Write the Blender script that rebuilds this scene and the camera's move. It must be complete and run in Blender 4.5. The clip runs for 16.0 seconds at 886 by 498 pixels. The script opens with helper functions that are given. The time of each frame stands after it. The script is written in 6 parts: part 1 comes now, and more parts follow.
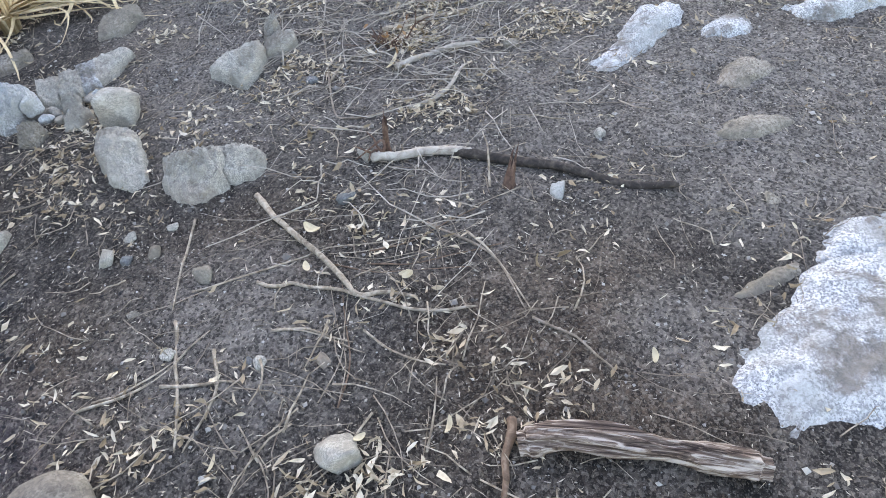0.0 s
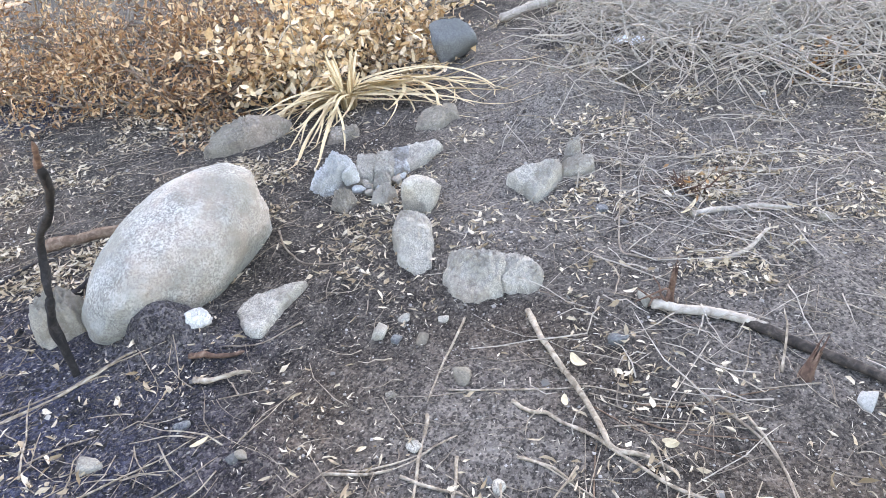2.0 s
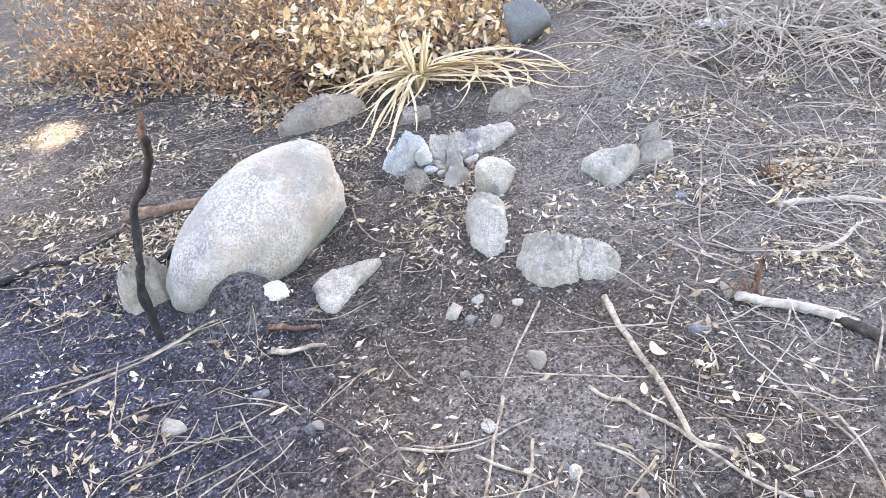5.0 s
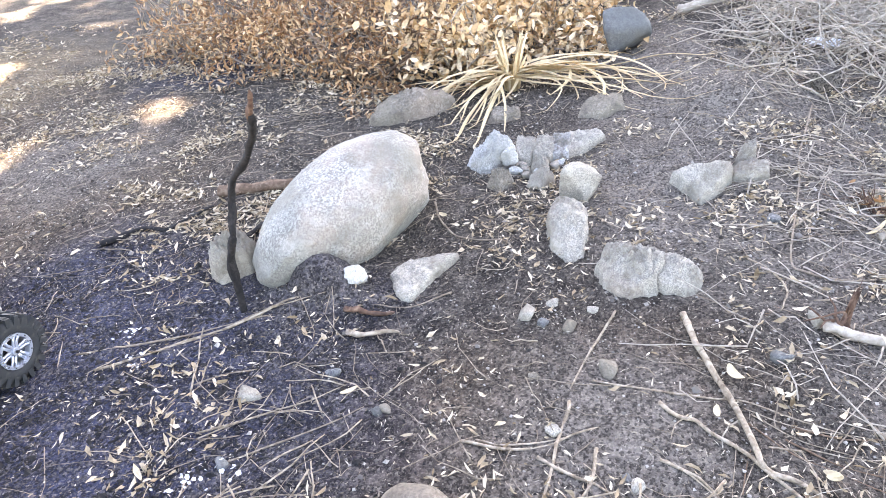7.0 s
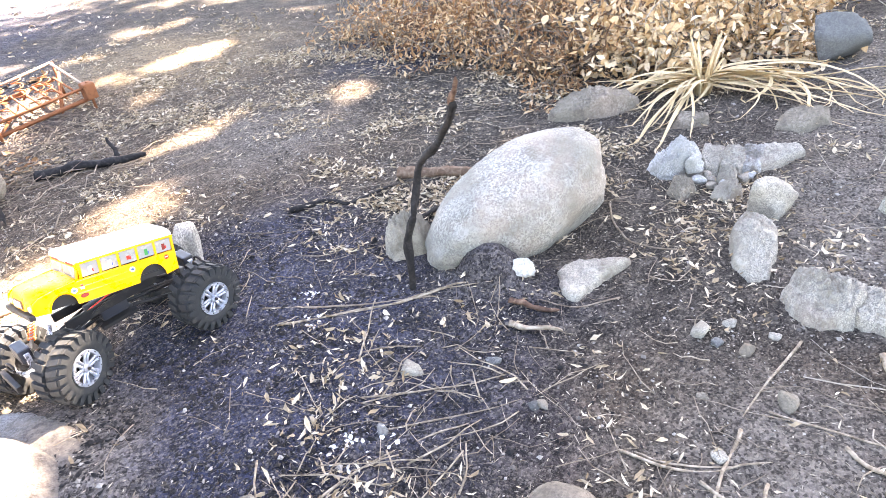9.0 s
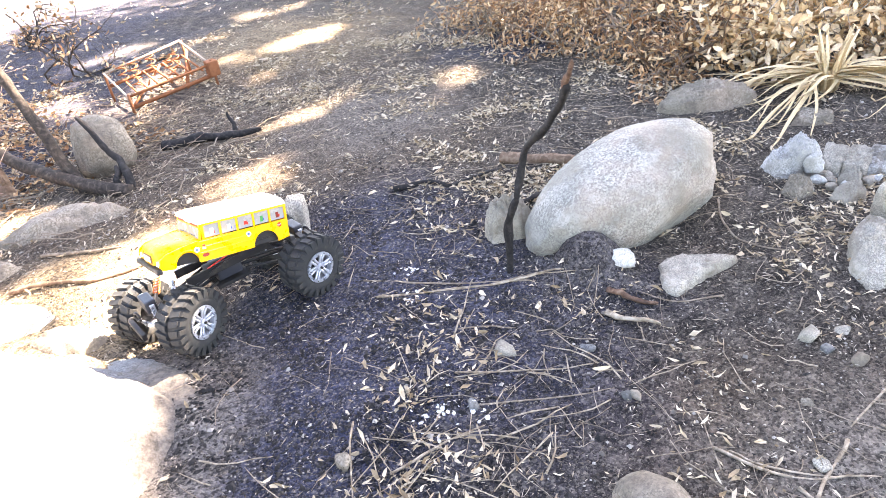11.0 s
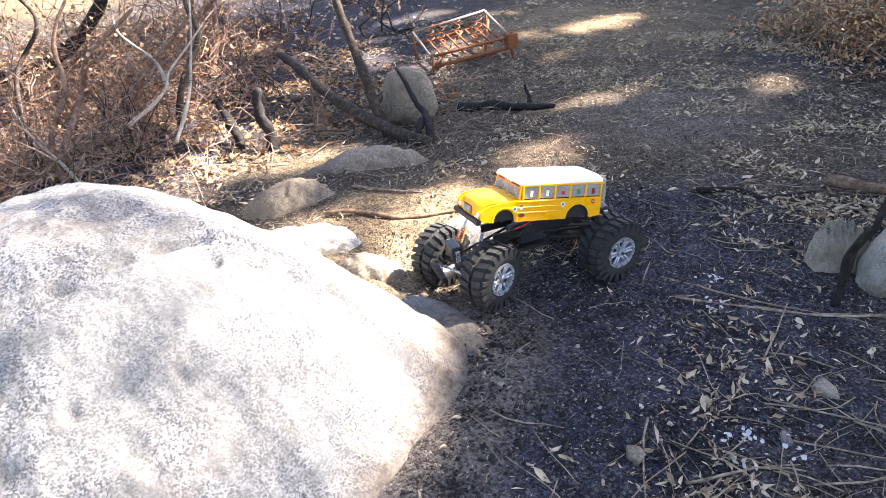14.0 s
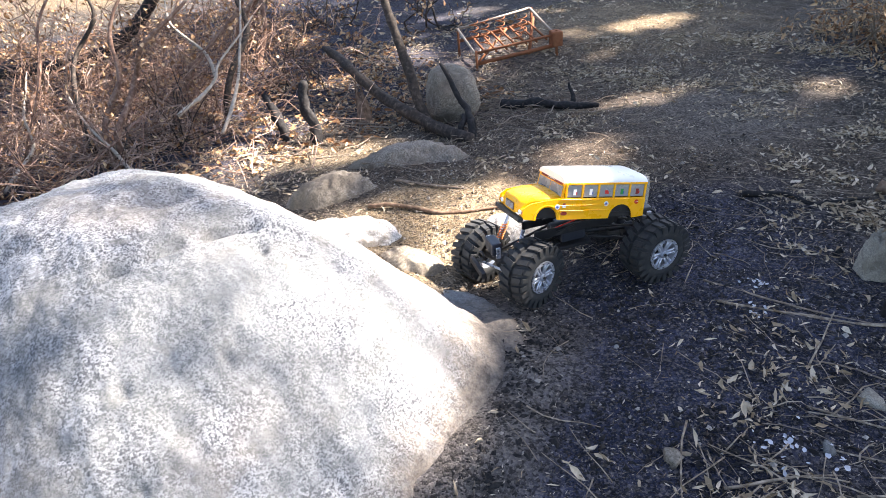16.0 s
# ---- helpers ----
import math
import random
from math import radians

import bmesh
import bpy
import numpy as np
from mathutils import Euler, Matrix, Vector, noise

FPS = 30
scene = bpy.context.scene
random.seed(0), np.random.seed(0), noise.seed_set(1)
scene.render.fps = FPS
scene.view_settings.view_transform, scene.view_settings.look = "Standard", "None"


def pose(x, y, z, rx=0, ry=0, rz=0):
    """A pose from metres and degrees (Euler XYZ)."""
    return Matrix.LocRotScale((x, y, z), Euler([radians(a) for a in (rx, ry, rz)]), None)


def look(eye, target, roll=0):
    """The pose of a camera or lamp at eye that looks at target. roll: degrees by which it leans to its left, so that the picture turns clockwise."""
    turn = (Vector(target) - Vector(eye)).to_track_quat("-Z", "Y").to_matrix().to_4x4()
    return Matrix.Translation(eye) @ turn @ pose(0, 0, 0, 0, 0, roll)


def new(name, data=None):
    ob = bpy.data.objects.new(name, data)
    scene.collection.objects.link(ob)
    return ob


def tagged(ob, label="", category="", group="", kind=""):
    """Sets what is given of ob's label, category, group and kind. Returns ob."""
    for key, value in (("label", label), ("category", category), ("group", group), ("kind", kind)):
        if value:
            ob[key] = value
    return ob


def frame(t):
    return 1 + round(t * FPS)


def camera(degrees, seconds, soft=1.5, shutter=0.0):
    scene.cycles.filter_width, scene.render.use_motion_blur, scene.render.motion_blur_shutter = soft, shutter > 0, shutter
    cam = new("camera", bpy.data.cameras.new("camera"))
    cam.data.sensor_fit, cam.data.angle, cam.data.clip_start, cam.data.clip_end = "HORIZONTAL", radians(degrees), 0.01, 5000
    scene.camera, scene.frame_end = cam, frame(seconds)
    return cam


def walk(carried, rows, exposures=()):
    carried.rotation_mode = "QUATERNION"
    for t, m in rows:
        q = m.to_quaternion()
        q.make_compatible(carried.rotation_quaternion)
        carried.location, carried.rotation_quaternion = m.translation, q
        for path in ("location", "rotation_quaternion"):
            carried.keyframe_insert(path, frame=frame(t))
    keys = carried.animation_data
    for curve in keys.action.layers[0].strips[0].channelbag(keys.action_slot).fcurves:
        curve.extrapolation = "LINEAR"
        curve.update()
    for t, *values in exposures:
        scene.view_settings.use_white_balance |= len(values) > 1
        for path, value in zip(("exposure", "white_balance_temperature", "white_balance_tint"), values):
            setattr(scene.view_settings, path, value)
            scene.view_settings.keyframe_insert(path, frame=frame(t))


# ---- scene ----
cam = camera(66.5, 16.0, soft=0.75)
PATH = [
    (0, (0.298, 0.092, 0.854), (0.808, 1.432, -0.54), -8.1),
    (0.5, (0.251, 0.142, 0.862), (0.643, 1.578, -0.473), -7.4),
    (0.7, (0.211, 0.173, 0.881), (0.577, 1.609, -0.462), -6.4),
    (1, (0.205, 0.183, 0.881), (0.568, 1.729, -0.335), -6.5),
    (1.5, (0.195, 0.179, 0.893), (0.342, 1.798, -0.273), -4.9),
    (2, (0.204, 0.171, 0.893), (0.187, 1.84, -0.21), -6.1),
    (2.5, (0.205, 0.168, 0.889), (0.137, 1.82, -0.236), -7.1),
    (3, (0.195, 0.171, 0.886), (0.081, 1.814, -0.249), -7.9),
    (3.5, (0.189, 0.173, 0.885), (0.053, 1.807, -0.259), -8.2),
    (3.7, (0.178, 0.179, 0.885), (0.051, 1.818, -0.254), -8.1),
    (5.8, (0.151, 0.16, 0.888), (-0.099, 1.801, -0.227), -6.3),
    (6, (0.151, 0.157, 0.888), (-0.129, 1.797, -0.223), -6.3),
    (6.5, (0.146, 0.154, 0.887), (-0.196, 1.785, -0.219), -5.4),
    (7, (0.14, 0.155, 0.889), (-0.244, 1.779, -0.214), -5.7),
    (7.5, (0.13, 0.155, 0.889), (-0.327, 1.766, -0.205), -5.9),
    (8, (0.116, 0.152, 0.892), (-0.429, 1.737, -0.198), -6.2),
    (8.5, (0.093, 0.147, 0.897), (-0.591, 1.682, -0.187), -6.1),
    (8.7, (0.095, 0.143, 0.895), (-0.642, 1.656, -0.186), -6.5),
    (10.8, (0.096, 0.107, 0.888), (-0.894, 1.487, -0.168), -8.1),
    (11, (0.09, 0.103, 0.89), (-0.935, 1.448, -0.179), -8.2),
    (11.5, (0.027, 0.06, 0.881), (-1.102, 1.316, -0.19), -7.4),
    (12, (-0.028, 0.013, 0.866), (-1.244, 1.201, -0.187), -7.7),
    (12.5, (-0.061, -0.029, 0.868), (-1.309, 1.134, -0.176), -7.1),
    (13, (-0.06, -0.031, 0.872), (-1.406, 0.997, -0.191), -5.3),
    (13.5, (-0.062, -0.028, 0.872), (-1.462, 0.932, -0.186), -5.5),
    (14, (-0.07, -0.04, 0.876), (-1.518, 0.881, -0.15), -5.8),
    (14.5, (-0.068, -0.044, 0.877), (-1.533, 0.85, -0.15), -6.0),
    (15, (-0.068, -0.046, 0.879), (-1.542, 0.833, -0.148), -6.0),
    (15.5, (-0.07, -0.052, 0.878), (-1.563, 0.795, -0.149), -5.9),
    (16, (-0.069, -0.056, 0.878), (-1.571, 0.777, -0.147), -5.7),
]
EXPOSURES = [(0, 4.05, 7900, 14), (1.5, 4.4, 8100, 16), (3.5, 4.8, 8250, 19), (10, 4.8, 8250, 20), (11.5, 4.55, 8250, 20), (12.5, 4.1, 8000, 20), (13, 3.65, 7750, 19.5), (13.5, 3.35, 7500, 19), (15, 2.95, 6950, 16), (16, 2.85, 6850, 15)]
walk(cam, [(t, look(eye, target, roll)) for t, eye, target, roll in PATH], EXPOSURES)

# ---------------------------------------------------------------- light
SUN_AZ = radians(78)          # direction towards the sun, from +x counter-clockwise
SUN_EL = radians(44)
TO_SUN = Vector((math.cos(SUN_AZ) * math.cos(SUN_EL), math.sin(SUN_AZ) * math.cos(SUN_EL), math.sin(SUN_EL)))
world = bpy.data.worlds.new("sky")
scene.world = world
world.use_nodes = True
wn = world.node_tree.nodes
sky = wn.new("ShaderNodeTexSky")
sky.sky_type, sky.sun_disc = "NISHITA", False
sky.sun_elevation, sky.sun_rotation = SUN_EL, math.pi / 2 - SUN_AZ
world.node_tree.links.new(sky.outputs[0], wn["Background"].inputs[0])
wn["Background"].inputs[1].default_value = 0.055
lamp = bpy.data.lights.new("sun", "SUN")
lamp.energy, lamp.angle, lamp.color = 5.0, radians(0.5), (1.0, 0.945, 0.86)
sun = new("sun", lamp)
sun.matrix_world = look(TO_SUN * 20, (0, 0, 0))


# ---------------------------------------------------------------- materials
class Nodes:
    """A small writer of node materials."""

    def __init__(self, name, rough=0.8, metal=0.0, spec=0.3):
        self.mat = bpy.data.materials.new(name)
        self.mat.use_nodes = True
        self.t = self.mat.node_tree
        self.b = self.t.nodes["Principled BSDF"]
        self.b.inputs["Roughness"].default_value = rough
        self.b.inputs["Metallic"].default_value = metal
        self.b.inputs["Specular IOR Level"].default_value = spec
        self.geo = self.t.nodes.new("ShaderNodeNewGeometry")
        self.info = self.t.nodes.new("ShaderNodeObjectInfo")
        self.tc = self.t.nodes.new("ShaderNodeTexCoord")

    def link(self, a, b):
        self.t.links.new(a, b)

    def pos(self):
        return self.geo.outputs["Position"]

    def own(self):
        return self.tc.outputs["Object"]

    def island(self):
        return self.geo.outputs["Random Per Island"]

    def random(self):
        return self.info.outputs["Random"]

    def noise(self, vec, scale, detail=4.0, rough=0.55, distort=0.0):
        n = self.t.nodes.new("ShaderNodeTexNoise")
        n.inputs["Scale"].default_value, n.inputs["Detail"].default_value = scale, detail
        n.inputs["Roughness"].default_value, n.inputs["Distortion"].default_value = rough, distort
        self.link(vec, n.inputs["Vector"])
        return n.outputs["Fac"]

    def cells(self, vec, scale, out="Distance", feature="F1"):
        n = self.t.nodes.new("ShaderNodeTexVoronoi")
        n.feature = feature
        n.inputs["Scale"].default_value = scale
        self.link(vec, n.inputs["Vector"])
        return n.outputs[out]

    def stretch(self, vec, sx, sy, sz):
        n = self.t.nodes.new("ShaderNodeMapping")
        n.inputs["Scale"].default_value = (sx, sy, sz)
        self.link(vec, n.inputs["Vector"])
        return n.outputs[0]

    def ramp(self, fac, *stops):
        n = self.t.nodes.new("ShaderNodeValToRGB")
        e = n.color_ramp.elements
        while len(e) < len(stops):
            e.new(0.5)
        for item, (p, c) in zip(e, stops):
            item.position, item.color = p, (c if len(c) == 4 else (*c, 1))
        self.link(fac, n.inputs[0])
        return n.outputs[0]

    def grey(self, fac, lo, hi, a=0.0, b=1.0):
        n = self.t.nodes.new("ShaderNodeMapRange")
        n.interpolation_type = "SMOOTHSTEP"
        for k, v in zip(("From Min", "From Max", "To Min", "To Max"), (lo, hi, a, b)):
            n.inputs[k].default_value = v
        self.link(fac, n.inputs["Value"])
        return n.outputs[0]

    def mix(self, fac, a, b, mode="MIX"):
        n = self.t.nodes.new("ShaderNodeMix")
        n.data_type, n.blend_type = "RGBA", mode
        for k, v in ((0, fac), (6, a), (7, b)):
            if isinstance(v, (int, float)):
                n.inputs[k].default_value = v
            elif isinstance(v, tuple):
                n.inputs[k].default_value = (*v, 1)
            else:
                self.link(v, n.inputs[k])
        return n.outputs[2]

    def math(self, op, a, b=0.0):
        n = self.t.nodes.new("ShaderNodeMath")
        n.operation, n.use_clamp = op, op in ("ADD", "SUBTRACT")
        for k, v in ((0, a), (1, b)):
            if isinstance(v, (int, float)):
                n.inputs[k].default_value = v
            else:
                self.link(v, n.inputs[k])
        return n.outputs[0]

    def near(self, x, y, r_in, r_out, wob):
        """A soft, uneven patch round (x, y)."""
        n = self.t.nodes.new("ShaderNodeVectorMath")
        n.operation = "DISTANCE"
        self.link(self.pos(), n.inputs[0])
        n.inputs[1].default_value = (x, y, 0)
        n2 = self.t.nodes.new("ShaderNodeMath")
        n2.operation = "MULTIPLY_ADD"
        self.link(wob, n2.inputs[0])
        n2.inputs[1].default_value = r_out * 0.9
        self.link(n.outputs["Value"], n2.inputs[2])
        return self.grey(n2.outputs[0], r_in + r_out * 0.45, r_out + r_out * 0.45, 1.0, 0.0)

    def done(self, color, bump=None, depth=0.002, strength=0.6, rough=None):
        if isinstance(color, tuple):
            self.b.inputs["Base Color"].default_value = (*color, 1)
        else:
            self.link(color, self.b.inputs["Base Color"])
        if rough is not None:
            self.link(rough, self.b.inputs["Roughness"])
        if bump is not None:
            n = self.t.nodes.new("ShaderNodeBump")
            n.inputs["Strength"].default_value, n.inputs["Distance"].default_value = strength, depth
            self.link(bump, n.inputs["Height"])
            self.link(n.outputs[0], self.b.inputs["Normal"])
        return self.mat


def mat_ground():
    n = Nodes("forest_soil", 0.95, 0, 0.15)
    p = n.pos()
    wob = n.noise(p, 3.5, 5)
    mid = n.noise(p, 14, 6, 0.65)
    fine = n.noise(p, 140, 5, 0.7)
    soil = n.ramp(mid, (0.32, (0.015, 0.012, 0.011)), (0.5, (0.056, 0.047, 0.041)), (0.68, (0.145, 0.124, 0.107)))
    brown = n.ramp(mid, (0.3, (0.05, 0.034, 0.023)), (0.7, (0.2, 0.136, 0.09)))
    char = n.ramp(mid, (0.32, (0.0125, 0.0155, 0.031)), (0.68, (0.048, 0.059, 0.116)))
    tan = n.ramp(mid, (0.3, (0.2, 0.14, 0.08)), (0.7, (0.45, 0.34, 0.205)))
    col = soil
    for x, y, a, b in ((0.29, 1.06, 0.1, 0.3), (0.7, 0.62, 0.1, 0.4), (0.45, 2.3, 0.2, 0.55), (-0.05, 0.95, 0.1, 0.3),
                       (1.5, 1.6, 0.2, 0.8), (-1.7, 0.9, 0.15, 0.5), (-1.75, 1.35, 0.3, 0.8), (-2.2, 2.2, 0.4, 1.1), (-1.3, 1.75, 0.2, 0.6), (-2.9, 1.6, 0.3, 0.9)):
        col = n.mix(n.math("MULTIPLY", n.near(x, y, a, b, wob), 0.6), col, brown)
    # burnt soil; the last four patches paint the thicket's shade as dark ground
    for x, y, a, b in ((-0.72, 0.88, 0.2, 0.78), (-1.0, 1.25, 0.1, 0.4), (-0.75, 0.45, 0.15, 0.45), (-1.5, 2.9, 0.2, 0.5) , (-3.1, 0.3, 0.6, 1.2), (-4.0, 1.2, 0.8, 2.0), (-4.6, -0.6, 0.6, 1.6), (-5.5, 2.6, 0.8, 2.0)):
        col = n.mix(n.math("MULTIPLY", n.near(x, y, a, b, wob), 0.92), col, char)
    # pale tan soil where sun pools fall, their brightness partly painted into the colour
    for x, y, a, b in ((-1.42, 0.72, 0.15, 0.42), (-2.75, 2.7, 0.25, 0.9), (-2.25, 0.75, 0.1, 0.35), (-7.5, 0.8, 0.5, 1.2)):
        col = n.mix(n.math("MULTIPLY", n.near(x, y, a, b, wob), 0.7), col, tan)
    dust = n.ramp(mid, (0.3, (0.13, 0.112, 0.098)), (0.7, (0.3, 0.265, 0.235)))
    for x, y, a, b in ((1.0, 2.1, 0.3, 1.1), (1.6, 1.3, 0.2, 0.8), (0.5, 2.5, 0.2, 0.7), (0.35, 1.75, 0.1, 0.4), (-1.5, 1.9, 0.1, 0.5), (0.3, 1.58, 0.05, 0.22), (0.6, 2.3, 0.1, 0.3), (1.4, 0.98, 0.1, 0.32), (1.3, 0.66, 0.1, 0.3), (1.05, 1.35, 0.2, 0.8), (1.5, 0.95, 0.2, 0.6), (0.86, 0.55, 0.04, 0.16), (-0.84, 0.48, 0.06, 0.22), (-0.75, 0.36, 0.05, 0.19), (-0.95, 0.61, 0.05, 0.19), (-0.7, 0.22, 0.04, 0.15), (0.22, 0.92, 0.08, 0.35)):
        col = n.mix(n.math("MULTIPLY", n.near(x, y, a, b, wob), 0.7), col, dust)
    col = n.mix(n.math("MULTIPLY", n.near(-0.43, 1.27, 0.04, 0.16, wob), 0.3), col, dust)
    crumb = n.cells(p, 210, "Color")                 # grains of a few millimetres, each with its own tone
    tiny = n.cells(p, 520, "Color")
    # near-black grains paint the small shadows between crumbs
    col = n.mix(n.grey(crumb, 0.25, 0.5, 0.85, 0.0), col, n.mix(0.8, col, (0.006, 0.005, 0.005)))
    clod = n.noise(p, 48, 3, 0.6, 0.4)               # clods, some darkened at random
    col = n.mix(n.grey(clod, 0.4, 0.56, 0.55, 0.0), col, n.mix(0.62, col, (0.008, 0.007, 0.006)))
    col = n.mix(n.grey(n.noise(p, 30, 4, 0.65), 0.56, 0.68, 0.0, 0.35), col, n.mix(0.3, col, (0.42, 0.37, 0.31)))
    col = n.mix(n.grey(tiny, 0.6, 0.8, 0.0, 0.35), col, n.mix(0.45, col, (0.5, 0.44, 0.37)))
    col = n.mix(n.grey(crumb, 0.7, 0.8, 0.0, 0.45), col, n.mix(0.4, col, (0.5, 0.43, 0.35)))
    col = n.mix(n.grey(fine, 0.4, 0.6, 0.5, 0.0), col, n.mix(0.65, col, (0.012, 0.01, 0.009)))
    lump = n.cells(p, 210)
    grain = n.cells(p, 520)
    h = n.math("ADD", n.math("MULTIPLY", fine, 0.45), n.math("MULTIPLY", mid, 0.3))
    h = n.math("SUBTRACT", n.math("ADD", h, 0.35), n.math("ADD", n.math("MULTIPLY", lump, 0.22), n.math("MULTIPLY", grain, 0.1)))
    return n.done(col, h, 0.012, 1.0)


def mat_granite(name, light, dark, pink=0.0, lichen=0.3, scale=1.0, dusty=(), soil=0.0, speck=0.6):
    """Granite: crystals of three tones, broad stains, lichen and soil caught in the hollows."""
    n = Nodes(name, 0.85, 0, 0.22)
    p = n.pos()
    big = n.noise(p, 6 * scale, 6, 0.62)
    mid = n.noise(p, 38 * scale, 5, 0.7)
    grain = n.noise(p, 210 * scale, 5, 0.85)
    pepper = n.noise(p, 330 * scale, 4, 0.8, 0.6)
    salt = n.noise(p, 120 * scale, 6, 0.85)
    half = tuple(0.6 * a + 0.4 * b for a, b in zip(light, dark))
    col = n.ramp(grain, (0.4, dark), (0.475, half), (0.55, light))
    col = n.mix(n.grey(salt, 0.55, 0.62, 0.0, 0.6), col, tuple(min(0.85, 1.25 * c) for c in light))
    col = n.mix(n.grey(pepper, 0.55, 0.62, 0.0, 0.85), col, tuple(0.5 * c for c in dark))
    crystal = n.cells(p, 300 * scale, "Color")             # crystals of a few millimetres
    col = n.mix(n.grey(crystal, 0.68 - 0.1 * speck, 0.75 - 0.1 * speck, 0.0, speck), col, tuple(1.6 * c for c in dark))
    col = n.mix(n.grey(crystal, 0.32, 0.4, 0.5, 0.0), col, tuple(min(0.85, 1.3 * c) for c in light))
    col = n.mix(n.grey(mid, 0.48, 0.68, 0.0, 0.6), col, tuple(0.6 * c for c in half))
    stain = tuple(0.4 * c for c in light)
    col = n.mix(n.grey(big, 0.46, 0.64, 0.0, 0.65), col, (stain[0], stain[1] * 0.96, stain[2] * 0.88))
    if pink:
        col = n.mix(n.grey(n.noise(p, 4.3, 4), 0.5, 0.66, 0.0, pink), col, (0.4, 0.3, 0.235))
    col = n.mix(n.grey(n.noise(p, 13, 6, 0.72), 0.54, 0.62, 0.0, lichen), col, tuple(min(0.8, 1.3 * c) for c in light))
    col = n.mix(n.grey(n.noise(p, 3.1 * scale, 5, 0.6), 0.5, 0.7, 0.0, 0.25), col, tuple(min(0.8, 1.15 * c) for c in light))
    col = n.mix(n.grey(n.noise(p, 7.7 * scale, 6, 0.7), 0.57, 0.68, 0.0, 0.5), col, (0.55 * light[0], 0.5 * light[1], 0.43 * light[2]))
    col = n.mix(n.grey(n.noise(p, 2.6, 6, 0.65), 0.47, 0.6, 0.0, 0.5), col, (0.5 * light[0], 0.51 * light[1], 0.48 * light[2]))
    dirt = n.ramp(n.noise(p, 60, 5, 0.7), (0.35, (0.05, 0.04, 0.032)), (0.65, (0.19, 0.155, 0.125)))
    wob = n.noise(p, 9, 6, 0.7)
    for x, y, r0, r1 in dusty:                       # soil washed over the rock
        col = n.mix(n.math("MULTIPLY", n.near(x, y, r0, r1, wob), 0.8), col, dirt)
    if soil:                                         # soil caught on the surface
        col = n.mix(n.grey(n.noise(p, 8.5, 7, 0.75), 0.5, 0.6, 0.0, soil), col, dirt)
    return n.done(col, n.math("ADD", n.math("MULTIPLY", grain, 0.35), n.math("MULTIPLY", mid, 0.65)), 0.005, 0.8)


def mat_leaf(name, a, b, c, rough=0.75):
    n = Nodes(name, rough, 0, 0.25)
    v = n.noise(n.pos(), 120, 3)
    col = n.ramp(n.island(), (0.0, a), (0.45, b), (1.0, c))
    col = n.mix(n.grey(v, 0.4, 0.7, 0.0, 0.5), col, n.mix(0.5, col, (0.12, 0.07, 0.035)))
    return n.done(col)


def mat_wood(name, a, b, c, sx=1, sy=1, sz=1, scale=60, island=True, spread=0.22):
    n = Nodes(name, 0.85, 0, 0.2)
    g = n.noise(n.stretch(n.own(), sx, sy, sz), scale, 5, 0.65, 0.5)
    col = n.ramp(g, (0.5 - spread, a), (0.5, b), (0.5 + spread, c))
    tone = n.grey(n.island() if island else n.random(), 0.0, 1.0, 0.0, 0.55)
    col = n.mix(tone, col, n.mix(0.5, col, a))
    return n.done(col, g, 0.002, 0.8)


def mat_plain(name, color, rough=0.5, metal=0.0, spec=0.4, dirt=0.25, dirt_color=(0.16, 0.12, 0.09), scale=45):
    n = Nodes(name, rough, metal, spec)
    d = n.noise(n.own(), scale, 5, 0.65)
    col = n.mix(n.grey(d, 0.5, 0.78, 0.0, dirt), color, dirt_color)
    return n.done(col, d, 0.0004, 0.25, n.grey(d, 0.3, 0.8, max(0.05, rough - 0.1), min(1, rough + 0.2)))


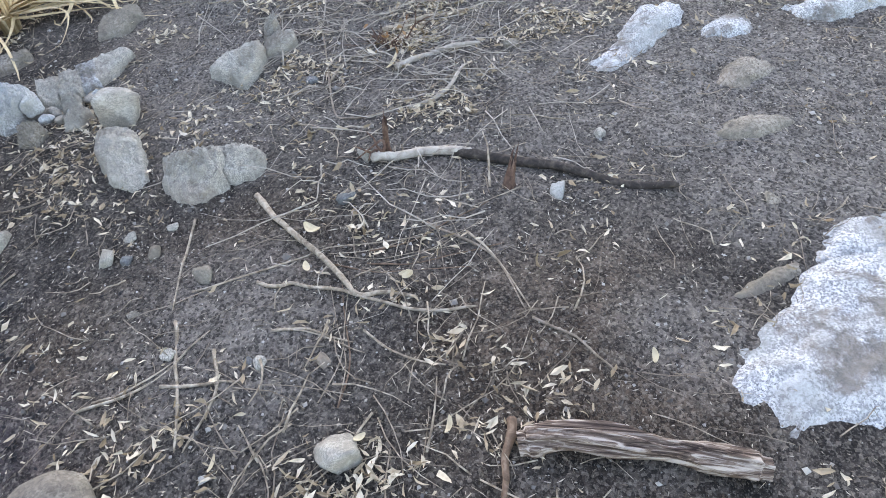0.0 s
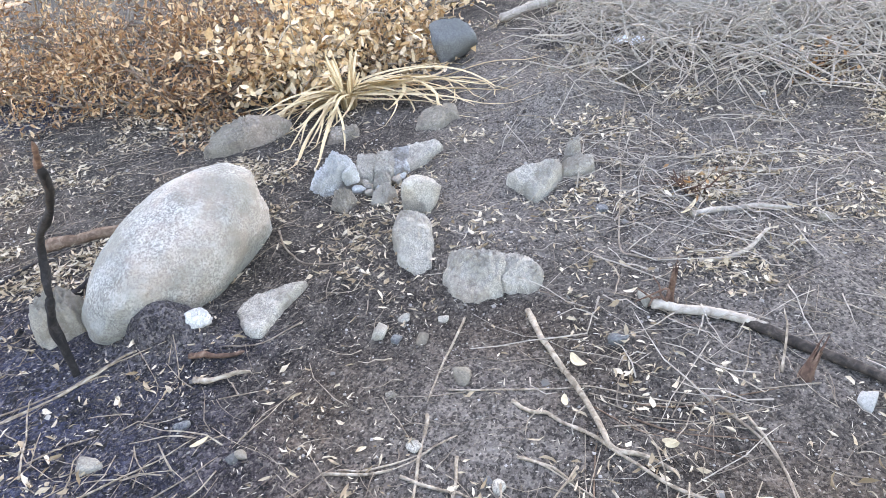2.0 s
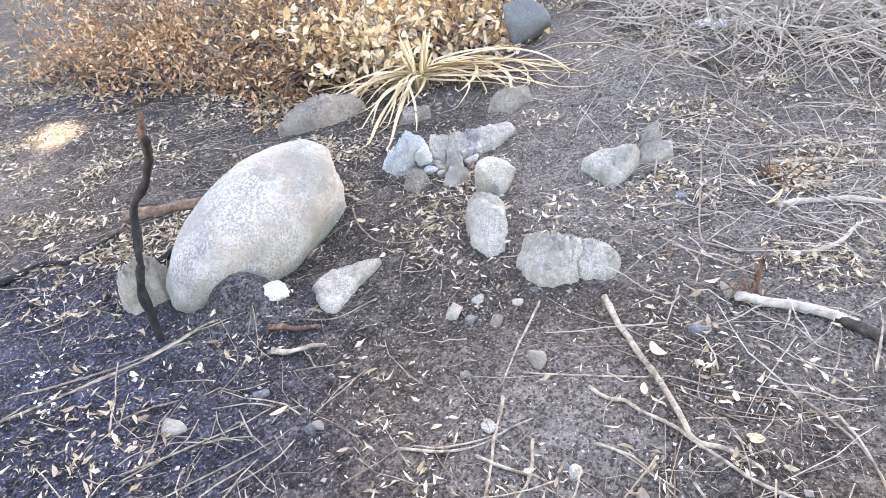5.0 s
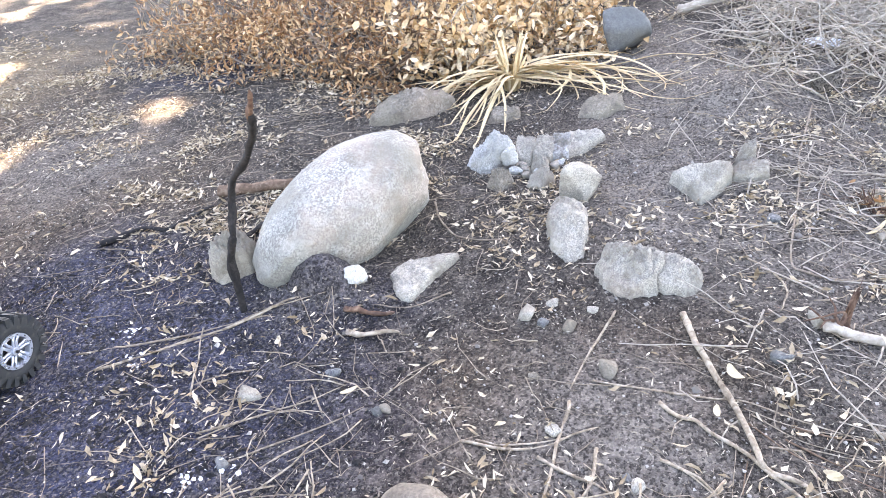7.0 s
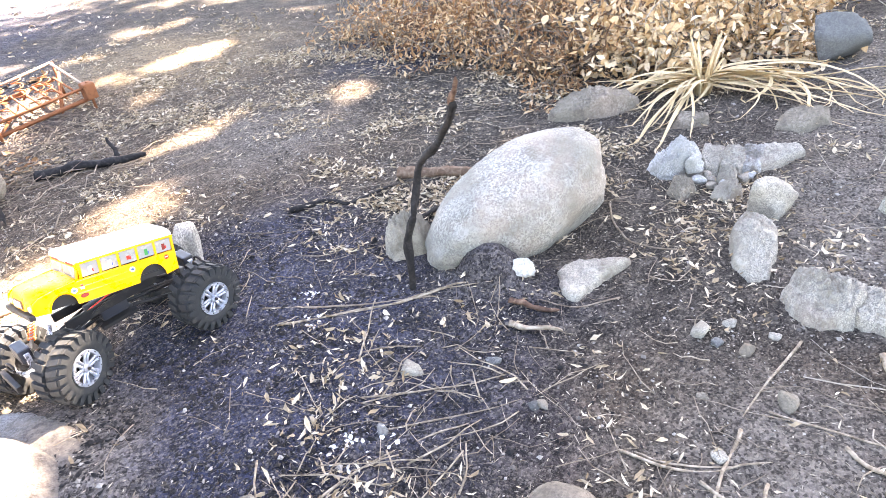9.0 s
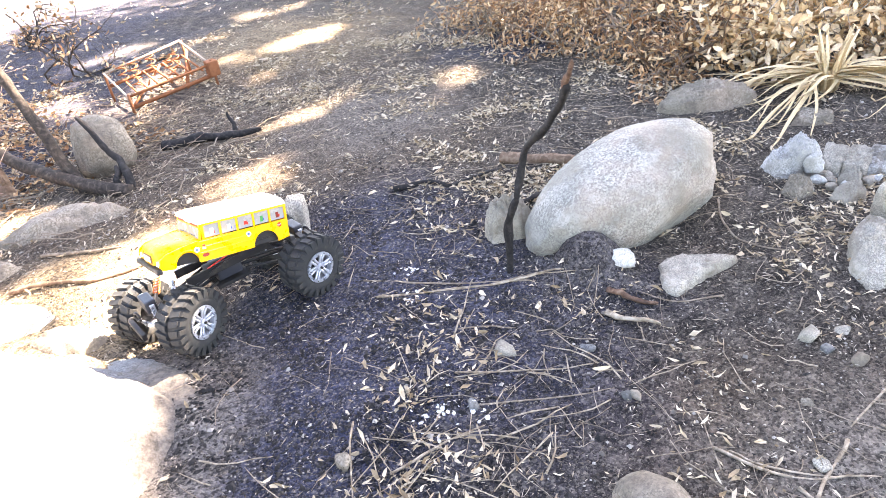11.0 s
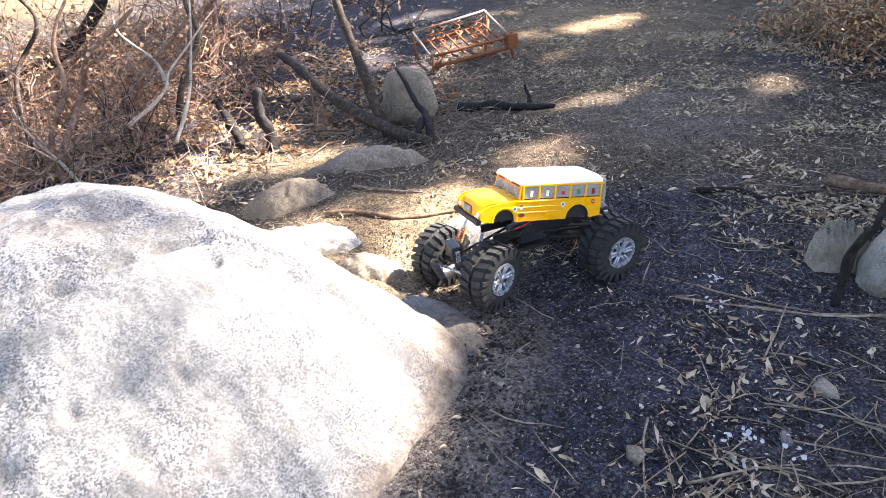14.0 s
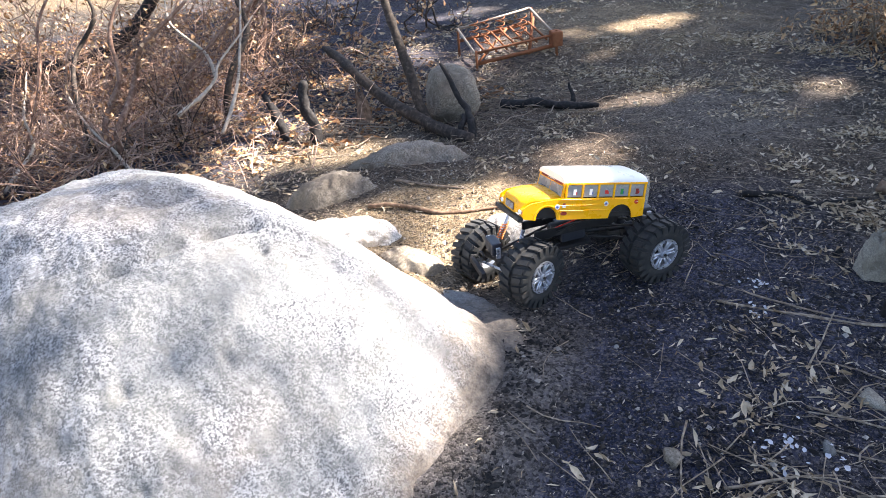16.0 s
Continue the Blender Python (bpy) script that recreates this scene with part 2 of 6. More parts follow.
M = dict(
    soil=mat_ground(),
    boulder=mat_granite("sunlit_granite", (0.35, 0.36, 0.375), (0.026, 0.029, 0.037), 0.1, 0.25, 1.15, ((-0.8, 0.44, 0.05, 0.2), (-0.72, 0.28, 0.04, 0.17), (-0.95, 0.57, 0.08, 0.24), (-0.67, 0.1, 0.02, 0.14)), 0.0, 0.72),
    pale_rock=mat_granite("pale_bedrock", (0.56, 0.55, 0.53), (0.1, 0.1, 0.11), 0.2, 0.3, 1.1, (), 0.7),
    grey=mat_granite("grey_granite", (0.38, 0.366, 0.332), (0.095, 0.092, 0.086), 0.4, 0.25, 0.9),
    stone=mat_granite("field_stone", (0.44, 0.4, 0.338), (0.13, 0.118, 0.1), 0.3, 0.4, 1.7, (), 0.4),
    tan=mat_granite("tan_stone", (0.29, 0.25, 0.2), (0.1, 0.083, 0.066), 0.4, 0.15, 0.8, (), 0.5),
    dark=mat_granite("dark_stone", (0.19, 0.19, 0.185), (0.06, 0.06, 0.065), 0.0, 0.1),
    chalk=mat_granite("chalky_stone", (0.54, 0.53, 0.5), (0.26, 0.25, 0.24), 0.0, 0.2),
    litter=mat_leaf("dry_leaf_litter", (0.2, 0.14, 0.08), (0.43, 0.34, 0.23), (0.7, 0.6, 0.46)),
    browned=mat_leaf("scorched_leaves", (0.13, 0.055, 0.024), (0.37, 0.2, 0.095), (0.62, 0.45, 0.27)),
    strawleaf=mat_leaf("straw_leaves", (0.4, 0.23, 0.1), (0.62, 0.43, 0.24), (0.76, 0.61, 0.43)),
    straw=mat_leaf("dry_strap_leaf", (0.36, 0.24, 0.12), (0.58, 0.43, 0.245), (0.74, 0.6, 0.4)),
    chips=mat_leaf("wood_chips", (0.05, 0.039, 0.029), (0.21, 0.172, 0.13), (0.6, 0.52, 0.42), 0.85),
    gravel=mat_leaf("gravel", (0.02, 0.018, 0.017), (0.075, 0.066, 0.06), (0.42, 0.39, 0.35), 0.9),
    leafbig=mat_leaf("pale_dry_leaf", (0.28, 0.2, 0.11), (0.4, 0.31, 0.19), (0.52, 0.43, 0.29)),
    crown=mat_leaf("green_leaves", (0.03, 0.06, 0.02), (0.05, 0.09, 0.03), (0.08, 0.12, 0.04)),
    pale=mat_wood("weathered_twig", (0.14, 0.105, 0.075), (0.31, 0.25, 0.185), (0.5, 0.42, 0.33), spread=0.16),
    twig=mat_wood("grey_twig", (0.12, 0.09, 0.065), (0.24, 0.19, 0.145), (0.39, 0.325, 0.26)),
    brushgrey=mat_wood("ashy_twig", (0.2, 0.165, 0.13), (0.37, 0.32, 0.265), (0.54, 0.48, 0.41)),
    rosy=mat_wood("bleached_rosy_twig", (0.15, 0.095, 0.075), (0.34, 0.24, 0.19), (0.58, 0.46, 0.4)),
    deadwood=mat_wood("dead_brown_wood", (0.075, 0.04, 0.029), (0.2, 0.122, 0.09), (0.4, 0.29, 0.225)),
    bark=mat_wood("brown_bark", (0.07, 0.045, 0.03), (0.17, 0.11, 0.075), (0.3, 0.22, 0.16)),
    red=mat_wood("torn_red_wood", (0.04, 0.024, 0.018), (0.12, 0.07, 0.05), (0.27, 0.18, 0.13)),
    drift=mat_wood("weathered_log", (0.03, 0.019, 0.015), (0.17, 0.12, 0.09), (0.52, 0.44, 0.37), 0.3, 6, 6, 22, True, 0.11),
    char=mat_wood("charred_wood", (0.008, 0.008, 0.009), (0.022, 0.02, 0.02), (0.06, 0.054, 0.052)),
    charbark=mat_wood("half_charred_bark", (0.014, 0.012, 0.012), (0.045, 0.036, 0.03), (0.13, 0.1, 0.08)),
    rust=mat_plain("rusted_iron", (0.26, 0.1, 0.045), 0.85, 0.2, 0.3, 0.6, (0.1, 0.04, 0.022), 60),
    ash_metal=mat_plain("ash_grey_metal", (0.33, 0.28, 0.23), 0.6, 0.4, 0.4, 0.6, (0.3, 0.2, 0.14), 50),
    ash=mat_plain("white_ash", (0.5, 0.51, 0.55), 0.9, 0, 0.2, 0.4, (0.3, 0.3, 0.33), 80),
    bag=mat_plain("thin_white_plastic", (0.72, 0.74, 0.78), 0.35, 0, 0.5, 0.3, (0.4, 0.36, 0.3), 30),
    yellow=mat_plain("school_bus_yellow", (0.9, 0.42, 0.004), 0.32, 0, 0.5, 0.22, (0.55, 0.3, 0.05), 35),
    white=mat_plain("white_roof_paint", (0.84, 0.83, 0.8), 0.35, 0, 0.5, 0.1, (0.6, 0.55, 0.45), 30),
    black=mat_plain("black_plastic", (0.016, 0.016, 0.018), 0.5, 0, 0.4, 0.5, (0.09, 0.075, 0.06)),
    rubber=mat_plain("dusty_rubber", (0.024, 0.026, 0.028), 0.72, 0, 0.35, 0.45, (0.12, 0.105, 0.088), 60),
    chrome=mat_plain("brushed_silver", (0.5, 0.53, 0.6), 0.32, 0.65, 0.5, 0.2, (0.3, 0.26, 0.22)),
    servo=mat_plain("dark_blue_box", (0.03, 0.034, 0.045), 0.4, 0, 0.5, 0.3, (0.1, 0.09, 0.08)),
    orange=mat_plain("orange_spring", (0.7, 0.16, 0.02), 0.4, 0, 0.4, 0.2),
    pane=mat_plain("grey_window_film", (0.3, 0.29, 0.28), 0.22, 0, 0.5, 0.5, (0.5, 0.42, 0.3), 40),
    grille=mat_plain("brown_grille", (0.16, 0.075, 0.04), 0.5, 0, 0.4, 0.2),
    maroon=mat_plain("dark_red_sticker", (0.2, 0.02, 0.015), 0.4, 0, 0.4, 0.1),
    redlens=mat_plain("red_sticker", (0.62, 0.03, 0.02), 0.3, 0, 0.5, 0.1),
    blue=mat_plain("blue_sticker", (0.05, 0.09, 0.35), 0.4, 0, 0.4, 0.1),
    green=mat_plain("green_sticker", (0.02, 0.24, 0.06), 0.4, 0, 0.4, 0.1),
    lens=mat_plain("clear_lamp", (0.8, 0.8, 0.78), 0.15, 0, 0.6, 0.1),
)

# ---------------------------------------------------------------- building helpers
RNG = np.random.default_rng(7)


def sstep(a, b, v):
    t = np.clip((np.asarray(v, float) - a) / (b - a), 0, 1)
    return t * t * (3 - 2 * t)


def bell(x, y, cx, cy, r, h):
    return h * np.exp(-(((x - cx) ** 2 + (y - cy) ** 2) / (r * r)))


def skirt(x, y):
    """Soil washed against the foot of the boulder."""
    return bell(x, y, -0.87, 0.5, 0.09, 0.02) + bell(x, y, -0.77, 0.38, 0.08, 0.018) + bell(x, y, -0.99, 0.6, 0.08, 0.014) + bell(x, y, -0.71, 0.25, 0.08, 0.014)


def gz(x, y):
    """Height of the ground."""
    x, y = np.asarray(x, float), np.asarray(y, float)
    z = 0.07 * sstep(1.6, 2.8, y) * sstep(-0.3, 0.7, x) - 0.05 * sstep(-1.3, -2.4, x)
    z = z + bell(x, y, -1.25, 0.75, 0.13, -0.06) + bell(x, y, -1.19, 1.13, 0.1, -0.03)
    z = z + bell(x, y, -0.405, 1.275, 0.08, 0.05) + bell(x, y, 0.70, 2.86, 0.11, -0.08) + bell(x, y, 0.82, 2.95, 0.16, 0.05)
    z = z + bell(x, y, -1.75, 0.75, 0.3, 0.03) + bell(x, y, -2.7, 2.6, 0.6, 0.04) + bell(x, y, 0.6, 2.32, 0.16, 0.05)
    z = z + skirt(x, y) + 0.006 * np.sin(5.1 * x + 1.3 * np.sin(3.7 * y)) * np.cos(4.3 * y + 0.7) + 0.004 * np.sin(13.1 * x + 2 * np.sin(7 * y)) * np.sin(11.7 * y)
    return z


def zg(x, y):
    return float(gz(x, y))


class Geo:
    """Vertices and faces gathered for one mesh."""

    def __init__(self):
        self.v, self.f = [], []

    def add(self, verts, faces):
        o = len(self.v)
        self.v.extend(tuple(map(float, p)) for p in verts)
        self.f.extend(tuple(i + o for i in f) for f in faces)
        return self

    def tube(self, pts, radii, sides=6, rough=0.0, rng=RNG):
        pts = [Vector(p) for p in pts]
        rings, up = [], Vector((0.31, 0.17, 0.93))
        ph = rng.uniform(0, 50) if rough else 0.0
        for i, p in enumerate(pts):
            d = (pts[min(i + 1, len(pts) - 1)] - pts[max(i - 1, 0)]).normalized()
            s = d.cross(up)
            if s.length < 1e-4:
                s = d.cross(Vector((1, 0, 0)))
            s.normalize()
            u = s.cross(d)
            ring = []
            for k in range(sides):
                a = 2 * math.pi * k / sides
                r = radii[i] * (1 + (1.7 * rough * noise.fractal((math.cos(a) * 1.3 + ph, math.sin(a) * 1.3, i * 0.42), 0.9, 2.0, 3) if rough else 0))
                ring.append(p + (s * math.cos(a) + u * math.sin(a)) * r)
            rings.append(ring)
        v = [q for ring in rings for q in ring]
        f = [(i * sides + k, i * sides + (k + 1) % sides, (i + 1) * sides + (k + 1) % sides, (i + 1) * sides + k)
             for i in range(len(pts) - 1) for k in range(sides)]
        f.append(tuple(reversed(range(sides))))
        f.append(tuple(len(v) - sides + k for k in range(sides)))
        return self.add(v, f)

    def mesh(self, name, mat, smooth=False):
        me = bpy.data.meshes.new(name)
        me.from_pydata(self.v, [], self.f)
        me.materials.append(mat)
        if smooth:
            me.polygons.foreach_set("use_smooth", [True] * len(me.polygons))
        me.update()
        return me


def spline(pts, n=6):
    """A smooth line through points."""
    p = [Vector(q) for q in pts]
    p = [p[0] * 2 - p[1]] + p + [p[-1] * 2 - p[-2]]
    out = []
    for i in range(1, len(p) - 2):
        for k in range(n):
            t = k / n
            a, b, c, d = p[i - 1], p[i], p[i + 1], p[i + 2]
            out.append(0.5 * (2 * b + (c - a) * t + (2 * a - 5 * b + 4 * c - d) * t * t + (3 * b - a - 3 * c + d) * t ** 3))
    return out + [p[-2]]


def part(name, bm, material, parent, label=""):
    """One mesh under a thing or under a part; bm: a bmesh or a Geo."""
    if isinstance(bm, Geo):
        me = bm.mesh(name, material, True)
    else:
        me = bpy.data.meshes.new(name)
        bm.to_mesh(me)
        bm.free()
        me.materials.append(material)
    ob = new(name, me)
    ob.parent = parent
    if label:
        tagged(ob, label)
    return ob


def shade_smooth(ob, angle=40):
    me = ob.data
    me.polygons.foreach_set("use_smooth", [True] * len(me.polygons))
    me.set_sharp_from_angle(angle=radians(angle))
    return ob


def box(sx, sy, sz, cx=0, cy=0, cz=0, bevel=0.0, seg=2):
    bm = bmesh.new()
    bmesh.ops.create_cube(bm, size=1)
    bmesh.ops.scale(bm, vec=(sx, sy, sz), verts=bm.verts)
    bmesh.ops.translate(bm, vec=(cx, cy, cz), verts=bm.verts)
    if bevel:
        bmesh.ops.bevel(bm, geom=bm.edges[:], offset=bevel, segments=seg, affect="EDGES", profile=0.6)
    return bm


def cyl(r, h, sides=20, axis="Z", at=(0, 0, 0), r2=None, bevel=0.0):
    bm = bmesh.new()
    bmesh.ops.create_cone(bm, cap_ends=True, segments=sides, radius1=r, radius2=r if r2 is None else r2, depth=h)
    if bevel:
        bmesh.ops.bevel(bm, geom=[e for e in bm.edges if len(e.link_faces) == 2 and e.calc_face_angle(0) > 1], offset=bevel, segments=2, affect="EDGES")
    turn = {"Z": (0, 0, 0), "X": (0, 90, 0), "Y": (90, 0, 0)}[axis]
    bmesh.ops.transform(bm, matrix=pose(*at, *turn), verts=bm.verts)
    return bm


def rod(p, q, r, sides=10):
    return Geo().tube([p, q], [r, r], sides)


# ---------------------------------------------------------------- ground
def axis_steps(lo, hi, step, far):
    core = list(np.arange(lo, hi + 1e-6, step))
    left, right, d = [], [], step
    a, b = lo, hi
    while b < far:
        d *= 1.28
        a, b = a - d, b + d
        left.append(a)
        right.append(b)
    return np.array(left[::-1] + core + right)


def build_ground():
    xs, ys = axis_steps(-3.4, 2.3, 0.02, 160), axis_steps(-0.6, 3.9, 0.02, 160)
    X, Y = np.meshgrid(xs, ys)
    Z = gz(X, Y)
    near = np.exp(-np.maximum(0, np.hypot(X + 0.5, Y - 1.5) - 3) / 2)
    crumbs = np.array([[noise.fractal((x * 9, y * 9, 0.3), 0.8, 2.1, 4) for x in xs] for y in ys])
    Z = Z + near * 0.006 * crumbs
    v = np.stack([X.ravel(), Y.ravel(), Z.ravel()], 1)
    w = len(xs)
    i = np.arange((len(ys) - 1) * w).reshape(len(ys) - 1, w)[:, :-1].ravel()
    f = np.stack([i, i + 1, i + w + 1, i + w], 1)
    me = bpy.data.meshes.new("ground")
    me.from_pydata(v.tolist(), [], f.tolist())
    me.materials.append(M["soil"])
    me.polygons.foreach_set("use_smooth", [True] * len(me.polygons))
    tagged(new("ground", me), "burnt dark forest soil with brown and charcoal patches", "ground", kind="structure")


build_ground()


# ---------------------------------------------------------------- rocks
def rock_geo(g, c, half, rz=0, tilt=(0, 0), seed=1, rough=0.12, flat=3, sub=4):
    """Adds a stone: a soft-edged body bounded by random faces and roughened at three scales; flat: how angular it is."""
    rng = np.random.default_rng(seed)
    bm = bmesh.new()
    bmesh.ops.create_icosphere(bm, subdivisions=sub, radius=1)
    P = np.array([v.co for v in bm.verts])
    P /= np.linalg.norm(P, axis=1)[:, None]
    N = rng.normal(size=(5 + flat, 3))
    N /= np.linalg.norm(N, axis=1)[:, None]
    if flat > 2:                                    # broken stone with soft arrises
        D = rng.uniform(0.52, 0.9, len(N))
        N, D = np.vstack([N, np.eye(3), -np.eye(3)]), np.concatenate([D, np.full(6, 0.95)])
        power = 15 if flat < 5 else 36
        r = (np.maximum(0, P @ N.T) / D) ** power
        P = P * (r.sum(1) ** (-1 / power))[:, None]
        P /= np.abs(P).max(0)[None]
    else:                                           # water-worn stone
        for d in N[:4]:
            d = d * (1, 1, 0.6)
            q = P @ d
            P = P - np.outer(np.maximum(0, q - 0.62) * 0.8, d)
    off = Vector(rng.uniform(-50, 50, 3))
    m = pose(*c, tilt[0], tilt[1], rz)
    v = []
    for q in P:
        p = Vector(q)
        n1 = noise.fractal(p * 1.4 + off, 1.0, 2.0, 3)
        n2 = noise.fractal(p * 5 + off, 0.9, 2.1, 4)
        ridge = abs(noise.noise(p * 3.1 + off))
        p *= 1 + rough * 0.8 * n1 + rough * 0.35 * n2 - rough * 0.5 * max(0.0, 0.12 - ridge) * 4
        v.append(m @ Vector((p.x * half[0], p.y * half[1], p.z * half[2])))
    f = [[w.index for w in face.verts] for face in bm.faces]
    bm.free()
    g.add(v, f)
    return g


def outcrop(name, label, x, y, a, b, h, rz, seed, mat="boulder", ragged=0.5, cat="rock"):
    """Bedrock that breaks through the soil with a ragged edge: a low mound with an uneven skin."""
    rng = np.random.default_rng(seed)
    off = rng.uniform(-40, 40, 3)
    c, s = math.cos(radians(rz)), math.sin(radians(rz))
    n, v, f = 56, [], []
    for i in range(n + 1):
        for k in range(n + 1):
            u, w = (i / n * 2 - 1) * 1.35, (k / n * 2 - 1) * 1.35
            px, py = u * a * c - w * b * s, u * a * s + w * b * c
            q = Vector((px * 9 + off[0], py * 9 + off[1], off[2]))
            r2 = u * u + w * w
            z = h * (1 - r2) + ragged * h * noise.fractal(q, 0.8, 2.0, 5) + 0.09 * h * noise.fractal(q * 4, 0.8, 2, 4)
            top = h * 0.8
            if z > top:
                z = top + (z - top) * 0.4
            v.append((px, py, max(z, -0.03) + zg(x + px, y + py) - zg(x, y)))
    for i in range(n):
        for k in range(n):
            q = i * (n + 1) + k
            f.append((q, q + n + 1, q + n + 2, q + 1))
    ob = new(name, Geo().add(v, f).mesh(name, M[mat], True))
    ob.location = (x, y, zg(x, y) - 0.002)
    return tagged(ob, label, cat)


def rock(name, label, x, y, half, rz=0, lift=0.3, tilt=(0, 0), mat="stone", seed=1, rough=0.12, flat=3, sub=4, group=""):
    """A stone on the ground; lift: how far its middle stands over the soil, in half heights."""
    g = Geo()
    z = zg(x, y) + half[2] * lift
    rock_geo(g, (0, 0, 0), half, rz, tilt, seed, rough, flat, sub)
    ob = new(name, g.mesh(name, M[mat], True))
    ob.location = (x, y, z)
    return tagged(ob, label, "rock" if max(half) > 0.03 else "pebble", group)


def shaped_stone(name, label, outline, h, mat, seed, lean=(0, 0), blunt=5.0, rough=0.1, tops=1.0, also=None):
    """A stone with a given ground outline: its skin rises steeply from the edge to an uneven, leaning top; also: a second lobe."""
    g = Geo()
    pts = [Vector(p) for p in outline]
    c = sum(pts, Vector((0, 0))) / len(pts)
    lobe_into(g, pts, c, h, seed, lean, blunt, rough, tops)
    if also:
        lobe_into(g, [Vector(p) for p in also[0]], c, also[1], seed + 1, lean, blunt, rough, tops)
    ob = new(name, g.mesh(name, M[mat], True))
    ob.location = (c.x, c.y, zg(c.x, c.y))
    return tagged(ob, label, "rock")


def lobe_into(g, pts, origin, h, seed, lean, blunt, rough, tops):
    rng = np.random.default_rng(seed)
    off = Vector(rng.uniform(-40, 40, 3))
    c = sum(pts, Vector((0, 0))) / len(pts)
    nr, na, v, f = 30, 96, [], []
    planes = [(rng.uniform(0.75, 1.1), *(Vector((math.cos(q), math.sin(q))) * rng.uniform(0.15, 0.75) * tops)) for q in rng.uniform(0, 6.28, 5)]
    size = max((p - c).length for p in pts)
    at = c - origin
    for i in range(nr + 1):
        s = (i / nr) ** 0.7
        for k in range(na):
            d = Vector((math.cos(6.28318 * k / na), math.sin(6.28318 * k / na)))
            reach = 0.0
            for p, q in zip(pts, pts[1:] + pts[:1]):
                a, e = p - c, q - p
                den = d.x * e.y - d.y * e.x
                if abs(den) > 1e-9:
                    t, u = (a.x * e.y - a.y * e.x) / den, (a.x * d.y - a.y * d.x) / den
                    if t > 0 and -1e-6 <= u <= 1 + 1e-6:
                        reach = max(reach, t)
            edge = noise.fractal((d.x * 2.5 + off.x, d.y * 2.5, seed), 0.9, 2, 4)
            w = d * (reach * s * (1 + 0.09 * edge))
            q3 = Vector((w.x, w.y, 0)) / size
            n1 = noise.fractal(q3 * 1.6 + off, 1, 2, 3)
            n2 = noise.fractal(q3 * 7 + off, 0.7, 2, 5)
            cap = min(a0 + a1 * q3.x + a2 * q3.y for a0, a1, a2 in planes)
            side = max(0.0, 1 - s ** blunt) ** 0.8
            z = h * min(side * 1.15, max(0.12, cap) * side ** 0.25) * (1 + lean[0] * q3.x + lean[1] * q3.y) + rough * 0.5 * h * n1 * side + 0.14 * h * n2 * (1 - s ** 6)
            wob = 1 + 0.03 * n2 * s
            v.append((w.x * wob + at.x, w.y * wob + at.y, z - 0.02 * s ** 14))
    for i in range(nr):
        for k in range(na):
            k2 = (k + 1) % na
            f.append((i * na + k, (i + 1) * na + k, (i + 1) * na + k2, i * na + k2))
    g.add(v, f)


def build_boulder():
    """The large sunlit granite boulder: a broad dome with a thin skirt, pits and a crack."""
    cx, cy, rx, ry, H, turn = BOULDER
    ct, st = math.cos(turn), math.sin(turn)
    g = Geo()
    nr, na = 200, 600
    v, f = [], []
    for i in range(nr + 1):
        s = (i / nr) ** 0.8
        for k in range(na):
            a = 2 * math.pi * k / na
            c, sn = math.cos(a), math.sin(a)
            rim = (abs(c) ** 3.4 + abs(sn) ** 3.4) ** (-1 / 3.4)
            rim *= 1 + 0.085 * math.exp(-(((a - 0.72) / 0.3) ** 2))
            wob = 1 + (0.05 * noise.fractal((c * 1.7, sn * 1.7, 4.2), 1, 2, 4) + 0.03 * noise.fractal((c * 6, sn * 6, 1.2), 0.9, 2, 4) * s ** 4) * s
            u, w = rx * rim * s * c * wob, ry * rim * s * sn * wob
            x, y = cx + u * ct - w * st, cy + u * st + w * ct
            h = H * max(0.0, 1 - s ** 2.5) ** 1.65
            h += 0.022 * noise.fractal((x * 2.1, y * 2.1, 1.7), 1, 2, 3) * min(1, h / 0.15)
            h += 0.009 * noise.fractal((x * 13, y * 13, 0.4), 0.8, 2, 4) * min(1, h / 0.05)
            pit = noise.noise((x * 9, y * 9, 8.1))
            if pit > 0.42:
                h -= 0.06 * (pit - 0.42) * min(1, h / 0.1)
            for qx, qy, qr in ((-0.959, 0.04, 0.012), (-0.955, -0.11, 0.014), (-1.036, 0.328, 0.016), (-1.06, 0.27, 0.02), (-0.851, -0.131, 0.011), (-1.111, 0.159, 0.02)):
                if abs(x - qx) < 0.05 and abs(y - qy) < 0.05:
                    h -= 0.9 * qr * math.exp(-((x - qx) ** 2 + (y - qy) ** 2) / (qr * qr * 0.6))
            xc = -1.157 + 1.1 * (y - 0.09) ** 2 + 0.012 * noise.noise((y * 14, 0, 2))
            if -0.14 < y < 0.24:
                h -= 0.034 * math.exp(-((x - xc) / 0.007) ** 2) * (0.6 + 0.8 * noise.noise((y * 23, 3, 1))) * min(1, (y + 0.14) / 0.1) * min(1, (0.24 - y) / 0.05)
                h -= 0.01 * sstep(0.0, 0.02, x - xc) * sstep(0.07, 0.03, x - xc) * min(1, (y + 0.14) / 0.1) * min(1, (0.24 - y) / 0.05)
            v.append((x, y, h - 0.004 - 0.02 * s ** 30 + (zg(x, y) - float(skirt(x, y))) * s * s))
    for i in range(nr):
        for k in range(na):
            k2 = (k + 1) % na
            f.append((i * na + k, (i + 1) * na + k, (i + 1) * na + k2, i * na + k2))
    g.add(v, f)
    tagged(new("granite_boulder", g.mesh("granite_boulder", M["boulder"], True)), "huge pale granite boulder, cracked and speckled, sunlit", "boulder")


BOULDER = (-1.354, -0.051, 0.69, 0.56, 0.40, radians(16.8))
build_boulder()


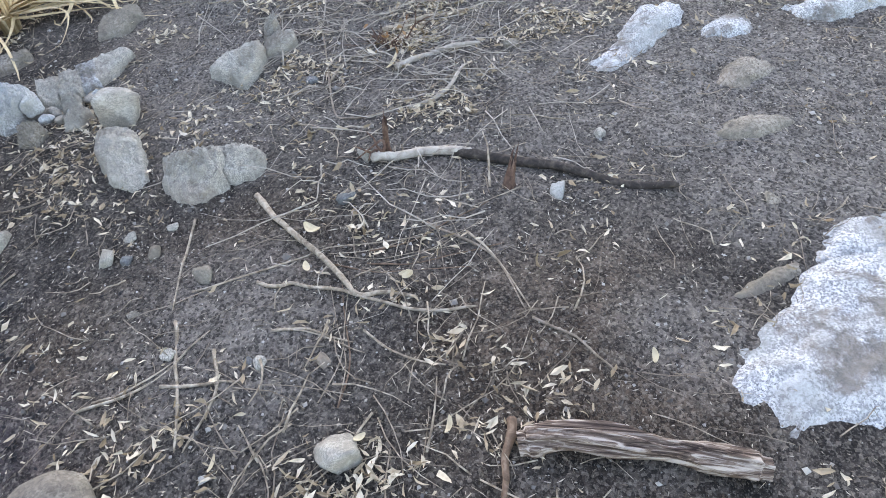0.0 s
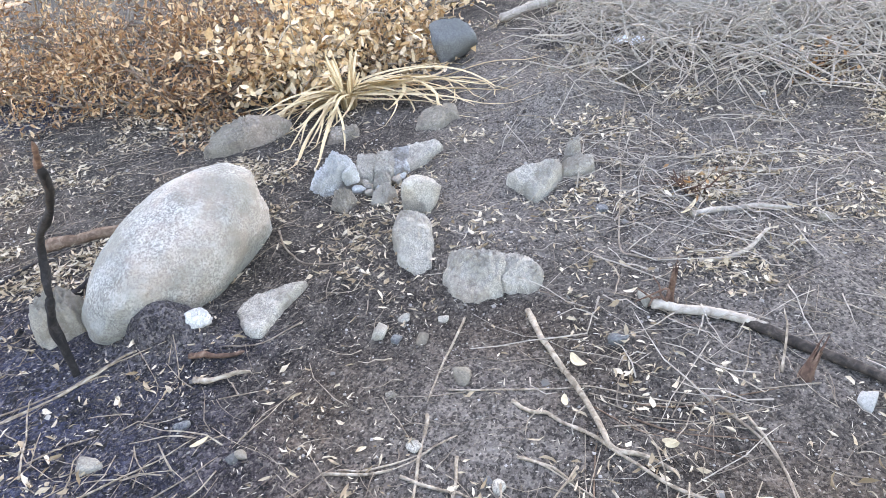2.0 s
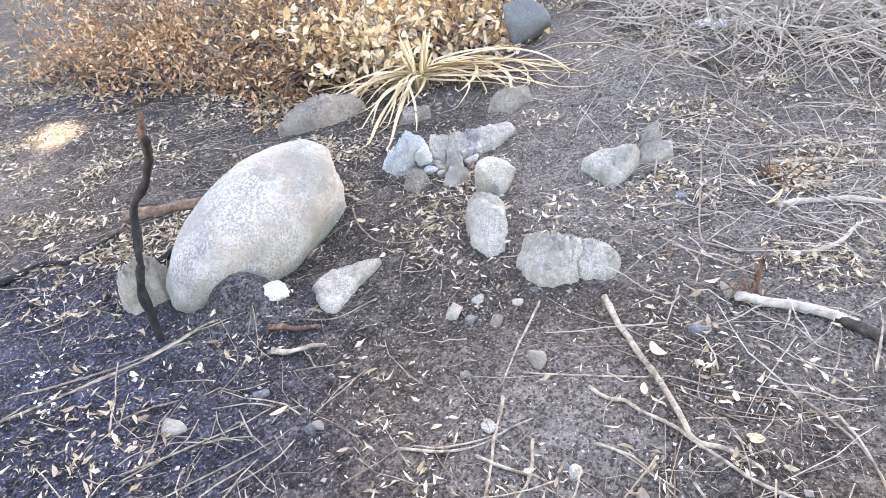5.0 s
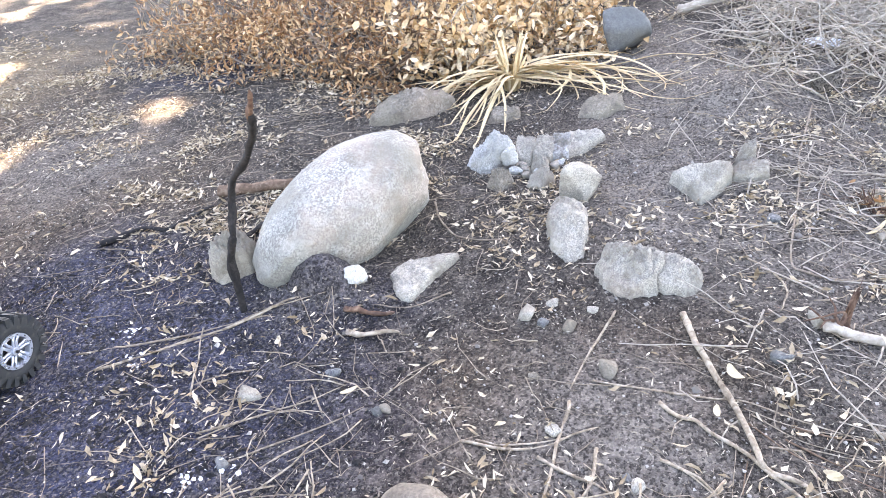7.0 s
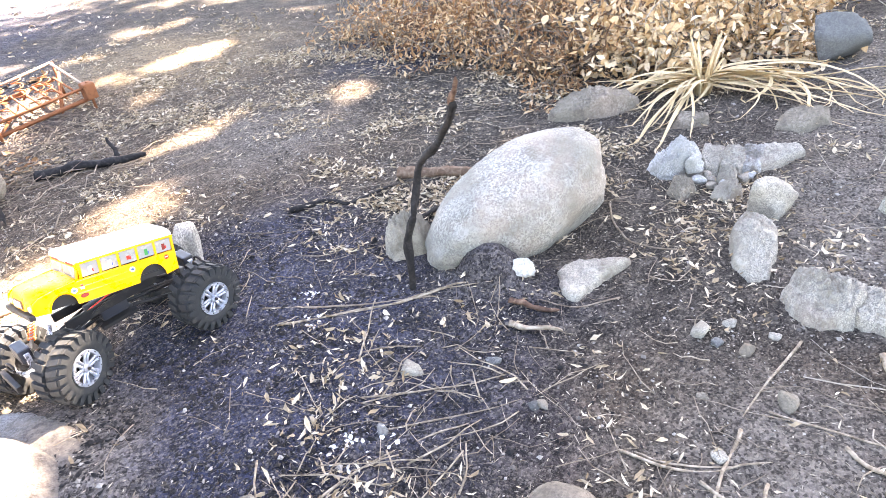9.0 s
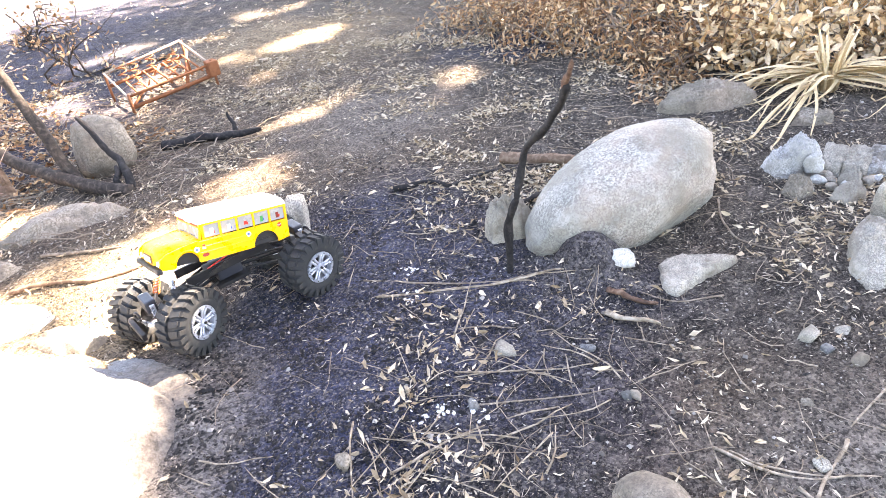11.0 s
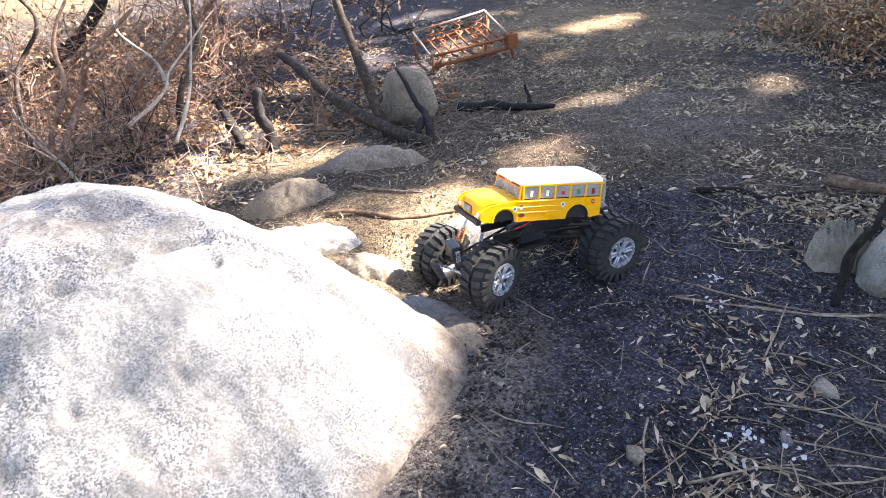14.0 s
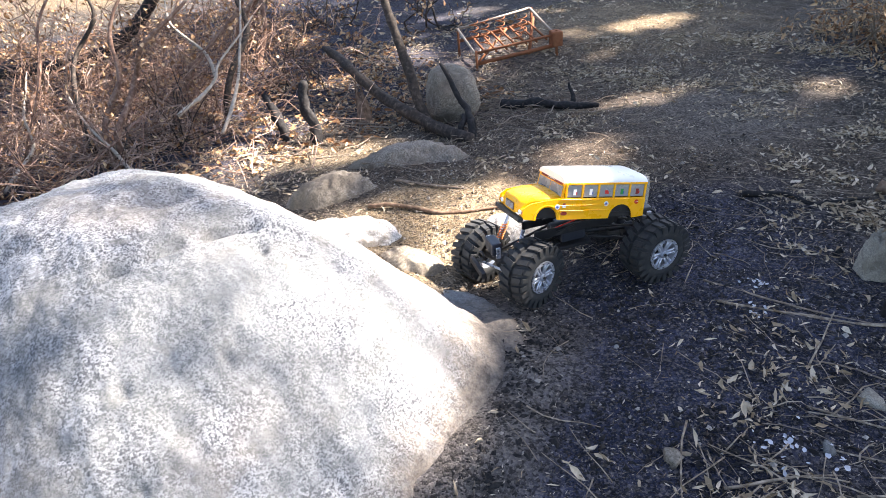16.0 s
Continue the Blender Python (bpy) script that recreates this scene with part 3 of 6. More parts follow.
def large_rock():
    """A leaning rounded slab of granite: one end thicker, broad shallow facets, a chipped notch on the crest."""
    bm = bmesh.new()
    bmesh.ops.create_icosphere(bm, subdivisions=6, radius=1)
    turn = pose(0, 0, 0, 43.8, 2.0, 71.0)
    facets = [(Vector(d).normalized(), h) for d, h in (((0.2, -1, 0.3), 0.86), ((-0.5, -0.7, -0.4), 0.88), ((0.7, -0.3, 0.6), 0.9), ((-0.2, 0.3, 1), 0.9), ((0.9, 0.1, -0.2), 0.93), ((0.3, -0.8, -0.6), 0.87))]
    v = []
    for w in bm.verts:
        p = w.co.normalized()
        for d, h in facets:
            over = p.dot(d) - h
            if over > 0:
                p = p - d * over * 0.75
        n1, n2 = noise.fractal(p * 1.7 + Vector((3, 8, 1)), 1.0, 2.0, 4), noise.fractal(p * 8 + Vector((5, 2, 9)), 0.8, 2.1, 5)
        scar = noise.noise(p * 3.3 + Vector((7, 1, 4)))
        p = p * (1 + 0.035 * n1 + 0.012 * n2 - 0.03 * max(0.0, scar - 0.25))
        q = Vector((0.286 * p.x, 0.149 * (1 + 0.19 * p.x) * p.y, 0.213 * (1 + 0.185 * p.x) * p.z))
        v.append(turn @ q)
    f = [[w.index for w in face.verts] for face in bm.faces]
    bm.free()
    ob = new("large_rock", Geo().add(v, f).mesh("large_rock", M["grey"], True))
    ob.location = (-0.433, 1.535, 0.044)
    tagged(ob, "large rounded pale granite rock leaning half buried in soil", "rock")


large_rock()
outcrop("soil_mound", "small mound of gritty brown soil against a large rock", -0.405, 1.29, 0.095, 0.075, 0.045, 0, 150, "soil", 0.4, "mound")
shaped_stone("small_upright_stone", "small tan pointed stone leaning by the large rock", ((-0.695, 1.305), (-0.655, 1.278), (-0.595, 1.325), (-0.58, 1.375), (-0.64, 1.4), (-0.69, 1.355)), 0.115, "stone", 57, (-0.1, 0.2), 2.4, 0.06, tops=0.25)
shaped_stone("wedge_stone", "flat grey wedge-shaped stone set in the soil", ((-0.271, 1.342), (-0.245, 1.272), (-0.206, 1.258), (-0.172, 1.331), (-0.12, 1.432), (-0.16, 1.425), (-0.24, 1.40), (-0.272, 1.37)), 0.026, "stone", 13, (0.2, 0.3), 9, 0.08, tops=0.25)
rock("white_stone", "small chalky white stone", -0.338, 1.29, (0.031, 0.022, 0.024), 15, 0.6, (0, 0), "chalk", 14, 0.22, 5)
shaped_stone("double_lobed_rock", "grey two-lobed granite rock on dark soil", ((0.182, 1.388), (0.207, 1.323), (0.252, 1.296), (0.3, 1.312), (0.335, 1.36), (0.338, 1.43), (0.315, 1.475), (0.26, 1.492), (0.205, 1.455)), 0.085, "stone", 15, (-0.1, 0.3), 2.6, 0.12, also=(((0.285, 1.33), (0.364, 1.311), (0.396, 1.33), (0.412, 1.38), (0.395, 1.418), (0.345, 1.43), (0.285, 1.41)), 0.06))
shaped_stone("long_stone", "long pale lichened stone lying in a row of stones", ((0.07, 1.53), (0.086, 1.46), (0.122, 1.43), (0.158, 1.452), (0.172, 1.55), (0.17, 1.63), (0.14, 1.662), (0.09, 1.655), (0.066, 1.59)), 0.07, "stone", 16, (0, 0.5), 3.2, 0.12)
rock("cap_stone", "rounded grey stone behind a long stone", 0.145, 1.725, (0.052, 0.042, 0.06), 20, 0.5, (0, 0), "stone", 17, 0.1, 3)
BS, BL2 = "broken_stone", "cracked pale block in a crumbling row of stones"
shaped_stone(BS, "large cracked pale block with a white chipped face", ((-0.18, 1.90), (-0.13, 1.842), (-0.075, 1.86), (-0.036, 1.892), (-0.034, 1.955), (-0.10, 1.98), (-0.168, 1.955)), 0.09, "pale_rock", 18, (0.35, 0.25), 4, 0.16)
rock(BS, "white broken chip on a cracked block", -0.052, 1.876, (0.03, 0.016, 0.03), 35, 1.3, (14, 10), "chalk", 26, 0.2, 6, 4)
shaped_stone(BS, BL2, ((-0.045, 1.918), (0.008, 1.9), (0.022, 1.96), (0.02, 2.04), (-0.045, 2.045)), 0.046, "stone", 21, (0.1, 0.3), 8, 0.1, tops=0.3)
shaped_stone(BS, BL2, ((0.008, 1.912), (0.06, 1.906), (0.075, 1.95), (0.078, 2.04), (0.014, 2.042)), 0.05, "stone", 22, (0, 0.3), 8, 0.1, tops=0.3)
shaped_stone(BS, BL2, ((0.055, 1.93), (0.115, 1.942), (0.122, 2.05), (0.062, 2.052)), 0.044, "pale_rock", 25, (0, 0.3), 8, 0.1, tops=0.3)
shaped_stone(BS, "flat pale slab at the end of a crumbling row", ((0.10, 1.945), (0.15, 1.965), (0.222, 2.05), (0.205, 2.085), (0.105, 2.065)), 0.036, "stone", 23, (-0.2, 0.5), 8, 0.1, tops=0.3)
shaped_stone(BS, BL2, ((0.012, 1.895), (0.062, 1.9), (0.058, 1.86), (0.03, 1.85), (0.008, 1.865)), 0.042, "stone", 24, (0, 0.3), 6, 0.14)
shaped_stone(BS, "small tan block in a crumbling row", ((-0.106, 1.765), (-0.06, 1.745), (-0.03, 1.79), (-0.045, 1.83), (-0.095, 1.825)), 0.05, "tan", 19, (0, 0.3), 4, 0.14)
shaped_stone(BS, "low grey stone against a rounded stone", ((0.002, 1.778), (0.05, 1.752), (0.083, 1.79), (0.068, 1.825), (0.01, 1.81)), 0.042, "stone", 20, (0.2, 0.3), 4, 0.14)
for k, (px, py, q) in enumerate(((-0.03, 1.86, 0.018), (0.0, 1.835, 0.014), (-0.014, 1.89, 0.016), (0.03, 1.84, 0.016), (-0.04, 1.8, 0.012), (0.0, 1.87, 0.013), (0.045, 1.84, 0.012), (-0.03, 1.9, 0.014), (0.075, 1.9, 0.016), (0.09, 1.92, 0.013), (0.02, 1.82, 0.011))):
    rock(BS, "small cracked fragment in a crumbling row", px, py, (q * 1.2, q * 0.9, q * 0.8), k * 40, 0.4, (14, 8), "stone" if k % 3 else "chalk", 110 + k, 0.2, 6, 3)
shaped_stone("back_slab", "dusty tan stone slab flush with the soil", ((-0.158, 2.19), (-0.10, 2.2), (-0.045, 2.25), (-0.05, 2.29), (-0.15, 2.28)), 0.035, "tan", 130, (0, 0.4), 4, 0.14, tops=0.4)
shaped_stone("back_slab", "dusty tan stone slab flush with the soil", ((0.13, 2.21), (0.21, 2.19), (0.29, 2.26), (0.28, 2.33), (0.2, 2.35), (0.145, 2.3)), 0.028, "tan", 131, (0.3, 0.4), 3, 0.14, tops=0.4)
shaped_stone("flat_stone", "pale flat-topped granite stone in the path", ((0.372, 1.805), (0.41, 1.755), (0.443, 1.69), (0.475, 1.725), (0.535, 1.79), (0.54, 1.84), (0.42, 1.825)), 0.052, "stone", 27, (0.1, 0.5), 9, 0.08, tops=0.25)
shaped_stone("flat_stone", "small pale stone beside a flat stone", ((0.54, 1.862), (0.602, 1.875), (0.606, 1.915), (0.565, 1.92)), 0.065, "stone", 28, (0.2, 0.2), 5, 0.12)
shaped_stone("flat_stone", "small pale stone beside a flat stone", ((0.526, 1.80), (0.58, 1.79), (0.626, 1.81), (0.63, 1.85), (0.585, 1.865), (0.535, 1.85)), 0.042, "stone", 29, (0.2, 0.2), 4, 0.12)
rock("square_boulder", "dark grey squarish boulder behind a grass clump", 0.305, 2.80, (0.095, 0.08, 0.115), 10, 0.62, (0, 0), "dark", 30, 0.08, 5)
shaped_stone("buried_rock", "tan half-buried rock under straw leaves", ((-0.56, 2.18), (-0.48, 2.16), (-0.36, 2.24), (-0.27, 2.33), (-0.30, 2.385), (-0.42, 2.35), (-0.53, 2.26)), 0.09, "tan", 31, (0.1, 0.3), 4, 0.12)
rock("round_rock", "round tan rock beside charred branches", -2.27, 1.27, (0.125, 0.105, 0.12), 40, 0.7, (0, 0), "tan", 32, 0.08, 2, 5)
outcrop("low_rock", "low grey rock half buried in soil", -1.95, 0.905, 0.19, 0.085, 0.06, 52, 33, "tan", 0.4)
outcrop("low_rock", "low dark rock with a pale top half buried in soil", -1.86, 0.56, 0.135, 0.085, 0.075, 62, 34, "tan", 0.35)
outcrop("low_slab", "flat dusty granite apron at the boulder foot", -1.06, 0.57, 0.15, 0.058, 0.018, -4, 160, "boulder", 0.12)
outcrop("low_slab", "low bright granite slab beside the boulder", -1.59, 0.50, 0.15, 0.07, 0.034, 38, 35, "pale_rock", 0.5)
outcrop("low_slab", "low bright granite slab in the sun", -1.27, 1.075, 0.086, 0.052, 0.026, 40, 36, "pale_rock", 0.5)
outcrop("low_slab", "low bright granite slab in the sun", -1.33, 0.90, 0.098, 0.069, 0.022, 60, 37, "pale_rock", 0.5)
outcrop("low_slab", "small grey slab at the boulder foot", -1.36, 0.575, 0.09, 0.045, 0.03, 30, 38, "tan", 0.5)
rock("block_stone", "upright grey pointed block of stone", -1.222, 1.165, (0.052, 0.045, 0.09), 28, 0.4, (0, 0), "grey", 39, 0.08, 4)
outcrop("granite_outcrop", "white speckled granite bedrock breaking through soil", 1.13, 0.425, 0.3, 0.115, 0.034, 8, 40, "pale_rock", 0.3)
outcrop("granite_outcrop", "dusty pale granite bedrock edge in soil", 1.235, 0.555, 0.12, 0.05, 0.02, 0, 51, "pale_rock", 0.7)
outcrop("granite_outcrop", "thin dusty bedrock sliver in soil", 1.03, 0.562, 0.07, 0.018, 0.012, 0, 52, "tan", 0.8)
outcrop("granite_outcrop", "pale granite bedrock edge in soil", 1.41, 1.35, 0.19, 0.055, 0.028, 22, 41, "pale_rock", 0.8)
outcrop("granite_outcrop", "small pale bedrock patch in soil", 1.55, 1.235, 0.085, 0.045, 0.02, 0, 42, "pale_rock", 0.9)
outcrop("granite_outcrop", "small pale bedrock patch in soil", 1.455, 1.055, 0.069, 0.037, 0.020, 0, 43, "tan", 0.9)
outcrop("granite_outcrop", "small pale bedrock patch in soil", 1.32, 0.885, 0.075, 0.034, 0.016, -10, 44, "tan", 0.9)
outcrop("granite_outcrop", "small pale bedrock patch in soil", 1.86, 1.15, 0.138, 0.069, 0.030, -20, 45, "pale_rock", 0.9)
rock("round_stone", "round tan stone in leaf litter", -0.075, 0.735, (0.068, 0.055, 0.05), -25, 0.2, (0, 0), "tan", 46, 0.08, 2)
rock("round_stone", "small grey round stone in leaf litter", 0.298, 0.622, (0.03, 0.027, 0.028), 0, 0.3, (0, 0), "stone", 47, 0.1, 3)
rock("dark_lump", "dark burnt lump of stone among twigs", 0.885, 2.36, (0.055, 0.045, 0.05), 0, 0.3, (0, 0), "soil", 48, 0.3, 3)
for k, (px, py, r, tone) in enumerate(((-0.444, 0.955, 0.024, "stone"), (0.133, 1.206, 0.02, "tan"), (0.047, 1.238, 0.022, "stone"), (0.11, 0.937, 0.015, "stone"),
        (0.097, 1.273, 0.014, "stone"), (0.084, 1.213, 0.013, "dark"), (0.208, 1.083, 0.022, "tan"), (0.506, 1.135, 0.02, "dark"), (0.072, 1.063, 0.01, "tan"),
        (0.244, 0.84, 0.015, "stone"), (0.228, 0.852, 0.011, "dark"), (-0.305, 1.03, 0.014, "dark"), (-0.179, 0.948, 0.012, "stone"))):
    rock("pebble", "small smooth pebble pressed into the soil", px, py, (r, r * 0.8, r * 0.7), k * 47, 0.1, (0, 0), tone, 60 + k, 0.1, 3, 3, "pebbles on the path")
for k, (px, py, r, tone) in enumerate(((0.179, 1.26, 0.012, "stone"), (0.629, 2.48, 0.022, "stone"), (0.784, 2.56, 0.026, "stone"), (0.595, 1.245, 0.024, "stone"),
        (-0.424, 0.803, 0.013, "dark"), (0.6, 1.62, 0.018, "dark"), (-0.556, 0.594, 0.02, "tan"), (0.87, 0.93, 0.022, "chalk"), (1.178, 0.704, 0.018, "tan"),
        (0.336, 0.791, 0.016, "tan"), (-0.813, 0.723, 0.007, "chalk"), (1.1, 1.5, 0.022, "tan"), (-0.195, 0.94, 0.011, "dark"), (1.05, 1.05, 0.018, "stone"))):
    rock("pebble", "small smooth pebble pressed into the soil", px, py, (r, r * 0.75, r * 0.7), k * 31, 0.1, (0, 0), tone, 80 + k, 0.1, 3, 3, "pebbles on the path")


# ---------------------------------------------------------------- sticks and logs
def stick(name, label, r, *pts, mat="pale", taper=0.5, rough=0.1, sides=7, lift=None, cat="stick", n=6):
    """A crooked stick through ground points (x, y) or (x, y, height)."""
    p3 = [Vector((p[0], p[1], zg(p[0], p[1]) + (p[2] if len(p) > 2 else (r * 0.8 if lift is None else lift)))) for p in pts]
    line = spline(p3, n)
    rng = np.random.default_rng(int(abs(pts[0][0] * 1000) + abs(pts[-1][1] * 777)) + 3)
    slim = (0.68 if r < 0.006 else 0.82) if r < 0.013 and mat in ("pale", "twig", "brushgrey") else 1.0
    j = np.repeat(rng.normal(size=(len(line) // 3 + 2, 3)), 3, axis=0)
    j = (j[1:-1] + j[:-2] + j[2:]) / 3 * min(r * 0.45, 0.003)
    line = [q + Vector(j[i]) * (0.3 if i in (0, len(line) - 1) else 1) for i, q in enumerate(line)]
    rad = [r * slim * (1 - (1 - taper) * i / (len(line) - 1)) * (1.18 if i % 7 == 3 and rng.uniform() < 0.4 else 1) for i in range(len(line))]
    rad[-1] *= 0.6
    base = line[0].copy()
    g = Geo().tube([q - base for q in line], rad, sides, rough, rng)
    ob = new(name, g.mesh(name, M[mat], True))
    ob.location = base
    return tagged(ob, label, cat)


def stump(name, label, x, y, r, h, lean, mat, seed, teeth=0.5, sides=18):
    """A broken stem: flared foot, fluted sides, a torn top with long splinters."""
    rng = np.random.default_rng(seed)
    v, rows = [], 9
    tops = [h * (1 - teeth * abs(noise.noise((2.2 * math.cos(6.28318 * k / sides) + seed, 2.2 * math.sin(6.28318 * k / sides), 0.3))) * 1.6 - teeth * 0.3 * rng.uniform()) for k in range(sides)]
    for i in range(rows + 1):
        s = i / rows
        for k in range(sides):
            a = 6.28318 * k / sides
            z = -0.015 + (tops[k] + 0.015) * s
            t = max(0.0, z / h)
            rr = r * (1.25 - 0.55 * t + 0.5 * math.exp(-t * 9)) * (1 + 0.34 * noise.noise((2 * math.cos(a) + seed, 2 * math.sin(a), t * 1.2)) + 0.14 * noise.noise((5 * math.cos(a), 5 * math.sin(a) + seed, t * 3)))
            v.append((rr * math.cos(a) + lean[0] * t ** 1.3, rr * math.sin(a) + lean[1] * t ** 1.3, z))
    f = [(i * sides + k, i * sides + (k + 1) % sides, (i + 1) * sides + (k + 1) % sides, (i + 1) * sides + k) for i in range(rows) for k in range(sides)]
    v.append((lean[0] * 0.6, lean[1] * 0.6, h * 0.5))
    f += [(rows * sides + k, rows * sides + (k + 1) % sides, len(v) - 1) for k in range(sides)]
    g = Geo().add(v, f)
    for k in range(4):
        a, q = rng.uniform(0, 6.28), rng.uniform(0.75, 1.1)
        p = Vector((r * 0.6 * math.cos(a), r * 0.6 * math.sin(a), h * 0.3))
        e = Vector((lean[0] * q + r * 0.5 * math.cos(a), lean[1] * q + r * 0.5 * math.sin(a), h * q))
        g.tube([p, p.lerp(e, 0.6), e], [r * 0.3, r * 0.2, r * 0.05], 5)
    ob = new(name, g.mesh(name, M[mat], True))
    ob.location = (x, y, zg(x, y))
    return tagged(ob, label, "stump")


SN, SL = "bare_stick", "thin bare weathered stick on the soil"
stick("burnt_stake", "upright charred crooked stake with a broken tan tip", 0.0084, (-0.562, 1.19, -0.02), (-0.556, 1.195, 0.08), (-0.55, 1.19, 0.15), (-0.525, 1.17, 0.2), (-0.517, 1.188, 0.25), (-0.497, 1.19, 0.31), (-0.45, 1.14, 0.37), (-0.405, 1.117, 0.425), (-0.375, 1.08, 0.46), (-0.335, 1.02, 0.515), (-0.322, 1.0, 0.54), mat="char", taper=0.72, rough=0.35, sides=10, cat="stake", n=4)
stick("stake_tip", "broken tan splintered wood tip of a burnt stake", 0.0068, (-0.326, 1.006, 0.532), (-0.312, 0.985, 0.56), (-0.3, 0.972, 0.585), mat="red", taper=0.25, rough=0.35, sides=9, cat="stake")
stick("burnt_stub", "charred branch lying beside the large rock", 0.011, (-0.69, 1.43), (-0.677, 1.487), (-0.662, 1.55), mat="char", taper=0.7, rough=0.2, cat="branch")
stick("root_log", "dark brown root lying behind the large rock", 0.02, (-0.86, 1.70), (-0.77, 1.72), (-0.66, 1.74), (-0.55, 1.76), mat="bark", rough=0.2, cat="log")
stick("charred_branch", "charred branch lying on leaf litter", 0.009, (-1.065, 1.425), (-1.0, 1.49), (-0.917, 1.508), (-0.84, 1.63), mat="char", rough=0.2, cat="branch")
stick("forked_stick", "pale forked stick on brown soil", 0.0085, (0.352, 1.255), (0.362, 1.19), (0.374, 1.124), (0.405, 1.02), (0.43, 0.93), (0.44, 0.885), (0.485, 0.862), (0.52, 0.83))
stick("bent_stick", "pale bent stick on brown soil", 0.0055, (0.287, 1.008), (0.312, 0.981), (0.345, 0.972), (0.395, 0.928), (0.437, 0.885), (0.51, 0.804), (0.594, 0.758), taper=0.7)
stick(SN, SL, 0.0042, (0.222, 1.258), (0.19, 1.17), (0.168, 1.121), (0.139, 1.028))
stick(SN, SL, 0.0052, (0.136, 0.998), (0.123, 0.903), (0.110, 0.83), (0.088, 0.747))
stick(SN, SL, 0.0042, (-0.035, 0.892), (0.042, 0.888), (0.11, 0.908), (0.187, 0.947))
stick(SN, SL, 0.0034, (-0.012, 0.897), (0.059, 0.899), (0.141, 0.926))
stick(SN, SL, 0.005, (0.09, 0.876), (0.151, 0.845), (0.206, 0.822))
stick(SN, SL, 0.0046, (0.184, 0.903), (0.168, 0.821), (0.10, 0.742))
stick(SN, SL, 0.003, (0.178, 1.055), (0.256, 1.042), (0.339, 1.03), (0.43, 1.03), (0.53, 0.985), (0.60, 0.962))
stick(SN, SL, 0.004, (0.281, 0.89), (0.337, 0.858), (0.39, 0.80))
stick(SN, SL, 0.0036, (0.80, 2.16, 0.03), (0.72, 1.93), (0.69, 1.79), (0.60, 1.466), (0.617, 1.41), (0.687, 1.385), (0.768, 1.40), (0.95, 1.455), mat="twig", taper=0.9)
stick("long_stick", "long thin grey stick lying with others", 0.0045, (-0.79, 0.99), (-0.642, 1.085), (-0.526, 1.167), (-0.444, 1.215), (-0.33, 1.237), taper=0.7, cat="stick")
stick("long_stick", "long thin grey stick lying with others", 0.0035, (-0.86, 1.03), (-0.70, 1.08), (-0.56, 1.15), (-0.47, 1.185), mat="twig", taper=0.7, cat="stick")
stick("long_stick", "long thin grey stick lying with others", 0.003, (-0.72, 1.03), (-0.6, 1.11), (-0.5, 1.195), (-0.42, 1.215), taper=0.7, cat="stick")
stick("long_stick", "long thin grey stick lying with others", 0.003, (-0.65, 0.9), (-0.55, 0.985), (-0.46, 1.03), mat="twig", taper=0.7, cat="stick")
stick("wood_sliver", "split pale piece of wood", 0.007, (-0.335, 1.209), (-0.28, 1.21), (-0.229, 1.223), mat="red", rough=0.3, cat="stick")
stick("wood_sliver", "split pale piece of wood", 0.008, (-0.315, 1.147), (-0.26, 1.146), (-0.205, 1.158), rough=0.3, cat="stick")
stick(SN, SL, 0.004, (-0.23, 1.679), (-0.177, 1.554), (-0.101, 1.514), (-0.024, 1.498), (0.018, 1.407), (0.014, 1.302), mat="twig")
stick(SN, SL, 0.004, (0.505, 1.455), (0.55, 1.40), (0.561, 1.33), (0.535, 1.27))
stick(SN, SL, 0.003, (-0.121, 1.303), (-0.2, 1.25), (-0.284, 1.242), mat="twig")
stick(SN, SL, 0.003, (-0.979, 0.948), (-1.004, 1.055), (-1.02, 1.12), mat="twig")
stick(SN, SL, 0.003, (-0.874, 0.982), (-0.925, 1.08), mat="pale")
stick(SN, SL, 0.0032, (-0.50, 0.86), (-0.38, 0.93), (-0.27, 1.0), mat="pale")
stick(SN, SL, 0.0028, (-0.43, 0.80), (-0.30, 0.89), (-0.22, 0.95), mat="twig")
stick(SN, SL, 0.004, (-0.47, 0.61), (-0.42, 0.72), (-0.36, 0.80), (-0.29, 0.87), mat="pale")
stick(SN, SL, 0.004, (0.616, 0.992), (0.668, 0.888), (0.676, 0.826), (0.659, 0.705), mat="twig")
stick(SN, SL, 0.0035, (0.669, 0.93), (0.68, 0.83), (0.666, 0.70))
stick(SN, SL, 0.003, (0.289, 0.89), (0.34, 0.847), (0.40, 0.771))
stick(SN, SL, 0.0035, (0.415, 0.813), (0.444, 0.739), (0.51, 0.676))
stick(SN, SL, 0.004, (0.66, 0.688), (0.693, 0.616), (0.709, 0.531), mat="twig")
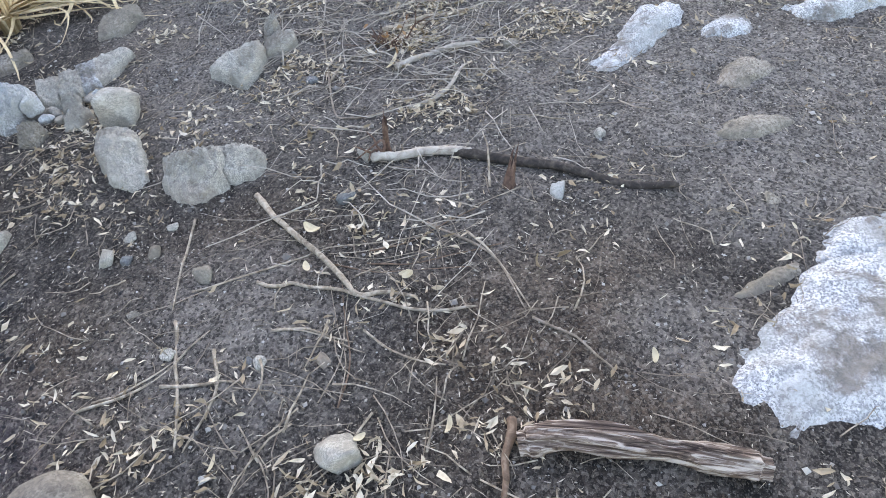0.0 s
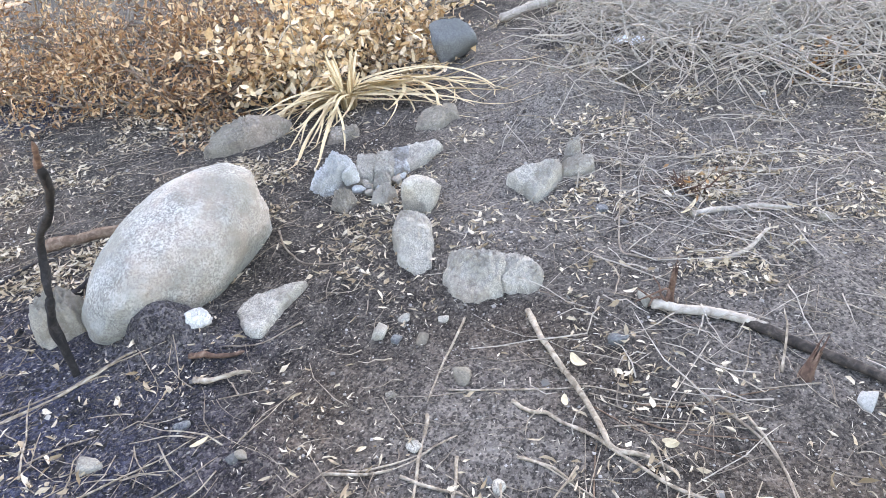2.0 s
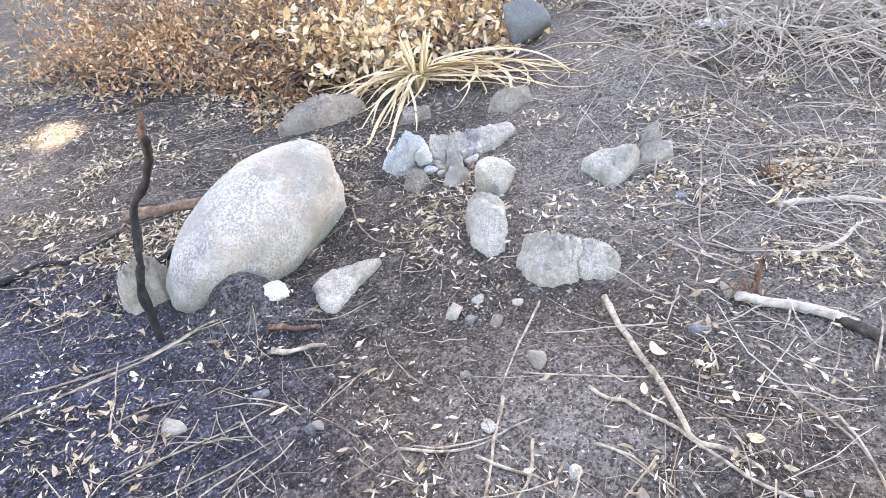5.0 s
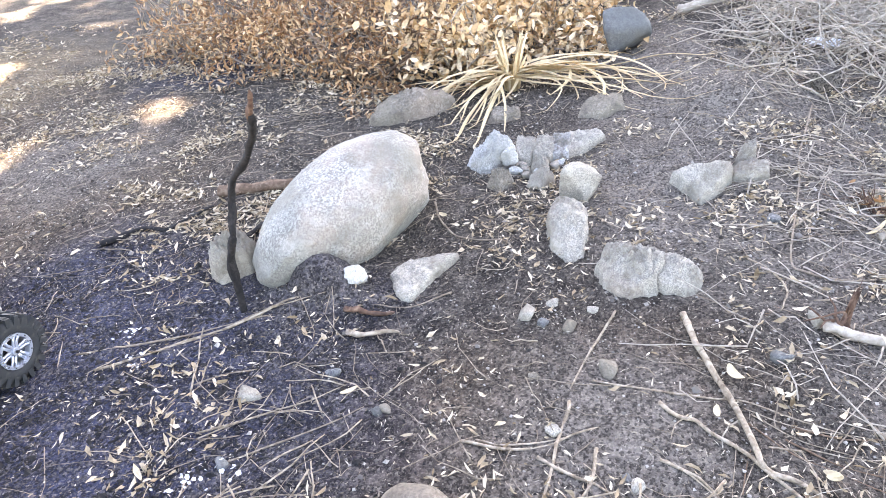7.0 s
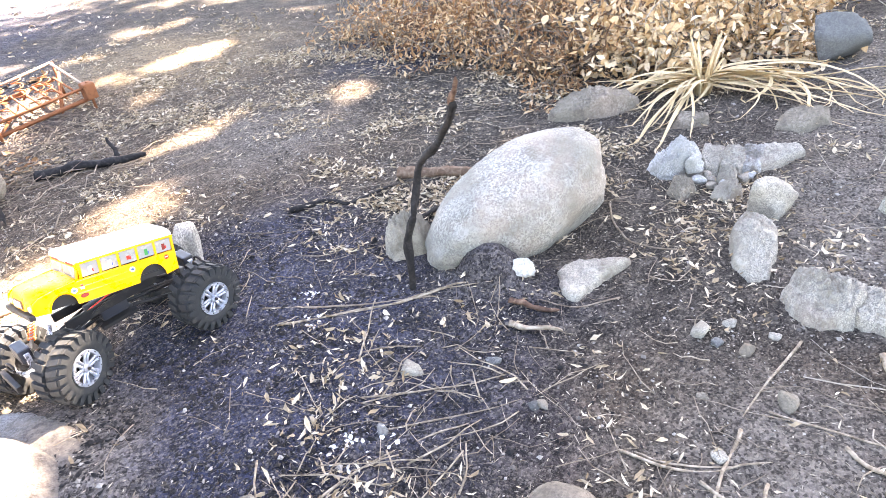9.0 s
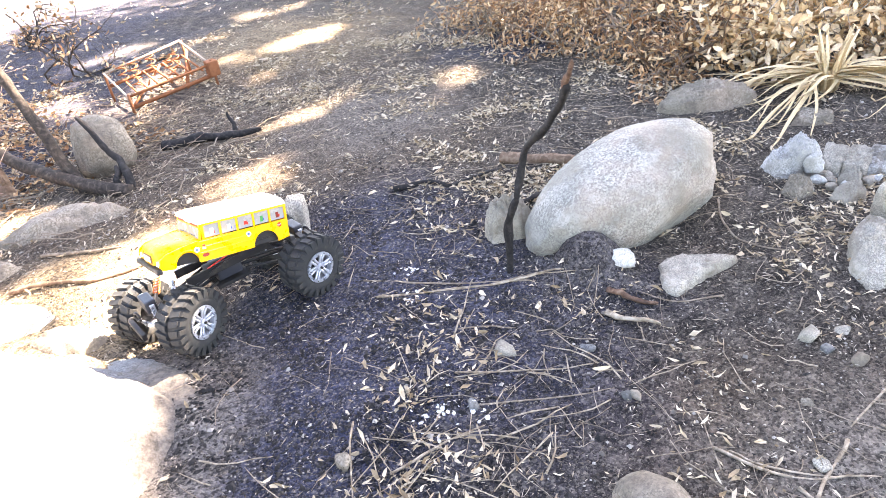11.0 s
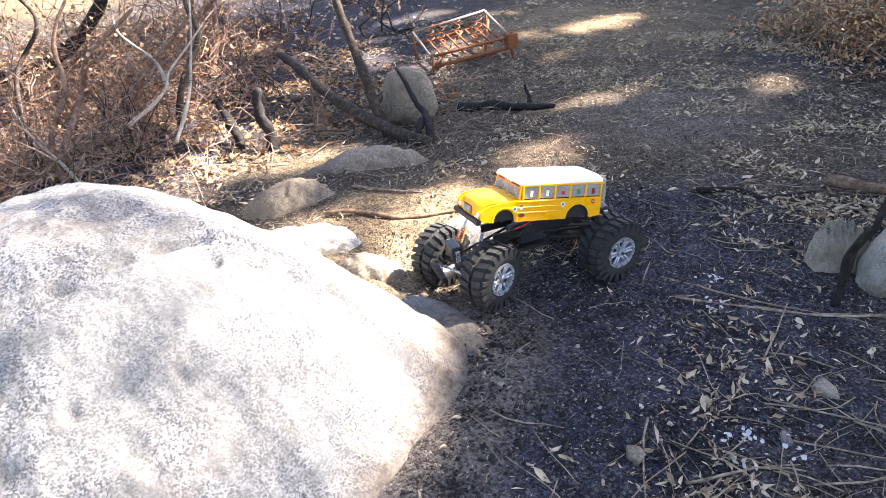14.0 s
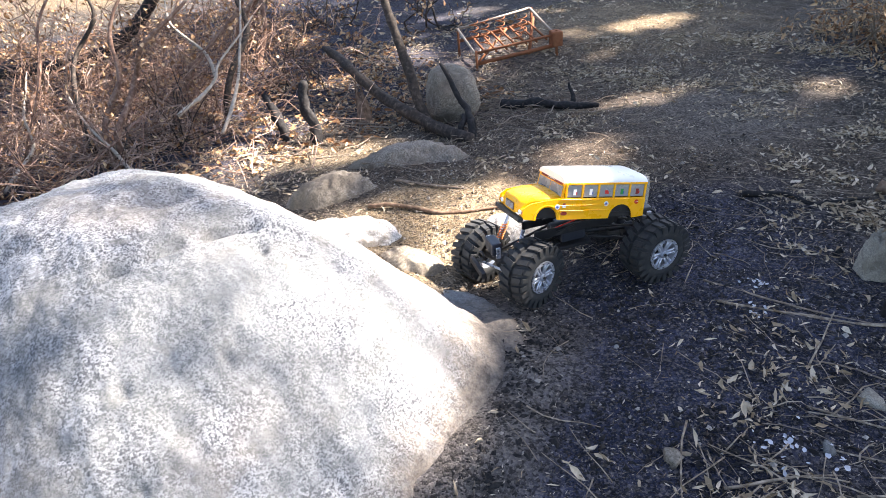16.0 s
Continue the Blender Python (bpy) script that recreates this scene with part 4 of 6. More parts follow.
def driftwood():
    """A gnarled log with long twisted grooves and a broken end."""
    line = spline([(0.522, 0.502, 0.018), (0.585, 0.474, 0.024), (0.665, 0.413, 0.022), (0.72, 0.365, 0.022), (0.778, 0.312, 0.018)], 14)
    base = line[0].copy()
    n, sides, v = len(line), 44, []
    heading = math.atan2(line[-1].y - base.y, line[-1].x - base.x)
    back = Matrix.Rotation(-heading, 3, "Z")
    for i, p in enumerate(line):
        d = (line[min(i + 1, n - 1)] - line[max(i - 1, 0)]).normalized()
        sd = d.cross(Vector((0, 0, 1))).normalized()
        up = sd.cross(d)
        t = i / (n - 1)
        r0 = 0.019 + 0.002 * math.sin(7 * t) + 0.0025 * math.sin(17 * t + 1)
        if t < 0.05 or t > 0.95:
            r0 *= 0.75
        for k in range(sides):
            a = 6.28318 * k / sides
            w = a + 1.4 * t
            r = r0 * (1 + 0.12 * math.sin(5 * w) + 0.09 * math.sin(9 * w + 2) - 0.22 * max(0.0, 0.3 - abs(noise.noise((math.cos(w) * 3.2, math.sin(w) * 3.2, t * 1.6)))) / 0.3 + 0.12 * noise.noise((math.cos(a) * 2, math.sin(a) * 2, t * 7)))
            v.append(back @ (p - base + sd * (r * math.cos(a)) + up * (r * math.sin(a))))
    f = [(i * sides + k, i * sides + (k + 1) % sides, (i + 1) * sides + (k + 1) % sides, (i + 1) * sides + k) for i in range(n - 1) for k in range(sides)]
    f += [tuple(range(sides))[::-1], tuple((n - 1) * sides + k for k in range(sides))]
    ob = new("driftwood_log", Geo().add(v, f).mesh("driftwood_log", M["drift"], True))
    ob.matrix_world = Matrix.Translation(base + Vector((0, 0, zg(0.65, 0.42)))) @ Matrix.Rotation(heading, 4, "Z")
    tagged(ob, "gnarled grey-brown weathered log on the ground", "log")


driftwood()
for k in range(9):
    rng = np.random.default_rng(500 + k)
    bx, by, bd = ((0.42, 1.02, -0.55), (0.5, 0.95, -0.5), (0.3, 0.72, 0.9))[k % 3]
    bx, by, bd = bx + rng.normal(0, 0.02), by + rng.normal(0, 0.02), bd + rng.normal(0, 0.2)
    stick(SN, "thin reddish dry stem lying in a bundle", 0.0016, (bx, by), (bx + 0.08 * math.cos(bd), by + 0.08 * math.sin(bd)), (bx + 0.16 * math.cos(bd + 0.15), by + 0.16 * math.sin(bd + 0.15)), (bx + 0.25 * math.cos(bd + 0.2), by + 0.25 * math.sin(bd + 0.2)), mat="bark" if k % 2 else "pale", taper=0.6)
stick("dark_stick", "dark upright-lying stick by a log", 0.0075, (0.537, 0.545), (0.50, 0.50), (0.465, 0.44), mat="bark", cat="stick")
stick("dark_log", "long dark bent branch lying on the ground", 0.0115, (0.76, 1.15), (0.82, 1.08), (0.896, 1.005), (0.945, 0.935), (1.0, 0.86), (1.06, 0.815), mat="charbark", taper=0.6, rough=0.14, sides=10, cat="log")
stick("pale_log", "pale grey barkless log with a torn end", 0.0125, (0.600, 1.222), (0.642, 1.21), (0.733, 1.178), (0.79, 1.118), mat="brushgrey", taper=0.95, rough=0.08, sides=12, cat="log")
for k, (ex, ey, ez) in enumerate(((0.575, 1.25, 0.03), (0.585, 1.205, 0.02), (0.61, 1.26, 0.05), (0.565, 1.23, 0.012))):
    stick("bark_strip", "torn reddish strip of bark at a log end", 0.004, (0.62, 1.215, 0.012), (0.6 + 0.01 * k, 1.228, 0.02 + 0.006 * k), (ex, ey, ez), mat="red", taper=0.3, cat="bark")
stump("broken_stump", "broken reddish stump of a sapling", 0.64, 1.24, 0.006, 0.1, (0.014, 0.014), "red", 5, 0.55)
stump("broken_stump", "splintered brown stump with a sharp top", 0.80, 1.0, 0.0085, 0.07, (0.03, 0.02), "red", 9, 0.8)
stick(SN, SL, 0.004, (0.765, 1.015), (0.80, 1.08, 0.03), (0.815, 1.13, 0.05))
stick("split_log", "pale barkless split branch by torn red bark", 0.011, (0.80, 1.56), (0.90, 1.57), (1.03, 1.535), mat="brushgrey", taper=0.6, cat="log")
stick("split_log", "pale barkless branch over leaf litter", 0.007, (0.847, 1.76), (0.97, 1.75), (1.09, 1.715), mat="pale", taper=0.7, cat="log")
stick(SN, SL, 0.008, (0.75, 1.36), (0.86, 1.385), (0.95, 1.46), mat="brushgrey")
stick(SN, SL, 0.005, (0.62, 1.57), (0.70, 1.66), (0.80, 1.69), mat="pale")
stick("grey_limb", "grey bare limb lying behind the path", 0.02, (0.53, 3.14, 0.03), (0.68, 3.2, 0.04), (0.87, 3.3, 0.05), (1.08, 3.25, 0.04), mat="brushgrey", taper=0.8, cat="log")
stick("grey_limb", "grey bare limb in a pile of twigs", 0.014, (1.26, 2.42, 0.05), (1.41, 2.44, 0.06), (1.58, 2.38, 0.07), mat="brushgrey", cat="log")
stick("long_root", "long thin brown root across sunlit soil", 0.0065, (-1.66, 0.6), (-1.58, 0.68), (-1.482, 0.766), (-1.40, 0.99), (-1.30, 1.13), mat="bark", cat="root")
stick("long_root", "long thin brown root across sunlit soil", 0.006, (-1.76, 0.74), (-1.66, 0.81), (-1.6, 0.86), (-1.45, 1.0), mat="twig", cat="root")
stick("charred_log", "charred crooked log lying on the ground", 0.022, (-2.20, 1.46), (-2.08, 1.55), (-1.95, 1.62), (-1.88, 1.68), mat="char", rough=0.25, cat="log")
stick("charred_stub", "charred upturned branch stub", 0.011, (-1.96, 1.62), (-1.99, 1.64, 0.05), (-2.02, 1.65, 0.09), mat="char", rough=0.25, cat="branch")
# the burnt sapling group beside the round rock
stick("charred_sapling", "charred leaning sapling stem", 0.021, (-2.16, 1.11, -0.02), (-2.25, 1.113, 0.12), (-2.34, 1.118, 0.26), (-2.43, 1.121, 0.40), (-2.50, 1.125, 0.52), (-2.62, 1.13, 0.75), mat="charbark", taper=0.6, rough=0.12, sides=9, cat="sapling")
stick("charred_sapling", "charred fallen sapling propped above the soil", 0.024, (-1.94, 1.14, 0.01), (-2.1, 1.10, 0.035), (-2.3, 1.06, 0.08), (-2.5, 1.03, 0.13), (-2.75, 1.05, 0.17), (-3.1, 1.1, 0.16), mat="charbark", taper=0.75, rough=0.14, sides=9, cat="sapling")
stick("charred_fork", "thin charred forked sapling", 0.016, (-1.95, 1.15, -0.01), (-1.99, 1.18, 0.05), (-2.05, 1.20, 0.09), (-2.12, 1.20, 0.15), (-2.20, 1.19, 0.24), mat="char", taper=0.5, rough=0.16, cat="sapling")
stick("charred_fork", "short charred stub of a sapling", 0.014, (-2.0, 1.13, -0.01), (-2.01, 1.15, 0.04), (-2.03, 1.17, 0.08), mat="char", taper=0.6, rough=0.2, cat="sapling")
stick("charred_stump", "charred dark stump standing in litter", 0.024, (-2.42, 0.745, -0.03), (-2.43, 0.75, 0.06), (-2.47, 0.745, 0.14), (-2.48, 0.765, 0.22), mat="char", taper=0.6, rough=0.3, sides=14, cat="stump")
stick("charred_stump", "charred dark stump leaning in litter", 0.02, (-2.5, 0.665, -0.03), (-2.53, 0.665, 0.04), (-2.6, 0.66, 0.1), (-2.66, 0.655, 0.15), mat="char", taper=0.6, rough=0.25, sides=12, cat="stump")
stump("charred_stump", "torn brown stump with peeling bark", -2.48, 0.98, 0.021, 0.15, (-0.1, 0.04), "bark", 7, 0.6)
stick("charred_limb", "thick charred limb leaning over brush", 0.034, (-4.4, -0.35, 0.1), (-4.15, -0.02, 0.12), (-3.95, 0.2, 0.15), (-3.83, 0.37, 0.26), (-3.72, 0.52, 0.42), (-3.68, 0.6, 0.6), mat="char", taper=0.75, rough=0.14, sides=9, cat="limb")

DS = "crooked brown dead sapling rising from a thicket"
for k, (sx, sy, hx, hy, hz, r) in enumerate(((-2.66, 0.06, -2.9, 0.3, 0.85, 0.012), (-2.72, 0.1, -2.62, 0.45, 0.8, 0.014), (-2.85, 0.02, -3.25, 0.15, 0.9, 0.012), (-3.0, 0.35, -2.95, 0.75, 0.8, 0.013),
                                             (-3.1, -0.2, -3.5, 0.1, 0.8, 0.011), (-2.95, 0.55, -3.3, 0.95, 0.9, 0.016), (-3.35, 0.7, -3.3, 1.15, 0.9, 0.018), (-3.6, 0.9, -3.9, 1.2, 1.0, 0.016))):
    rng = np.random.default_rng(300 + k)
    mid = [(sx + (hx - sx) * q + rng.normal(0, 0.05), sy + (hy - sy) * q + rng.normal(0, 0.05), hz * 0.7 * q) for q in (0.25, 0.5, 0.75)]
    stick("dead_sapling", DS, r, (sx, sy, -0.02), *mid, (hx, hy, hz * 0.68), mat="charbark" if k % 3 == 2 else "deadwood", taper=0.45, rough=0.12, sides=8, cat="sapling")
PS = "bleached bare dead branch hanging over a thicket"
for k, (sx, sy, sz, hx, hy, hz) in enumerate(((-2.45, 0.42, 0.12, -3.0, 0.75, 0.5), (-2.5, 0.3, 0.2, -2.8, 0.72, 0.42), (-2.55, 0.1, 0.02, -2.95, 0.0, 0.25), (-2.7, -0.3, 0.03, -3.2, -0.1, 0.3), (-2.7, 0.5, 0.25, -3.3, 0.5, 0.5))):
    rng = np.random.default_rng(330 + k)
    mid = [(sx + (hx - sx) * q + rng.normal(0, 0.03), sy + (hy - sy) * q + rng.normal(0, 0.03), sz + (hz - sz) * q + rng.normal(0, 0.02)) for q in (0.3, 0.6)]
    stick("dead_branch", PS, 0.009, (sx, sy, sz), *mid, (hx, hy, hz), mat="brushgrey", taper=0.4, cat="branch")


# ---------------------------------------------------------------- leaves, litter, gravel
def leaf_into(V, Fc, c, length, width, yaw, pitch, roll, curl, fold, torn=0.0):
    """A curled leaf of eight points, appended to lists."""
    m = Euler((roll, pitch, yaw)).to_matrix()
    o = len(V)
    for s, w in ((0.0, 0.0), (0.35, 1.0), (0.72, 0.8), (1.0, 0.0)):
        z = curl * length * (s - 0.5) ** 2 * 4
        row = ((0.0,) if w == 0 else (-1.0, 0.0, 1.0))
        for k in row:
            q = Vector(((s - 0.5) * length, k * w * width / 2, z + abs(k) * fold * width))
            if torn:
                q += Vector(RNG.normal(0, torn, 3)) * width
            q = m @ q
            V.append((c[0] + q.x, c[1] + q.y, c[2] + q.z))
    Fc.extend(((o, o + 2, o + 1), (o, o + 3, o + 2), (o + 1, o + 2, o + 5, o + 4), (o + 2, o + 3, o + 6, o + 5), (o + 4, o + 5, o + 7), (o + 5, o + 6, o + 7)))


def mesh_thing(name, V, Fc, mat, label, cat, kind="stuff", smooth=False):
    me = bpy.data.meshes.new(name)
    me.from_pydata(V, [], Fc)
    me.materials.append(mat)
    if smooth:
        me.polygons.foreach_set("use_smooth", [True] * len(me.polygons))
    return tagged(new(name, me), label, cat, kind=kind)


def on_boulder(x, y, k=1.0):
    cx, cy, rx, ry, _, turn = BOULDER
    u, w = (x - cx) * math.cos(turn) + (y - cy) * math.sin(turn), -(x - cx) * math.sin(turn) + (y - cy) * math.cos(turn)
    return abs(u / rx) ** 3.4 + abs(w / ry) ** 3.4 < k


def litter_density(x, y):
    """How thickly leaves lie, 0 to 1."""
    d = 0.17
    for cx, cy, r, h in ((-0.46, 0.78, 0.13, 0.7), (-0.5, 1.0, 0.2, 0.2), (-0.13, 1.62, 0.22, 0.6), (-0.42, 0.60, 0.12, 0.5), (0.9, 1.6, 0.34, 1.0), (1.1, 1.95, 0.4, 0.9),
                         (0.15, 0.72, 0.2, 0.35), (0.42, 0.55, 0.22, 0.6), (-0.75, 1.75, 0.35, 0.8), (-1.1, 1.55, 0.3, 0.5), (-0.65, 2.15, 0.35, 0.9),
                         (-1.3, 2.3, 0.4, 0.6), (-0.95, 1.15, 0.15, 0.35), (-2.3, 1.9, 0.5, 0.7), (-2.6, 0.3, 0.6, 0.8), (0.55, 0.95, 0.25, 0.3), (-1.9, 1.3, 0.3, 0.35), (1.3, 2.3, 0.5, 0.6),
                         (-2.0, 2.6, 0.6, 0.5), (-3.2, 1.3, 0.8, 0.6), (0.1, 2.0, 0.25, 0.35), (1.1, 2.7, 0.5, 0.6), (0.75, 1.15, 0.2, 0.4), (1.5, 1.7, 0.4, 0.35)):
        d = d + h * np.exp(-((x - cx) ** 2 + (y - cy) ** 2) / (r * r))
    for cx, cy, r, h in ((0.1, 1.12, 0.14, 0.5), (-0.82, 0.55, 0.22, 0.9), (0.28, 1.1, 0.1, 0.5), (0.45, 2.35, 0.25, 0.7), (-1.5, 1.8, 0.25, 0.6), (-1.6, 2.4, 0.35, 0.4), (1.35, 0.9, 0.35, 0.7), (-0.05, 1.1, 0.16, 0.5), (-0.64, 0.6, 0.14, 0.9), (-0.7, 0.8, 0.1, 0.6), (-0.58, 0.98, 0.16, 0.35)):
        d = d * (1 - h * np.exp(-((x - cx) ** 2 + (y - cy) ** 2) / (r * r)))
    return np.minimum(1.0, d)


def off_boulder(x, y, k):
    cx, cy, rx, ry, _, turn = BOULDER
    u, w = (x - cx) * math.cos(turn) + (y - cy) * math.sin(turn), -(x - cx) * math.sin(turn) + (y - cy) * math.cos(turn)
    return np.abs(u / rx) ** 3.4 + np.abs(w / ry) ** 3.4 >= k


def spots(count, density, x0=-3.6, x1=2.2, y0=-0.3, y1=3.8, skip_boulder=0.98):
    """Random places (x, y, z) on the soil."""
    out, have = [], 0
    while have < count:
        xs, ys, us = RNG.uniform(x0, x1, 20000), RNG.uniform(y0, y1, 20000), RNG.uniform(0, 1, 20000)
        keep = (us < density(xs, ys)) & off_boulder(xs, ys, skip_boulder)
        out.append(np.stack([xs[keep], ys[keep]], 1))
        have += int(keep.sum())
    p = np.concatenate(out)[:count]
    return np.column_stack([p, gz(p[:, 0], p[:, 1])])


PATCH = np.array([[0.35 + 0.9 * noise.noise((i * 0.2, k * 0.2, 3.3)) + 0.6 * noise.noise((i * 0.56, k * 0.56, 1.3)) for k in range(200)] for i in range(250)])


def patchy(x, y):
    """Uneven cover, about 0 to 1."""
    i, k = np.clip(((x + 6.6) / 0.04).astype(int), 0, 249), np.clip(((y + 1.7) / 0.04).astype(int), 0, 199)
    return PATCH[i, k]


def shard(p, r, longer, name, mat, label, cat):
    """Small uneven eight-sided grains at the places p, of radius r, drawn out along one axis."""
    n = len(r)
    octa = np.array(((longer, 0, 0), (0, 1, 0), (-longer, 0, 0), (0, -1, 0), (0, 0, 1), (0, 0, -1)), float)
    tris = np.array(((0, 1, 4), (1, 2, 4), (2, 3, 4), (3, 0, 4), (1, 0, 5), (2, 1, 5), (3, 2, 5), (0, 3, 5)))
    a = RNG.uniform(0, 6.28, n)
    k = r[:, None] * RNG.uniform(0.65, 1.35, (n, 6))
    X = p[:, 0:1] + k * (octa[None, :, 0] * np.cos(a)[:, None] - octa[None, :, 1] * np.sin(a)[:, None])
    Y = p[:, 1:2] + k * (octa[None, :, 0] * np.sin(a)[:, None] + octa[None, :, 1] * np.cos(a)[:, None])
    Z = p[:, 2:3] + 0.2 * r[:, None] + k * octa[None, :, 2] * 0.8
    V = np.stack([X, Y, Z], 2).reshape(-1, 3)
    Fc = (tris[None] + 6 * np.arange(n)[:, None, None]).reshape(-1, 3)
    mesh_thing(name, V.tolist(), Fc.tolist(), M[mat], label, cat)


def build_litter():
    V, Fc = [], []
    for x, y, z in spots(34000, lambda x, y: litter_density(x, y) * 1.15 * np.maximum(0.03, patchy(x, y)) ** 2.3):
        L = RNG.choice((0.009, 0.013, 0.019, 0.026)) * RNG.uniform(0.7, 1.25)
        leaf_into(V, Fc, (x, y, z + RNG.uniform(0.002, 0.012)), L, L * RNG.uniform(0.13, 0.34), RNG.uniform(0, 6.28), RNG.normal(0, 0.3),
                  RNG.normal(0, 0.6), RNG.uniform(-0.2, 0.35), RNG.uniform(0, 0.45), 0.17)
    for x, y, z in spots(1200, lambda x, y: 0.7, -6.5, -3.3, -1.6, 4.2):
        L = RNG.uniform(0.02, 0.05)
        leaf_into(V, Fc, (x, y, z + RNG.uniform(0.002, 0.012)), L, L * RNG.uniform(0.25, 0.45), RNG.uniform(0, 6.28), RNG.normal(0, 0.25),
                  RNG.normal(0, 0.5), RNG.uniform(-0.15, 0.25), RNG.uniform(0, 0.35))
    mesh_thing("leaf_litter", V, Fc, M["litter"], "scattered pale dry fallen leaves on dark soil", "leaves")
    V, Fc = [], []
    for x, y, z in spots(9000, lambda x, y: 0.3 + patchy(x, y), -5.5, -2.25, -1.2, 1.6):
        L = RNG.uniform(0.015, 0.045)
        leaf_into(V, Fc, (x, y, z + RNG.uniform(0.002, 0.02)), L, L * RNG.uniform(0.25, 0.5), RNG.uniform(0, 6.28), RNG.normal(0, 0.35),
                  RNG.normal(0, 0.5), RNG.uniform(-0.15, 0.25), RNG.uniform(0, 0.35), 0.15)
    mesh_thing("leaf_litter", V, Fc, M["browned"], "brown fallen leaves under a dead thicket", "leaves")
    # splinters: slender bent diamonds
    n = 80000
    p = spots(n, lambda x, y: 0.3 + 0.6 * litter_density(x, y) + 0.35 * patchy(x, y), -2.6, 1.9, 0.1, 3.2)
    L, w = np.minimum(0.002 + RNG.exponential(0.0022, n), 0.012), RNG.uniform(0.0004, 0.0014, n)
    a, tilt, h = RNG.uniform(0, 6.28, n), RNG.normal(0, 0.3, n) * L, RNG.uniform(0.0005, 0.002, n)
    c, s, zz = np.cos(a), np.sin(a), p[:, 2] + RNG.uniform(0.0005, 0.004, n)
    k1, k2, sk = RNG.uniform(0.5, 1.2, n), RNG.uniform(0.5, 1.2, n), RNG.uniform(-0.5, 0.5, n)
    rows = []
    for dx, dy, dz in ((-L, 0 * w, -tilt), (sk * L, -w * k1, h * 0), (L, w * 0.4, tilt), (sk * L * 0.5, w * k2, h * 0), (sk * L * 0.7, 0 * w, h)):
        rows.append(np.column_stack([p[:, 0] + c * dx - s * dy, p[:, 1] + s * dx + c * dy, zz + dz]))
    V = np.stack(rows, 1).reshape(-1, 3)
    base = np.array(((0, 1, 4), (1, 2, 4), (2, 3, 4), (3, 0, 4)))
    Fc = (base[None] + 5 * np.arange(n)[:, None, None]).reshape(-1, 3)
    mesh_thing("wood_chips", V.tolist(), Fc.tolist(), M["chips"], "fine splinters and leaf crumbs on soil", "chips")
    # charcoal: black shards over the burnt patch
    n = 9000
    p = spots(n, lambda x, y: np.exp(-((x + 0.72) ** 2 + (y - 0.85) ** 2) / 0.22) + 0.8 * np.exp(-((x + 0.75) ** 2 + (y - 0.45) ** 2) / 0.09) + 0.5 * np.exp(-((x + 1.0) ** 2 + (y - 1.25) ** 2) / 0.06), -1.6, 0.2, 0.1, 1.7)
    r = np.minimum(0.0012 * (1 + RNG.exponential(0.8, n)), 0.007)
    shard(p, r, 1.9, "charcoal_bits", "char", "small black charcoal shards on burnt soil", "charcoal")
    # gravel: small uneven grains
    n = 42000
    p = spots(n, lambda x, y: np.maximum(0.15, 0.5 + patchy(y, x)), -2.6, 1.9, 0.1, 3.2)
    r = np.minimum(0.0011 * (1 + RNG.exponential(0.9, n)), 0.01)
    shard(p, r, 1.0, "gravel", "gravel", "fine gravel and soil crumbs", "gravel")


build_litter()


def build_twigs(name, count, density, mat, label, rmin, rmax, lmin, lmax, area, height=0.006, crook=0.18):
    g = Geo()
    for x, y, _ in spots(count, density, *area):
        L, a = RNG.uniform(lmin, lmax), RNG.uniform(0, 6.28)
        r = RNG.uniform(rmin, rmax)
        pts, px, py, bend = [], x, y, RNG.normal(0, 0.11)
        rise = RNG.uniform(-0.5, 1) * height
        for k in range(5):
            pts.append((px, py, zg(px, py) + r + max(0.0, RNG.uniform(0, height) + rise * k / 4)))
            a += bend + RNG.normal(0, crook) + (RNG.normal(0, 0.6) if RNG.uniform() < 0.1 else 0)
            px, py = px + math.cos(a) * L / 4, py + math.sin(a) * L / 4
        g.tube(pts, [r * (1 - 0.12 * k) for k in range(5)], 4)
    return tagged(new(name, g.mesh(name, M[mat], True)), label, "twigs", kind="stuff")


build_twigs("twig_scatter", 1300, lambda x, y: 0.2 + litter_density(x, y), "pale", "small pale broken twigs on soil", 0.0006, 0.0017, 0.03, 0.14, (-3.0, 1.9, 0.1, 3.0))
build_twigs("root_fibres", 1700, lambda x, y: 0.3 + 0.5 * litter_density(x, y), "twig", "thin dark rootlets and stems on soil", 0.0005, 0.0014, 0.03, 0.16, (-3.0, 1.9, 0.1, 3.0))
build_twigs("twig_scatter", 230, lambda x, y: np.exp(-((x - 0.9) ** 2 + (y - 1.7) ** 2) / 0.13) + 0.3 * np.exp(-((x - 0.6) ** 2 + (y - 1.0) ** 2) / 0.05), "brushgrey",
            "tangle of grey broken twigs on the path side", 0.0007, 0.0022, 0.05, 0.26, (0.2, 1.6, 0.7, 2.3), 0.02, 0.08)
build_twigs("twig_scatter", 130, lambda x, y: np.exp(-((x - 0.3) ** 2 / 0.09 + (y - 0.66) ** 2 / 0.025)) + 0.8 * np.exp(-((x + 0.35) ** 2 + (y - 0.8) ** 2) / 0.06), "pale",
            "tangle of pale broken twigs near the log", 0.0007, 0.0022, 0.06, 0.2, (-0.9, 1.0, 0.3, 1.2), 0.012, 0.09)
